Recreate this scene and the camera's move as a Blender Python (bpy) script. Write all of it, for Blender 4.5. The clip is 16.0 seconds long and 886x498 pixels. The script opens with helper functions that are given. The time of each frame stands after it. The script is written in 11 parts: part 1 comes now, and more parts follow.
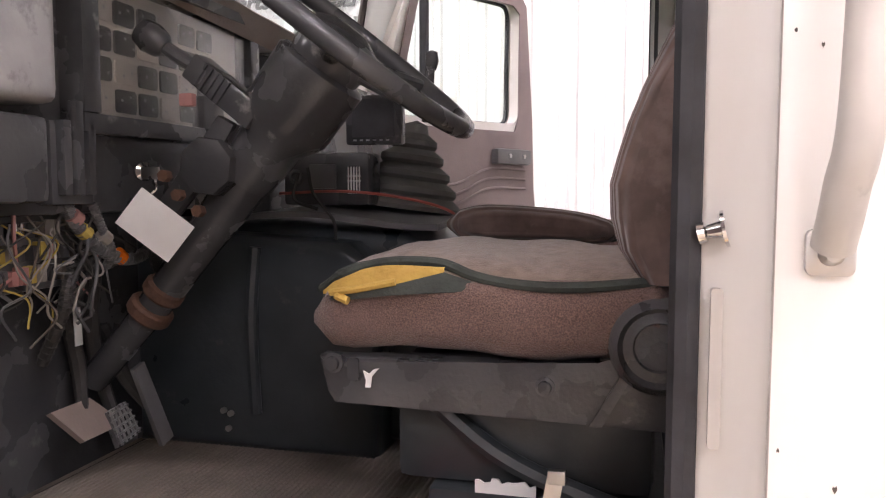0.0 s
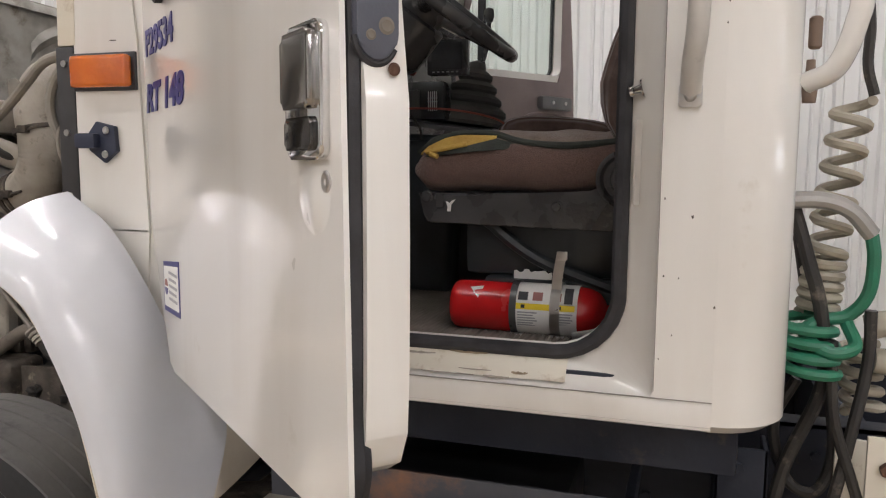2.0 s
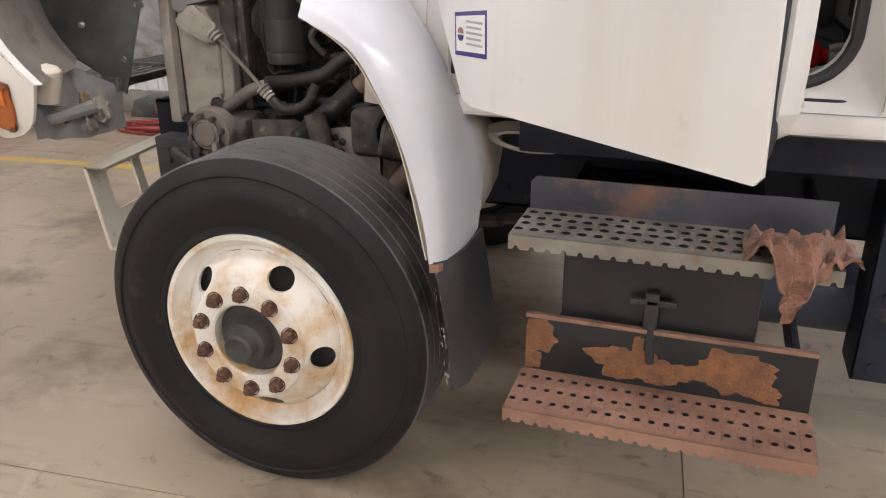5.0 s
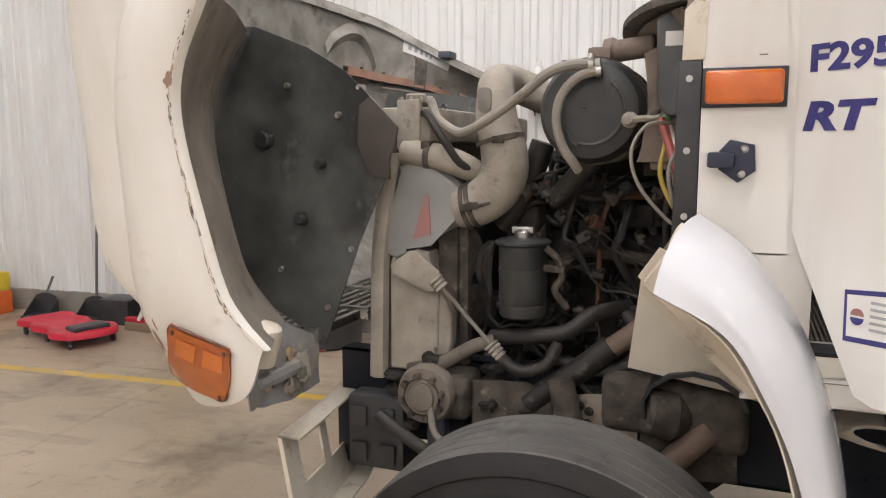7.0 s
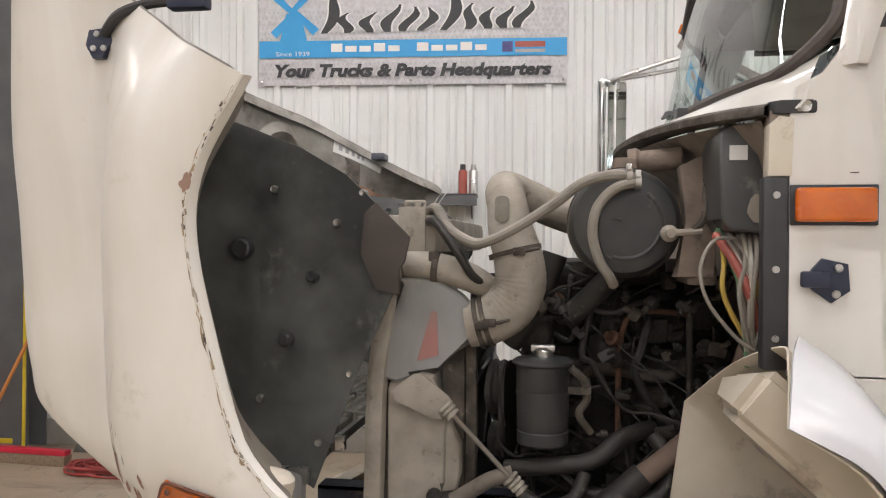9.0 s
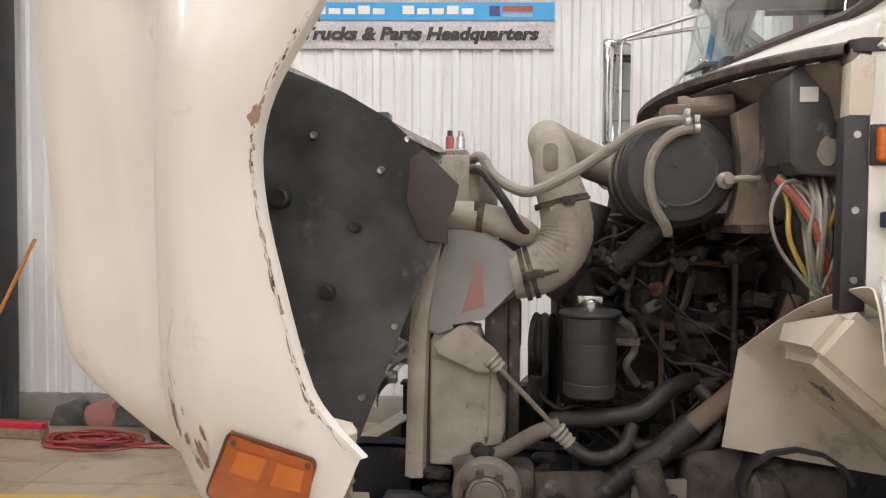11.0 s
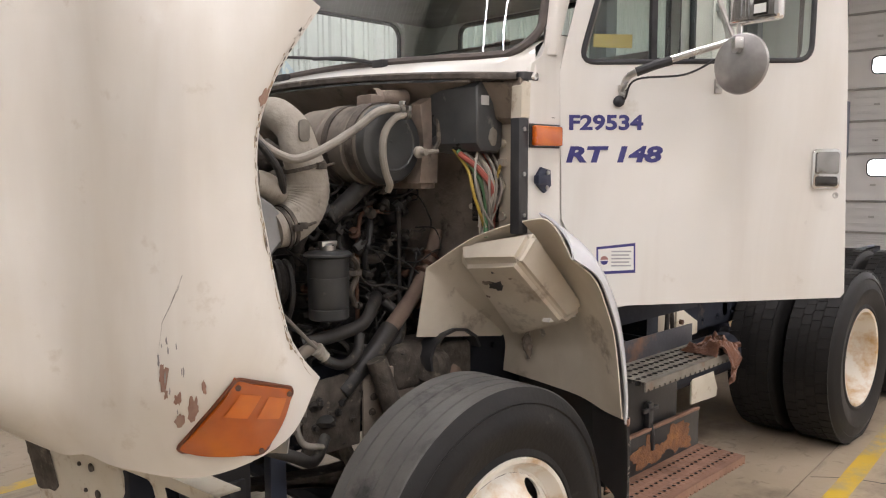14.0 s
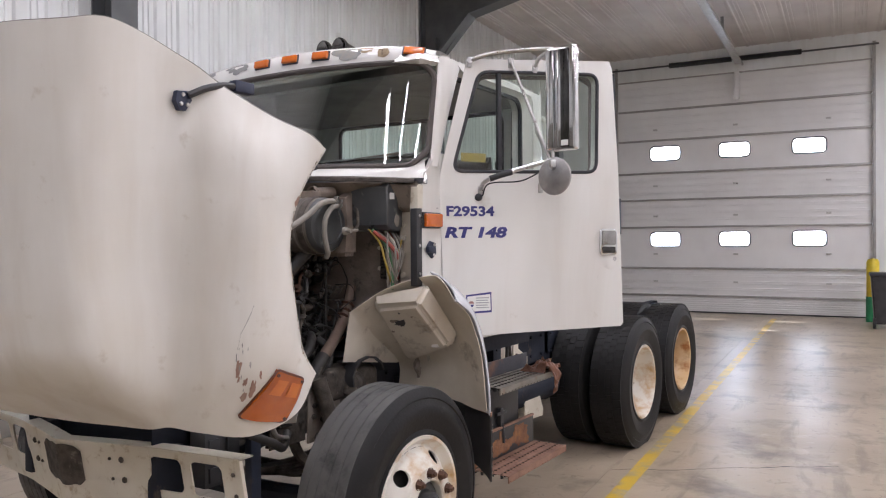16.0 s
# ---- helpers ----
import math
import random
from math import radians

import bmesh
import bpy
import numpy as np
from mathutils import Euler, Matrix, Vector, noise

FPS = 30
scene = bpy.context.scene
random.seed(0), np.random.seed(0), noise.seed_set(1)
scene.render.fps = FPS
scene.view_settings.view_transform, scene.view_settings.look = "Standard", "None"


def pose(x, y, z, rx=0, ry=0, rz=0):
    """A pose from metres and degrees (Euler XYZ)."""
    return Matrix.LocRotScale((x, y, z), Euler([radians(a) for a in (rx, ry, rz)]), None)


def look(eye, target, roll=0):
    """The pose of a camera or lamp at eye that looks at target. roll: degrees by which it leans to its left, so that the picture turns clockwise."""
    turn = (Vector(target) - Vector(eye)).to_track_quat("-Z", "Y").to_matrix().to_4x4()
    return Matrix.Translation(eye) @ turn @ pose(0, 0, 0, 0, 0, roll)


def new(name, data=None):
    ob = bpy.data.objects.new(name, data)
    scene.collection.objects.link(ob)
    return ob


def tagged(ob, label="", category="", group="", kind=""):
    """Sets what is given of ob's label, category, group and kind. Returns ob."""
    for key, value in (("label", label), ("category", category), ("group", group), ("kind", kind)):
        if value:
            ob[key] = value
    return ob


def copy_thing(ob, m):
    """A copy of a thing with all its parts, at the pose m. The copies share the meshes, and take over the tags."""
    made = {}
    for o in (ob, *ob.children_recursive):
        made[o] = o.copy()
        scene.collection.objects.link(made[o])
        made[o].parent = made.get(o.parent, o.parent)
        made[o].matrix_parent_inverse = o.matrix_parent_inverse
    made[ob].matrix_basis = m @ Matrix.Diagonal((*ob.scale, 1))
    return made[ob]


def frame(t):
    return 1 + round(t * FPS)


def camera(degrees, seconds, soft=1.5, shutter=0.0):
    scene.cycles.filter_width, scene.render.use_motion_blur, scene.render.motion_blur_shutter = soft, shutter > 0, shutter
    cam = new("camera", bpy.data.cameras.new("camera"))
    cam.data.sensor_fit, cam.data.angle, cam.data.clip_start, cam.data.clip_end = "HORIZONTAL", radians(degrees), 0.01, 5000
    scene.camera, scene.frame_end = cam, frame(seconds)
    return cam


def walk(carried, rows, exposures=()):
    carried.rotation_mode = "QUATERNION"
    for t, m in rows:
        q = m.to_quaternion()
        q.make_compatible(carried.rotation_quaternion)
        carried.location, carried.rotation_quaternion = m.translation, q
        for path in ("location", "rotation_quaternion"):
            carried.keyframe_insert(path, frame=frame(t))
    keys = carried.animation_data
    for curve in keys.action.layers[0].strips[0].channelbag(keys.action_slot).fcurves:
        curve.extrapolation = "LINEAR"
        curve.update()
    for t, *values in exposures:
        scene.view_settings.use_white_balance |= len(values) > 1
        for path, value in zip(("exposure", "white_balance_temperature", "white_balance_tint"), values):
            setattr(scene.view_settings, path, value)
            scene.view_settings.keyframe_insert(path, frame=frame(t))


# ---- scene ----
cam = camera(59.7, 16.0, soft=1.15)
METRES, EYE, TILT, LEAN, TURN = 5.56, 1.70, 0.0, 0.0, 14.0
ROWS = [
    (0.0, 0.0, 0.0, 0.0, 0.0, -4.46, -0.04),
    (0.5, -0.0007, -0.0229, -0.01, 0.42, -4.07, -0.17),
    (1.0, -0.0036, -0.0499, -0.018, 1.65, -4.21, -0.3),
    (1.5, -0.0014, -0.0814, -0.0212, 2.71, -5.3, -0.4),
    (2.0, 0.0001, -0.1163, -0.0279, 3.89, -6.44, -0.34),
    (2.5, -0.0102, -0.147, -0.0316, 6.5, -7.89, -0.23),
    (3.0, -0.0239, -0.1714, -0.0377, 8.61, -10.76, -0.14),
    (3.5, -0.0301, -0.1934, -0.0415, 8.95, -17.6, 0.33),
    (3.7, -0.0332, -0.2007, -0.0438, 8.41, -19.61, 0.43),
    (5.8, -0.1360, -0.1690, -0.0275, 4.55, -22.12, 0.7),
    (6.0, -0.145, -0.157, -0.0264, 5.09, -19.23, 0.64),
    (6.5, -0.1746, -0.1369, -0.0178, 6.16, -12.5, 0.46),
    (7.0, -0.2104, -0.1213, -0.0162, 7.22, -7.6, 0.03),
    (7.5, -0.2395, -0.105, -0.0127, 6.98, -5.24, -0.09),
    (8.0, -0.2606, -0.0932, -0.0087, 3.84, -3.17, -0.18),
    (8.5, -0.2813, -0.0874, -0.0086, -0.8, -1.11, -0.29),
    (8.7, -0.2869, -0.0874, -0.0091, -2.78, -0.38, -0.33),
    (10.8, -0.3222, -0.0799, -0.0197, -7.75, -1.41, -0.35),
    (11.0, -0.3301, -0.073, -0.0222, -7.72, -2.13, -0.38),
    (11.5, -0.3519, -0.0576, -0.0242, -8.13, -3.84, -0.29),
    (12.0, -0.3804, -0.0512, -0.0205, -10.31, -5.21, -0.17),
    (12.5, -0.4171, -0.0453, -0.0185, -22.18, -6.36, -0.2),
    (13.0, -0.4604, -0.0436, -0.0204, -38.87, -6.49, -0.04),
    (13.5, -0.5092, -0.0363, -0.019, -48.78, -6.08, 0.2),
    (14.0, -0.5558, -0.0272, -0.0167, -58.28, -5.69, 0.18),
    (14.5, -0.6088, -0.033, -0.0157, -65.66, -4.94, 0.33),
    (15.0, -0.6582, -0.0368, -0.0165, -68.96, -3.24, 0.45),
    (15.5, -0.7138, -0.0383, -0.0139, -70.67, -1.76, 0.36),
    (16.0, -0.767, -0.0595, -0.0158, -71.52, -0.44, 0.36),
]
walk(cam, [(t, pose(0, 0, EYE, TILT, LEAN, TURN) @ pose(METRES * x, METRES * y, METRES * z, 90 + pitch, roll, yaw)) for t, x, y, z, yaw, pitch, roll in ROWS],
     [(0.0, 2.1, 6400, 21), (0.5, 1.3, 6350, 16), (1.2, 0.98, 6350, 11), (1.8, 0.92, 6350, 10), (3.0, 1.12, 6400, 10), (3.5, 1.25, 6400, 10), (5.8, 1.2, 6100, 10), (6.3, 1.2, 6350, 10), (7.5, 1.12, 6400, 10), (8.3, 1.0, 6400, 9), (11.0, 1.16, 6400, 9), (12.2, 1.28, 6350, 9), (13.5, 1.16, 6400, 10), (14.5, 1.06, 6250, 12), (16.0, 0.92, 5900, 14)])

# ---- world, sun, lamps ----
TH = radians(5.0)                      # the building stands 5 degrees off the truck
BLD = Matrix.Rotation(TH, 4, "Z")
WALL_V, CEIL, DOOR_U = 5.3, 5.9, 14.0


def bpt(u, v, z):
    """A point of the building's own axes in the world."""
    return BLD @ Vector((u, v, z))


world = bpy.data.worlds.new("world")
scene.world = world
world.use_nodes = True
sky = world.node_tree.nodes.new("ShaderNodeTexSky")
sky.sky_type, sky.sun_disc = "NISHITA", False
sun_way = (BLD.to_3x3() @ Vector((-1.45, 0.33, -1.67))).normalized()
sky.sun_elevation = math.asin(-sun_way.z)
sky.sun_rotation = math.atan2(-sun_way.x, -sun_way.y)
world.node_tree.links.new(sky.outputs[0], world.node_tree.nodes["Background"].inputs[0])
world.node_tree.nodes["Background"].inputs[1].default_value = 0.12

sun = new("sun", bpy.data.lights.new("sun", "SUN"))
sun.data.energy, sun.data.angle, sun.data.color = 4.5, radians(0.5), (1, 0.95, 0.88)
sun.matrix_world = look((0, 0, 20), Vector((0, 0, 20)) + sun_way)

# the v = -7.6 row is unseen, added to brighten the cab interior
LAMPS = [(u, v) for u in (-7.5, -2.6, 2.3, 7.2) for v in (-7.6, -4.6, -0.9, 3.1) if not (u > 5 and v > -2)] + [(-1.2, 1.2), (10.4, -4.2), (12.2, -4.4)]
LAMP_Z = 5.62
for u, v in LAMPS:
    lamp = new("lamp_light", bpy.data.lights.new("lamp_light", "AREA"))
    lamp.data.shape, lamp.data.size, lamp.data.size_y = "RECTANGLE", 2.3, 0.22
    # door-side lamps behind the cab are raised to fill the dash
    lamp.data.energy, lamp.data.color = (19.0 if v > 2 else 44.0 if u > 0 and v < -4 else 34.0), (1.0, 0.945, 0.96)
    p = bpt(u, v, LAMP_Z - 0.09)
    lamp.matrix_world = Matrix.Translation(p) @ BLD

# ---- materials ----
def mat(name, c1, c2=None, scale=6.0, rough=0.6, metal=0.0, bump=0.0, bscale=60.0, dirt=None, coat=0.0, rvar=0.15, spec=0.5, mix=(0.35, 0.7), sheen=0.0, streak=None):
    """A surface with two scales of variation. dirt: colour, share, scale."""
    m = bpy.data.materials.new(name)
    m.use_nodes = True
    nt = m.node_tree
    n, l = nt.nodes, nt.links
    b = n["Principled BSDF"]
    co = n.new("ShaderNodeTexCoord")
    geo = co.outputs["Object"]
    na = n.new("ShaderNodeTexNoise")
    na.inputs["Scale"].default_value, na.inputs["Detail"].default_value = scale, 6
    l.new(geo, na.inputs["Vector"])
    ra = n.new("ShaderNodeMapRange")
    ra.inputs[1].default_value, ra.inputs[2].default_value = mix
    l.new(na.outputs["Fac"], ra.inputs[0])
    mx = n.new("ShaderNodeMix")
    mx.data_type = "RGBA"
    c2 = c2 or tuple(c * 0.85 for c in c1)
    mx.inputs[6].default_value, mx.inputs[7].default_value = (*c1, 1), (*c2, 1)
    l.new(ra.outputs[0], mx.inputs[0])
    col = mx.outputs[2]
    if dirt:
        dc, share, ds = dirt
        nd = n.new("ShaderNodeTexNoise")
        nd.inputs["Scale"].default_value, nd.inputs["Detail"].default_value, nd.inputs["Roughness"].default_value = ds, 9, 0.65
        l.new(geo, nd.inputs["Vector"])
        rd = n.new("ShaderNodeMapRange")
        rd.inputs[1].default_value, rd.inputs[2].default_value = 0.72 - share * 0.5, 0.82 - share * 0.35
        l.new(nd.outputs["Fac"], rd.inputs[0])
        md = n.new("ShaderNodeMix")
        md.data_type = "RGBA"
        l.new(rd.outputs[0], md.inputs[0])
        l.new(col, md.inputs[6])
        md.inputs[7].default_value = (*dc, 1)
        col = md.outputs[2]
    if streak:
        sc, amount = streak
        mp = n.new("ShaderNodeMapping")
        mp.inputs["Scale"].default_value = (2.2, 2.2, 0.35)
        l.new(geo, mp.inputs["Vector"])
        ns = n.new("ShaderNodeTexNoise")
        ns.inputs["Scale"].default_value, ns.inputs["Detail"].default_value, ns.inputs["Distortion"].default_value = 2.6, 7, 0.6
        l.new(mp.outputs[0], ns.inputs["Vector"])
        rs = n.new("ShaderNodeMapRange")
        rs.inputs[1].default_value, rs.inputs[2].default_value, rs.inputs[4].default_value = 0.45, 0.75, amount
        l.new(ns.outputs["Fac"], rs.inputs[0])
        ms = n.new("ShaderNodeMix")
        ms.data_type = "RGBA"
        l.new(rs.outputs[0], ms.inputs[0])
        l.new(col, ms.inputs[6])
        ms.inputs[7].default_value = (*sc, 1)
        col = ms.outputs[2]
    l.new(col, b.inputs["Base Color"])
    rr = n.new("ShaderNodeMapRange")
    rr.inputs[3].default_value, rr.inputs[4].default_value = max(0.02, rough - rvar), min(1, rough + rvar)
    l.new(na.outputs["Fac"], rr.inputs[0])
    l.new(rr.outputs[0], b.inputs["Roughness"])
    b.inputs["Metallic"].default_value = metal
    b.inputs["Specular IOR Level"].default_value = spec
    b.inputs["Coat Weight"].default_value = coat
    b.inputs["Coat Roughness"].default_value = 0.08
    b.inputs["Sheen Weight"].default_value = sheen
    if bump:
        nb = n.new("ShaderNodeTexNoise")
        nb.inputs["Scale"].default_value, nb.inputs["Detail"].default_value = bscale, 5
        l.new(geo, nb.inputs["Vector"])
        bp = n.new("ShaderNodeBump")
        bp.inputs["Strength"].default_value, bp.inputs["Distance"].default_value = bump, 0.01
        l.new(nb.outputs["Fac"], bp.inputs["Height"])
        l.new(bp.outputs[0], b.inputs["Normal"])
    return m


def glass(name, tint, rough=0.02, shine=0.045):
    m = bpy.data.materials.new(name)
    m.use_nodes = True
    n, l = m.node_tree.nodes, m.node_tree.links
    n.remove(n["Principled BSDF"])
    tr, gl, mx, fr = n.new("ShaderNodeBsdfTransparent"), n.new("ShaderNodeBsdfGlossy"), n.new("ShaderNodeMixShader"), n.new("ShaderNodeLayerWeight")
    tr.inputs[0].default_value = (*tint, 1)
    gl.inputs["Roughness"].default_value = rough
    pw = n.new("ShaderNodeMath")
    pw.operation, pw.inputs[1].default_value = "POWER", 4.0
    sc = n.new("ShaderNodeMath")
    sc.operation, sc.inputs[1].default_value, sc.inputs[2].default_value = "MULTIPLY_ADD", 0.6, shine
    fr.inputs[0].default_value = 0.5
    l.new(fr.outputs["Facing"], pw.inputs[0]), l.new(pw.outputs[0], sc.inputs[0])
    l.new(sc.outputs[0], mx.inputs[0]), l.new(tr.outputs[0], mx.inputs[1]), l.new(gl.outputs[0], mx.inputs[2])
    l.new(mx.outputs[0], n["Material Output"].inputs[0])
    return m


def glow(name, col, strength):
    m = bpy.data.materials.new(name)
    m.use_nodes = True
    b = m.node_tree.nodes["Principled BSDF"]
    b.inputs["Base Color"].default_value = (*col, 1)
    b.inputs["Emission Color"].default_value, b.inputs["Emission Strength"].default_value = (*col, 1), strength
    return m


WHITE = mat("white_truck_paint", (0.79, 0.777, 0.735), (0.76, 0.742, 0.695), 2.2, 0.30, coat=1.0, bump=0.03, bscale=7, streak=((0.52, 0.46, 0.38), 0.32), dirt=((0.62, 0.585, 0.51), 0.16, 7), rvar=0.08)
HOODW = mat("aged_white_hood_paint", (0.77, 0.75, 0.70), (0.715, 0.687, 0.625), 2.6, 0.42, coat=0.15, bump=0.04, bscale=10, streak=((0.50, 0.43, 0.33), 0.42), dirt=((0.58, 0.53, 0.45), 0.2, 9), rvar=0.1)
FLARE = mat("glossy_white_gelcoat", (0.66, 0.672, 0.70), (0.57, 0.585, 0.62), 3, 0.22, coat=0.6, bump=0.02, bscale=8, rvar=0.06)
LINER = mat("dusty_wheelhouse_plastic", (0.70, 0.645, 0.54), (0.55, 0.49, 0.395), 4, 0.6, bump=0.08, bscale=40, dirt=((0.22, 0.17, 0.125), 0.26, 5))
CREAM = mat("cream_inner_frame_paint", (0.72, 0.68, 0.58), (0.62, 0.57, 0.46), 4, 0.4, coat=0.2, dirt=((0.40, 0.31, 0.2), 0.3, 16))
HOODIN = mat("grimy_grey_fibreglass", (0.30, 0.287, 0.255), (0.15, 0.14, 0.122), 9, 0.75, bump=0.25, bscale=50, dirt=((0.115, 0.088, 0.066), 0.36, 7))
ARCHIN = mat("mud_stained_inner_fender", (0.24, 0.21, 0.172), (0.14, 0.122, 0.10), 5, 0.85, bump=0.25, bscale=40, dirt=((0.12, 0.085, 0.06), 0.35, 6))
FLAPR = mat("brown_black_rubber", (0.05, 0.042, 0.036), (0.075, 0.063, 0.055), 10, 0.7, bump=0.1)
SPLASH = mat("black_splash_shield", (0.040, 0.042, 0.041), (0.125, 0.130, 0.122), 5.5, 0.38, bump=0.08, bscale=60, dirt=((0.20, 0.20, 0.18), 0.27, 6), rvar=0.16)
BLACKP = mat("black_plastic", (0.03, 0.03, 0.032), (0.05, 0.05, 0.052), 9, 0.42, bump=0.05, bscale=120)
CANIST = mat("dusty_black_enamel", (0.030, 0.032, 0.033), (0.066, 0.066, 0.063), 6, 0.36, bump=0.06, bscale=40, dirt=((0.22, 0.205, 0.175), 0.22, 10), rvar=0.14)
TANKW = mat("scuffed_black_tank_plastic", (0.050, 0.053, 0.055), (0.092, 0.094, 0.094), 7, 0.30, bump=0.06, bscale=60, dirt=((0.26, 0.25, 0.23), 0.22, 12))
BRNP = mat("brown_dusted_plate", (0.27, 0.215, 0.172), (0.155, 0.122, 0.097), 12, 0.8, bump=0.3, bscale=50, dirt=((0.06, 0.05, 0.042), 0.27, 15))
RUBBER = mat("tyre_rubber", (0.012, 0.0115, 0.0115), (0.020, 0.019, 0.018), 5, 0.5, spec=0.22, bump=0.12, bscale=70, dirt=((0.06, 0.053, 0.047), 0.2, 7))
TREAD = mat("worn_dusty_tread_rubber", (0.075, 0.073, 0.069), (0.135, 0.13, 0.12), 4, 0.6, spec=0.4, bump=0.2, bscale=60, dirt=((0.022, 0.022, 0.022), 0.42, 5))
SEAL = mat("black_rubber_seal", (0.02, 0.02, 0.022), (0.045, 0.045, 0.05), 20, 0.6, bump=0.1, bscale=90)
RIM = mat("white_wheel_enamel_with_rust", (0.80, 0.77, 0.70), (0.70, 0.64, 0.52), 6, 0.35, coat=0.2, dirt=((0.52, 0.31, 0.11), 0.50, 5))
RIMY = mat("rust_stained_wheel_enamel", (0.70, 0.56, 0.36), (0.55, 0.33, 0.12), 4, 0.5, dirt=((0.34, 0.14, 0.04), 0.45, 7))
RUSTN = mat("rusty_lug_steel", (0.15, 0.075, 0.045), (0.09, 0.05, 0.035), 40, 0.8, metal=0.2, bump=0.3, bscale=150)
HUB = mat("greasy_black_hub", (0.03, 0.03, 0.03), (0.07, 0.065, 0.06), 12, 0.5, bump=0.2, bscale=60)
FIREW = mat("oily_brown_firewall", (0.19, 0.157, 0.128), (0.29, 0.243, 0.20), 9, 0.8, bump=0.35, bscale=50, dirt=((0.05, 0.042, 0.035), 0.30, 12))
ENGINE = mat("greasy_engine_iron", (0.018, 0.017, 0.016), (0.05, 0.043, 0.036), 9, 0.65, metal=0.2, bump=0.5, bscale=45, dirt=((0.14, 0.115, 0.09), 0.3, 13))
DUSTY = mat("dust_caked_metal", (0.39, 0.355, 0.30), (0.27, 0.242, 0.20), 11, 0.75, bump=0.3, bscale=60, dirt=((0.10, 0.085, 0.068), 0.24, 17))
DUSTD = mat("dark_dusty_metal", (0.105, 0.088, 0.070), (0.040, 0.033, 0.027), 20, 0.8, bump=0.45, bscale=70, dirt=((0.25, 0.212, 0.16), 0.25, 26))
DUSTC = mat("brown_dusted_canister", (0.22, 0.19, 0.155), (0.13, 0.112, 0.092), 5, 0.75, bump=0.15, bscale=50, dirt=((0.05, 0.045, 0.04), 0.34, 5))
DUCT = mat("grey_duct_casting", (0.30, 0.30, 0.295), (0.22, 0.215, 0.205), 5, 0.7, bump=0.1, bscale=50, dirt=((0.36, 0.32, 0.26), 0.35, 6))
REDP = mat("faded_red_paint", (0.38, 0.16, 0.14), (0.32, 0.19, 0.17), 10, 0.7, bump=0.1)
FRAMEM = mat("blue_black_chassis_paint", (0.012, 0.015, 0.024), (0.030, 0.034, 0.046), 5, 0.65, spec=0.3, bump=0.12, bscale=40, dirt=((0.10, 0.075, 0.055), 0.24, 8))
STEPZ = mat("worn_galvanised_tread", (0.28, 0.26, 0.22), (0.17, 0.155, 0.13), 9, 0.5, metal=0.3, bump=0.15, dirt=((0.25, 0.13, 0.07), 0.3, 6))
STEPU = mat("blue_grey_plate_with_rust", (0.05, 0.052, 0.062), (0.085, 0.085, 0.095), 8, 0.55, bump=0.12, bscale=50, dirt=((0.26, 0.12, 0.06), 0.36, 4))
WORN = mat("bare_tan_fibreglass", (0.42, 0.33, 0.21), (0.26, 0.19, 0.12), 30, 0.85, bump=0.3, bscale=120, dirt=((0.10, 0.08, 0.065), 0.35, 25))
STEPR = mat("rusted_copper_brown_steel", (0.31, 0.175, 0.118), (0.20, 0.11, 0.075), 9, 0.6, bump=0.2, bscale=60, dirt=((0.05, 0.05, 0.055), 0.22, 11))
RUSTF = mat("flaking_orange_rust", (0.27, 0.125, 0.055), (0.17, 0.085, 0.05), 22, 0.85, bump=0.5, bscale=120, dirt=((0.33, 0.15, 0.05), 0.4, 14))
TANKB = mat("blue_grey_tank_enamel", (0.045, 0.055, 0.082), (0.06, 0.07, 0.10), 4, 0.45, bump=0.05, dirt=((0.10, 0.09, 0.08), 0.25, 7))
BOXB = mat("black_box_steel_and_hole_shade", (0.014, 0.015, 0.016), (0.03, 0.03, 0.03), 6, 0.4, bump=0.05, dirt=((0.12, 0.06, 0.035), 0.14, 8))
CHROME = mat("polished_chrome", (0.75, 0.75, 0.75), (0.68, 0.68, 0.68), 20, 0.08, metal=1.0, rvar=0.05)
SMOKE = mat("smoked_chrome", (0.07, 0.068, 0.066), (0.12, 0.115, 0.11), 20, 0.15, metal=0.9, rvar=0.08)
STEEL = mat("brushed_stainless", (0.58, 0.57, 0.55), (0.48, 0.47, 0.45), 30, 0.3, metal=1.0, rvar=0.1)
ALU = mat("dull_grey_paint_metal", (0.42, 0.41, 0.39), (0.34, 0.33, 0.31), 12, 0.45, metal=0.5)
HANDLE = mat("worn_cream_grey_coating", (0.56, 0.535, 0.49), (0.44, 0.415, 0.375), 7, 0.38, bump=0.05, dirt=((0.24, 0.22, 0.20), 0.22, 9))
AMBER = mat("amber_lens", (0.66, 0.17, 0.012), (0.55, 0.125, 0.010), 14, 0.2, coat=0.8, bump=0.06, bscale=140)
AMBERD = mat("dark_amber_lens_half", (0.50, 0.115, 0.010), (0.38, 0.08, 0.008), 12, 0.2, coat=0.8, bump=0.04, bscale=120)
CASEB = mat("blue_grey_latch_enamel", (0.075, 0.082, 0.105), (0.11, 0.115, 0.14), 14, 0.45, bump=0.1, bscale=80)
PEEL = mat("red_brown_primer", (0.30, 0.17, 0.13), (0.38, 0.27, 0.21), 30, 0.85, bump=0.2, bscale=120)
AMBERM = mat("aged_amber_marker_lens", (0.70, 0.165, 0.012), (0.56, 0.115, 0.010), 16, 0.22, coat=0.8, bump=0.08, bscale=140)
AMBERK = mat("dark_amber_lens_edge", (0.10, 0.03, 0.012), (0.16, 0.045, 0.012), 14, 0.4)
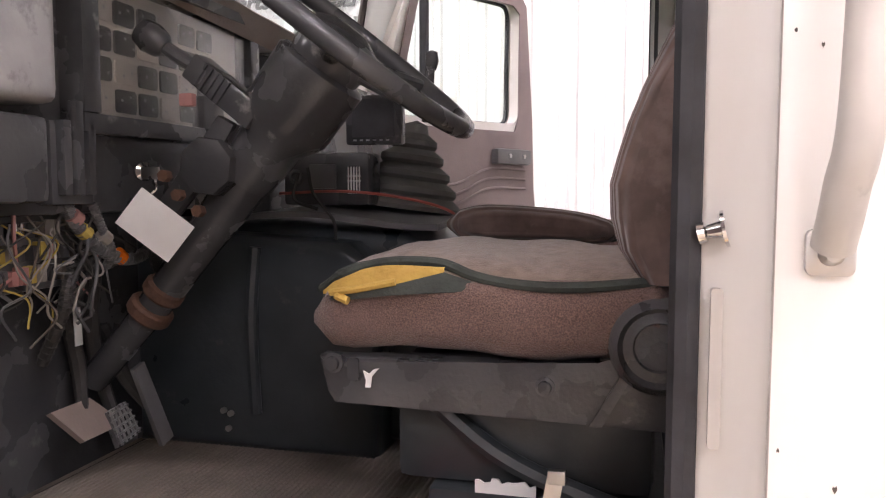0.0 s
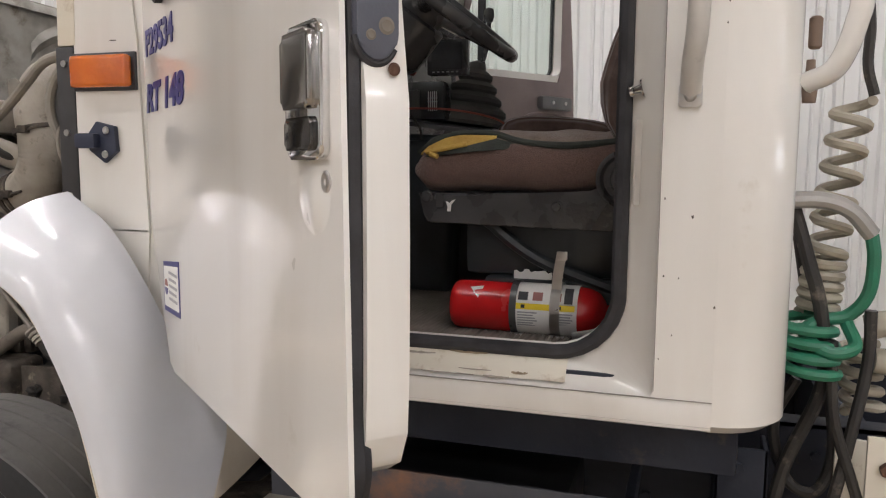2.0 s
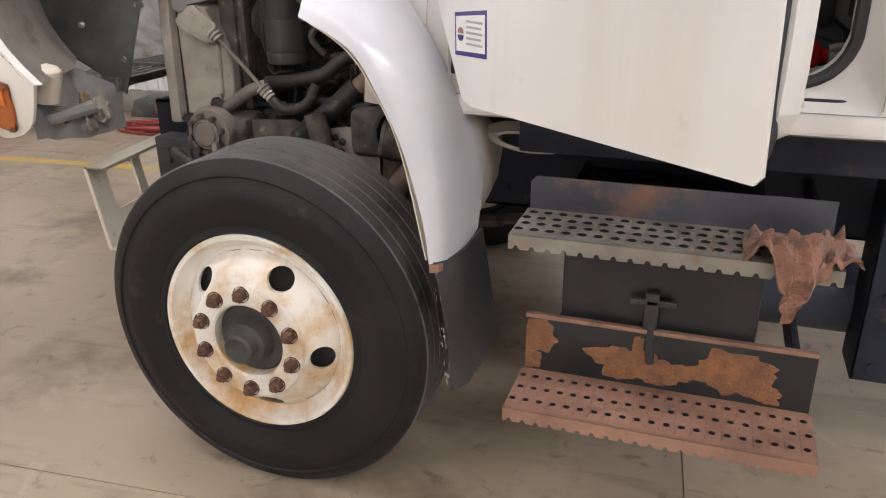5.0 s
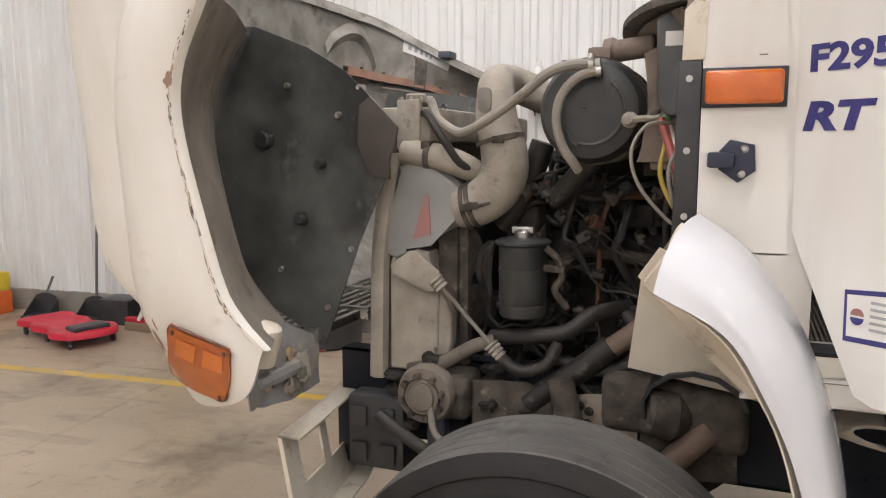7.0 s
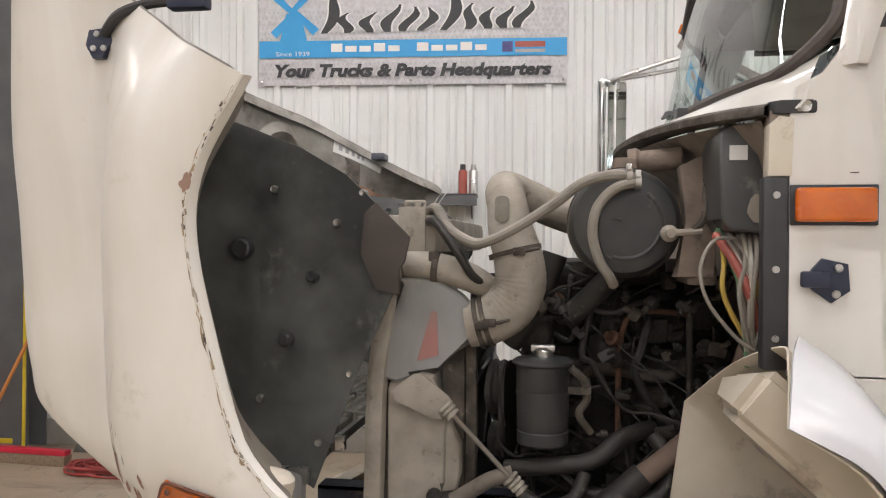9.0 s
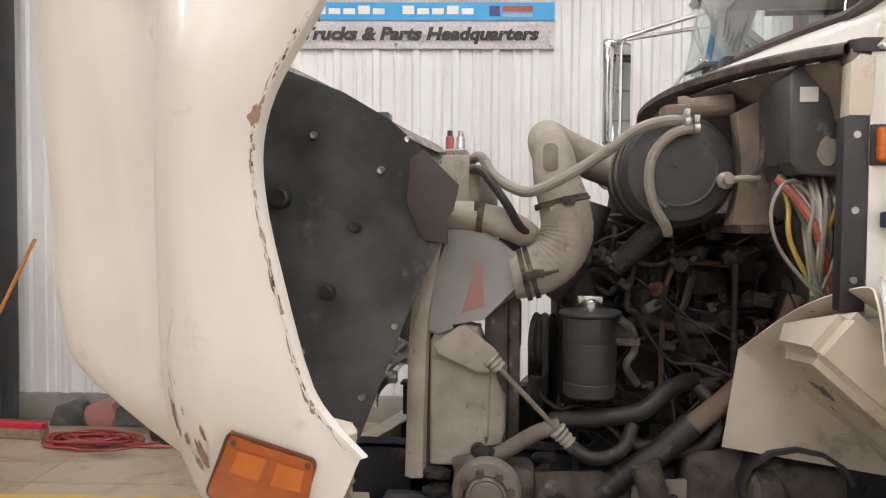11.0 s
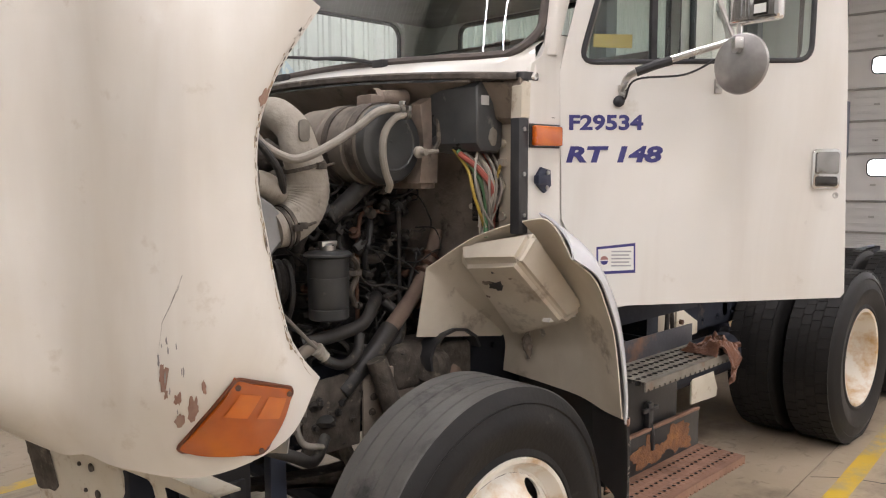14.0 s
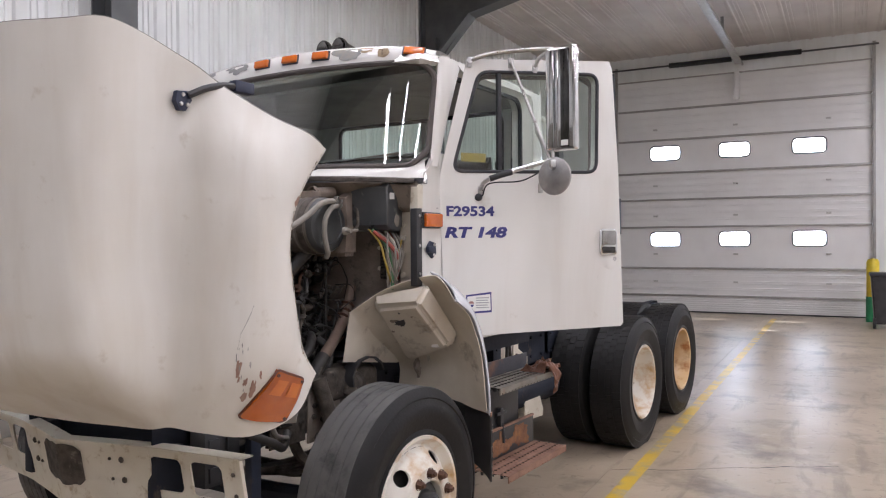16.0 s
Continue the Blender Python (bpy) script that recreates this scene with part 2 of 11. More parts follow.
CARD = mat("sun_faded_yellow_card", (0.45, 0.33, 0.06), (0.36, 0.26, 0.06), 14, 0.6)
NAVY = mat("navy_rubber", (0.018, 0.024, 0.05), (0.03, 0.036, 0.065), 20, 0.5)
BLUE = mat("blue_vinyl_lettering", (0.035, 0.034, 0.165), (0.06, 0.058, 0.22), 30, 0.4)
GLASS = glass("clear_green_glass", (0.90, 0.95, 0.925))
GASKM = mat("dusty_brown_black_gasket", (0.075, 0.064, 0.058), (0.12, 0.10, 0.09), 12, 0.7, bump=0.1)
SHIELD = glass("tinted_windshield_glass", (0.86, 0.97, 0.93), 0.02, 0.19)
LENS = glass("dusty_clear_plastic", (0.93, 0.93, 0.92), 0.12)
MIRROR = mat("mirror_silver", (0.9, 0.9, 0.9), (0.88, 0.88, 0.88), 5, 0.02, metal=1.0, rvar=0.01)
FABRIC = mat("worn_brown_seat_fabric", (0.085, 0.050, 0.042), (0.25, 0.155, 0.125), 560, 0.95, bump=0.5, bscale=420, sheen=0.3, dirt=((0.17, 0.12, 0.095), 0.3, 6))
BLACKC = mat("dusty_black_cab_plastic", (0.045, 0.046, 0.048), (0.085, 0.085, 0.084), 8, 0.27, bump=0.06, bscale=110, dirt=((0.22, 0.212, 0.20), 0.20, 14), rvar=0.12)
CORD = mat("dark_brown_corduroy", (0.085, 0.056, 0.046), (0.15, 0.10, 0.083), 30, 0.95, sheen=0.3, dirt=((0.20, 0.145, 0.12), 0.25, 7))
n_, l_ = CORD.node_tree.nodes, CORD.node_tree.links
wv_, co_, bp_ = n_.new("ShaderNodeTexWave"), n_.new("ShaderNodeTexCoord"), n_.new("ShaderNodeBump")
wv_.bands_direction, wv_.inputs["Scale"].default_value, wv_.inputs["Distortion"].default_value = "Y", 26.0, 0.6
bp_.inputs["Strength"].default_value, bp_.inputs["Distance"].default_value = 0.9, 0.004
l_.new(co_.outputs["Object"], wv_.inputs["Vector"]), l_.new(wv_.outputs["Fac"], bp_.inputs["Height"])
l_.new(bp_.outputs[0], n_["Principled BSDF"].inputs["Normal"])
FABTOP = mat("tan_seat_fabric", (0.29, 0.215, 0.17), (0.19, 0.14, 0.11), 60, 0.95, bump=0.4, bscale=420, sheen=0.3, dirt=((0.09, 0.085, 0.07), 0.25, 6))
PIPING = mat("green_black_seat_piping", (0.045, 0.055, 0.045), (0.03, 0.035, 0.03), 30, 0.8, bump=0.3, bscale=200)
FOAM = mat("yellow_seat_foam", (0.55, 0.36, 0.08), (0.42, 0.26, 0.06), 30, 0.9, bump=0.4, bscale=120)
SEATB = mat("black_seat_base_steel", (0.046, 0.046, 0.048), (0.078, 0.078, 0.079), 14, 0.28, bump=0.08, bscale=150, dirt=((0.15, 0.14, 0.125), 0.2, 10), rvar=0.1)
LININGM = mat("light_grey_cab_lining", (0.36, 0.35, 0.335), (0.28, 0.27, 0.26), 5, 0.85, bump=0.1, bscale=160, dirt=((0.17, 0.16, 0.145), 0.25, 4))
CABIN = mat("dark_green_black_vinyl", (0.026, 0.032, 0.035), (0.050, 0.058, 0.062), 6, 0.32, bump=0.08, bscale=60, dirt=((0.13, 0.122, 0.105), 0.2, 9), rvar=0.14)
DASH = mat("dusty_dash_plastic", (0.085, 0.085, 0.086), (0.15, 0.148, 0.145), 8, 0.36, bump=0.08, bscale=90, dirt=((0.22, 0.21, 0.19), 0.22, 12), rvar=0.12)
DASHT = mat("tan_dash_trim", (0.28, 0.225, 0.19), (0.22, 0.175, 0.15), 8, 0.7, bump=0.2, bscale=120)
CLUST = mat("dusty_gauge_face", (0.66, 0.62, 0.57), (0.50, 0.47, 0.43), 10, 0.5, dirt=((0.12, 0.115, 0.105), 0.3, 8))
PODG = mat("scuffed_grey_dash_plastic", (0.40, 0.395, 0.385), (0.27, 0.265, 0.26), 9, 0.55, bump=0.1, bscale=80, dirt=((0.08, 0.077, 0.072), 0.3, 10))
PURPLE = mat("mauve_door_trim_vinyl", (0.20, 0.155, 0.15), (0.25, 0.20, 0.19), 6, 0.6, bump=0.1, bscale=120)
BOOT = mat("dusty_rubber_boot", (0.075, 0.075, 0.068), (0.14, 0.135, 0.12), 7, 0.7, bump=0.1, dirt=((0.14, 0.13, 0.11), 0.3, 8))
FLOORM = mat("ribbed_brown_floor_mat", (0.21, 0.178, 0.148), (0.15, 0.13, 0.11), 10, 0.85, bump=0.4, bscale=160)
RED = mat("red_extinguisher_enamel", (0.55, 0.012, 0.014), (0.48, 0.01, 0.012), 8, 0.25, coat=0.5)
REDPL = mat("red_creeper_plastic", (0.58, 0.02, 0.05), (0.48, 0.02, 0.045), 6, 0.45, bump=0.05)
PAPER = mat("white_label_paper", (0.80, 0.80, 0.77), (0.74, 0.73, 0.70), 14, 0.6)
YELLOW = mat("yellow_label", (0.80, 0.62, 0.03), (0.75, 0.58, 0.03), 14, 0.5)
INK = mat("dark_print", (0.03, 0.03, 0.035), (0.05, 0.05, 0.05), 20, 0.6)
INKG = mat("grey_print", (0.35, 0.35, 0.36), (0.42, 0.42, 0.43), 20, 0.6)
RAG = mat("brown_shop_cloth", (0.30, 0.145, 0.09), (0.18, 0.085, 0.055), 22, 0.95, bump=0.5, bscale=160, sheen=0.3, dirt=((0.09, 0.05, 0.035), 0.28, 30))
HOSEG = mat("grey_beige_hose", (0.30, 0.275, 0.235), (0.22, 0.20, 0.17), 10, 0.7, dirt=((0.13, 0.12, 0.10), 0.25, 10))
HOSEK = mat("black_hose", (0.018, 0.017, 0.016), (0.042, 0.038, 0.033), 14, 0.55, bump=0.1, dirt=((0.16, 0.138, 0.108), 0.27, 18))
COILG = mat("cream_coil_cable", (0.42, 0.39, 0.31), (0.32, 0.29, 0.23), 10, 0.55)
GREEN = mat("green_coil_cable", (0.02, 0.15, 0.085), (0.03, 0.20, 0.11), 14, 0.4)
WRED = mat("red_wire", (0.40, 0.085, 0.06), (0.28, 0.08, 0.06), 20, 0.5)
WGRN = mat("green_wire", (0.11, 0.27, 0.13), (0.10, 0.19, 0.10), 20, 0.5)
WYEL = mat("yellow_wire", (0.52, 0.36, 0.06), (0.40, 0.28, 0.07), 20, 0.5)
WWHT = mat("white_wire", (0.50, 0.465, 0.40), (0.36, 0.33, 0.28), 20, 0.5)
ORUST = mat("orange_rust_pipe", (0.22, 0.16, 0.12), (0.15, 0.105, 0.08), 9, 0.8, bump=0.2)
PANELM = mat("white_ribbed_wall_sheet", (0.78, 0.79, 0.78), (0.72, 0.73, 0.72), 1.2, 0.38, metal=0.0, coat=0.1, bump=0.03, bscale=5, streak=((0.55, 0.54, 0.51), 0.35), dirt=((0.58, 0.57, 0.54), 0.16, 2.2))
CEILM = mat("dimmed_ceiling_sheet", (0.60, 0.555, 0.515), (0.52, 0.475, 0.44), 1.2, 0.5, bump=0.03, bscale=5)
CURBM = mat("stained_concrete_curb", (0.30, 0.28, 0.25), (0.22, 0.205, 0.18), 4, 0.9, bump=0.3, bscale=60)
COLUMN = mat("dark_grey_steel_column", (0.085, 0.088, 0.09), (0.12, 0.122, 0.122), 4, 0.5, bump=0.05)
YLINE = mat("worn_yellow_floor_paint", (0.66, 0.44, 0.035), (0.56, 0.37, 0.04), 3, 0.4, dirt=((0.36, 0.31, 0.22), 0.54, 4.5))
GDOOR = mat("off_white_insulated_door", (0.82, 0.81, 0.80), (0.77, 0.755, 0.745), 2, 0.42, bump=0.04, bscale=30)
TUBE = glow("lamp_tube", (1.0, 0.97, 0.92), 6.0)
DAY = glow("overcast_daylight", (0.84, 0.92, 1.0), 9.0)
WOODO = mat("orange_wood_handle", (0.55, 0.22, 0.05), (0.48, 0.19, 0.05), 12, 0.45)
WOODY = mat("yellow_handle", (0.72, 0.55, 0.03), None, 12, 0.45)
BRISTLE = mat("tan_bristle", (0.30, 0.22, 0.15), (0.22, 0.16, 0.11), 60, 0.95, bump=0.6, bscale=250)
SKYBLUE = mat("banner_blue", (0.04, 0.33, 0.68), (0.05, 0.36, 0.70), 8, 0.45)
GREENB = mat("green_bollard_paint", (0.03, 0.30, 0.12), None, 8, 0.5)


def floor_mat():
    """Sealed shop concrete: tan-grey, blotched, with a broken polish."""
    m = mat("sealed_shop_concrete", (0.425, 0.35, 0.258), (0.32, 0.257, 0.182), 0.55, 0.34, bump=0.20, bscale=11, dirt=((0.15, 0.115, 0.078), 0.40, 1.3), rvar=0.13)
    n, l = m.node_tree.nodes, m.node_tree.links
    b = n["Principled BSDF"]
    base = b.inputs["Base Color"].links[0].from_socket
    co = n.new("ShaderNodeTexCoord")
    for scale, freq, lo, hi, colour, most in (((0.5, 3.0, 1), 2.0, 0.56, 0.70, (0.13, 0.10, 0.07), 0.55), ((1, 1, 1), 9.0, 0.60, 0.68, (0.10, 0.078, 0.055), 0.5), ((1, 1, 1), 3.2, 0.58, 0.72, (0.50, 0.43, 0.33), 0.5)):
        mp, ns, rs, mx = n.new("ShaderNodeMapping"), n.new("ShaderNodeTexNoise"), n.new("ShaderNodeMapRange"), n.new("ShaderNodeMix")
        mp.inputs["Scale"].default_value, mp.inputs["Location"].default_value = scale, (freq, 3, 0)
        ns.inputs["Scale"].default_value, ns.inputs["Detail"].default_value, ns.inputs["Roughness"].default_value, ns.inputs["Distortion"].default_value = freq, 8, 0.62, 0.8
        rs.inputs[1].default_value, rs.inputs[2].default_value, rs.inputs[4].default_value = lo, hi, most
        mx.data_type = "RGBA"
        mx.inputs[7].default_value = (*colour, 1)
        l.new(co.outputs["Object"], mp.inputs[0]), l.new(mp.outputs[0], ns.inputs["Vector"]), l.new(ns.outputs["Fac"], rs.inputs[0])
        l.new(rs.outputs[0], mx.inputs[0]), l.new(base, mx.inputs[6])
        base = mx.outputs[2]
    l.new(base, b.inputs["Base Color"])
    return m


CONCRETE = floor_mat()

# ---- building helpers ----
HOME = {}                                # where each parent stands


def thing(name, label, category, at=(0, 0, 0), group="", kind="", m=None):
    """An Empty that holds the parts of one thing."""
    ob = new(name)
    ob.empty_display_size = 0.05
    ob.matrix_basis = m or Matrix.Translation(at)
    HOME[ob] = ob.matrix_basis.copy()
    return tagged(ob, label, category, group, kind)


def finish(bm, name, materials, smooth=True, angle=35):
    me = bpy.data.meshes.new(name)
    bmesh.ops.recalc_face_normals(bm, faces=bm.faces)
    if smooth:
        lim = radians(angle)
        for f in bm.faces:
            f.smooth = True
        for e in bm.edges:
            if len(e.link_faces) == 2 and e.calc_face_angle(0) > lim:
                e.smooth = False
    bm.to_mesh(me)
    bm.free()
    for mm in materials if isinstance(materials, (list, tuple)) else [materials]:
        me.materials.append(mm)
    return me


def part(name, bm, material, parent, label="", m=None, smooth=True, angle=35, kind=""):
    """Links a bmesh, in world metres or in the frame m, as one mesh under a thing or a part."""
    ob = new(name, finish(bm, name, material, smooth, angle))
    ob.parent = parent
    base = HOME.get(parent, Matrix())
    ob.matrix_basis = base.inverted() @ (m or Matrix())
    HOME[ob] = m or Matrix()
    if label or kind:
        tagged(ob, label, "", "", kind)
    return ob


def solo(name, bm, material, label, category, group="", kind="", m=None, smooth=True, angle=35):
    ob = new(name, finish(bm, name, material, smooth, angle))
    ob.matrix_basis = m or Matrix()
    HOME[ob] = ob.matrix_basis.copy()
    return tagged(ob, label, category, group, kind)


def M():
    return bmesh.new()


def box(bm, lo, hi, bevel=0.0, seg=2, mi=0, m=None):
    vs = [bm.verts.new((x, y, z)) for x in (lo[0], hi[0]) for y in (lo[1], hi[1]) for z in (lo[2], hi[2])]
    q = [(0, 1, 3, 2), (4, 6, 7, 5), (0, 4, 5, 1), (2, 3, 7, 6), (0, 2, 6, 4), (1, 5, 7, 3)]
    fs = [bm.faces.new([vs[i] for i in f]) for f in q]
    for f in fs:
        f.material_index = mi
    if m:
        for v in vs:
            v.co = m @ v.co
    if bevel:
        es = list({e for f in fs for e in f.edges})
        r = bmesh.ops.bevel(bm, geom=es, offset=bevel, segments=seg, affect="EDGES", profile=0.6)
        for f in r["faces"]:
            f.material_index = mi
    return bm


def prism(bm, poly, lo, hi, axis="y", mi=0, bevel=0.0, m=None, seg=2):
    """A plate: a polygon of two coordinates, drawn out along the third axis from lo to hi."""
    def pt(a, b, c):
        return {"y": (a, c, b), "x": (c, a, b), "z": (a, b, c)}[axis]
    f0 = [bm.verts.new(pt(a, b, lo)) for a, b in poly]
    f1 = [bm.verts.new(pt(a, b, hi)) for a, b in poly]
    n = len(poly)
    fs = [bm.faces.new(f0), bm.faces.new(f1)] + [bm.faces.new((f0[i], f0[(i + 1) % n], f1[(i + 1) % n], f1[i])) for i in range(n)]
    for f in fs:
        f.material_index = mi
    if m:
        for v in f0 + f1:
            v.co = m @ v.co
    if bevel:
        es = list({e for f in fs[:2] for e in f.edges})
        r = bmesh.ops.bevel(bm, geom=es, offset=bevel, segments=seg, affect="EDGES", profile=0.6)
        for f in r["faces"]:
            f.material_index = mi
    return bm


def ring_frame(way):
    w = Vector(way).normalized()
    a = w.orthogonal().normalized()
    return a, w.cross(a)


def curve_points(pts, n=8, closed=False):
    """Points on a smooth curve through pts."""
    P = [Vector(p) for p in pts]
    out = []
    k = len(P)
    for i in range(k if closed else k - 1):
        p0 = P[i - 1] if (closed or i > 0) else P[0] * 2 - P[1]
        p1, p2 = P[i], P[(i + 1) % k]
        p3 = P[(i + 2) % k] if (closed or i + 2 < k) else P[k - 1] * 2 - P[k - 2]
        for j in range(n):
            t = j / n
            out.append(0.5 * (2 * p1 + (p2 - p0) * t + (2 * p0 - 5 * p1 + 4 * p2 - p3) * t * t + (3 * p1 - p0 - 3 * p2 + p3) * t ** 3))
    if not closed:
        out.append(P[-1])
    return out


def tube(bm, pts, r, seg=12, n=6, smooth=True, mi=0, caps=True, closed=False):
    """A pipe through pts; r: a radius, or one for each point of pts."""
    path = curve_points(pts, n, closed) if smooth else [Vector(p) for p in pts]
    radii = r if isinstance(r, (list, tuple)) else None
    rings, up = [], None
    k = len(path)
    for i, p in enumerate(path):
        a = path[i - 1] if (i > 0 or closed) else p
        b = path[(i + 1) % k] if (i + 1 < k or closed) else p
        w = (b - a).normalized()
        up = w.orthogonal().normalized() if up is None else (up - w * up.dot(w)).normalized()
        s = w.cross(up)
        if radii:
            f = i / max(1, k - 1) * (len(radii) - 1)
            j = min(int(f), len(radii) - 2)
            rad = radii[j] + (radii[j + 1] - radii[j]) * (f - j)
        else:
            rad = r
        rings.append([bm.verts.new(p + (up * math.cos(c) + s * math.sin(c)) * rad) for c in (2 * math.pi * q / seg for q in range(seg))])
    for i in range(k if closed else k - 1):
        A, B = rings[i], rings[(i + 1) % k]
        for q in range(seg):
            bm.faces.new((A[q], A[(q + 1) % seg], B[(q + 1) % seg], B[q])).material_index = mi
    if caps and not closed:
        bm.faces.new(rings[0]).material_index = mi
        bm.faces.new(rings[-1]).material_index = mi
    return bm


def lathe(bm, prof, at, way, seg=32, mi=0, closed=False):
    """Turns a profile of (along, radius) round the axis way through at. mi: one index, or one a band."""
    at, w = Vector(at), Vector(way).normalized()
    a, b = ring_frame(w)
    rings = []
    for d, r in prof:
        if r < 1e-5:
            rings.append([bm.verts.new(at + w * d)])
        else:
            rings.append([bm.verts.new(at + w * d + (a * math.cos(c) + b * math.sin(c)) * r) for c in (2 * math.pi * q / seg for q in range(seg))])
    k = len(prof)
    for i in range(k if closed else k - 1):
        A, B = rings[i], rings[(i + 1) % k]
        idx = mi[i] if isinstance(mi, (list, tuple)) else mi
        for q in range(seg):
            q2 = (q + 1) % seg
            if len(A) == 1 and len(B) == 1:
                continue
            if len(A) == 1:
                f = bm.faces.new((A[0], B[q2], B[q]))
            elif len(B) == 1:
                f = bm.faces.new((A[q], A[q2], B[0]))
            else:
                f = bm.faces.new((A[q], A[q2], B[q2], B[q]))
            f.material_index = idx
    return bm


def cyl(bm, a, b, r, seg=20, bev=0.0, mi=0):
    a, b = Vector(a), Vector(b)
    L = (b - a).length
    bev = min(bev, L * 0.45, r * 0.6)
    prof = [(0, 0), (0, r - bev), (bev, r), (L - bev, r), (L, r - bev), (L, 0)] if bev else [(0, 0), (0, r), (L, r), (L, 0)]
    return lathe(bm, prof, a, b - a, seg, mi)


def loft(bm, rows, closed=False, mi=0):
    """A sheet over rows of points."""
    g = [[bm.verts.new(p) for p in r] for r in rows]
    n = len(g[0])
    for i in range(len(g) - 1):
        for j in range(n if closed else n - 1):
            bm.faces.new((g[i][j], g[i][(j + 1) % n], g[i + 1][(j + 1) % n], g[i + 1][j])).material_index = mi
    return g


def patch(ctrl, nu, nv):
    """A smooth sheet of points through a net of control points."""
    cols = [curve_points(r, nv) for r in ctrl]
    return [list(r) for r in zip(*[curve_points(c, nu) for c in zip(*cols)])]


def thicken(bm, t, mi=None):
    """Gives a sheet a thickness, drawn to the side away from its normals; the inner faces take material mi."""
    bmesh.ops.recalc_face_normals(bm, faces=bm.faces)
    faces = list(bm.faces)
    r = bmesh.ops.solidify(bm, geom=faces, thickness=t)
    if mi is not None:
        for f in r["geom"]:
            if isinstance(f, bmesh.types.BMFace):
                f.material_index = mi
    return bm


def arc(cx, cy, r, a0, a1, n=6):
    return [(cx + r * math.cos(radians(a0 + (a1 - a0) * i / n)), cy + r * math.sin(radians(a0 + (a1 - a0) * i / n))) for i in range(n + 1)]


def rounded(x0, y0, x1, y1, r, n=5):
    return arc(x1 - r, y1 - r, r, 0, 90, n) + arc(x0 + r, y1 - r, r, 90, 180, n) + arc(x0 + r, y0 + r, r, 180, 270, n) + arc(x1 - r, y0 + r, r, 270, 360, n)


def letters(text, size, depth=0.0008, shear=0.0, bold=0.0, width=None):
    """Raised lettering as a mesh in its own plane: x along, y up, z out."""
    cu = bpy.data.curves.new("letters", "FONT")
    cu.body, cu.size, cu.extrude, cu.shear, cu.offset = text, size, depth, shear, bold
    cu.resolution_u = 3
    ob = bpy.data.objects.new("letters", cu)
    scene.collection.objects.link(ob)
    dg = bpy.context.evaluated_depsgraph_get()
    me = bpy.data.meshes.new_from_object(ob.evaluated_get(dg))
    bpy.data.objects.remove(ob)
    bm = bmesh.new()
    bm.from_mesh(me)
    bpy.data.meshes.remove(me)
    xs = [v.co.x for v in bm.verts]
    if width and xs:
        k = width / (max(xs) - min(xs))
        for v in bm.verts:
            v.co.x = (v.co.x - min(xs)) * k
    return bm


def jitter(bm, amt, freq=20.0, seed=0.0):
    """Unevenness: shifts the points by a smooth noise."""
    for v in bm.verts:
        v.co += noise.noise_vector(v.co * freq + Vector((seed, 0, 0))) * amt
    return bm

# ---- the building ----
U0, V0 = -13.0, -9.0


def rib_profile(a0, a1, pitch=0.305, depth=0.028):
    """The section of a ribbed sheet: along, out."""
    out, a = [], a0
    while a < a1 - 1e-6:
        for da, d in ((0.0, 0.0), (0.048, 0.0), (0.056, depth * 0.5), (0.068, depth * 0.5), (0.076, 0.0), (0.114, 0.0), (0.122, depth * 0.5), (0.134, depth * 0.5), (0.142, 0.0), (0.19, 0.0), (0.207, depth), (0.25, depth), (0.267, 0.0)):
            if a + da <= a1:
                out.append((a + da, d))
        a += pitch
    out.append((a1, 0.0))
    return out


def ribbed(name, at, along, out, length, z0, z1):
    bm = M()
    along, out = Vector(along), Vector(out)
    prof = rib_profile(0, length)
    rows = [[Vector(at) + along * a + out * d + Vector((0, 0, z)) for a, d in prof] for z in (z0, z1)]
    loft(bm, rows)
    back = [[Vector(at) + along * a - out * 0.12 + Vector((0, 0, z)) for a in (0, length)] for z in (z0, z1)]
    loft(bm, back)
    return solo(name, bm, PANELM, "", "", kind="structure", m=BLD, angle=20)


ribbed("wall_north", (U0, WALL_V, 0), (1, 0, 0), (0, -1, 0), DOOR_U - U0, 0.2, CEIL)
ribbed("wall_south", (U0, V0, 0), (1, 0, 0), (0, 1, 0), DOOR_U - U0, 0.2, CEIL)
ribbed("wall_west", (U0, V0, 0), (0, 1, 0), (1, 0, 0), WALL_V - V0, 0.2, CEIL)

bm = M()
box(bm, (U0, WALL_V - 0.05, 0), (DOOR_U, WALL_V + 0.15, 0.2), 0.006)
box(bm, (U0, V0 - 0.15, 0), (DOOR_U, V0 + 0.05, 0.2), 0.006)
box(bm, (U0 - 0.15, V0, 0), (U0 + 0.05, WALL_V, 0.2), 0.006)
solo("trim_curb", bm, CURBM, "", "", kind="structure", m=BLD)

# floor: slabs between sawn joints
bm = M()
uj, vj = [U0, -8.5, -4.3, -0.1, 4.1, 8.3, DOOR_U + 3], [V0, -6.1, -2.8, 0.485, 3.8, WALL_V + 0.2]
for i in range(len(uj) - 1):
    for j in range(len(vj) - 1):
        box(bm, (uj[i] + 0.002, vj[j] + 0.002, -0.15), (uj[i + 1] - 0.002, vj[j + 1] - 0.002, 0.0))
box(bm, (U0, V0, -0.2), (DOOR_U + 3, WALL_V + 0.2, -0.012))
solo("floor", bm, CONCRETE, "", "", kind="structure", m=BLD, smooth=False)

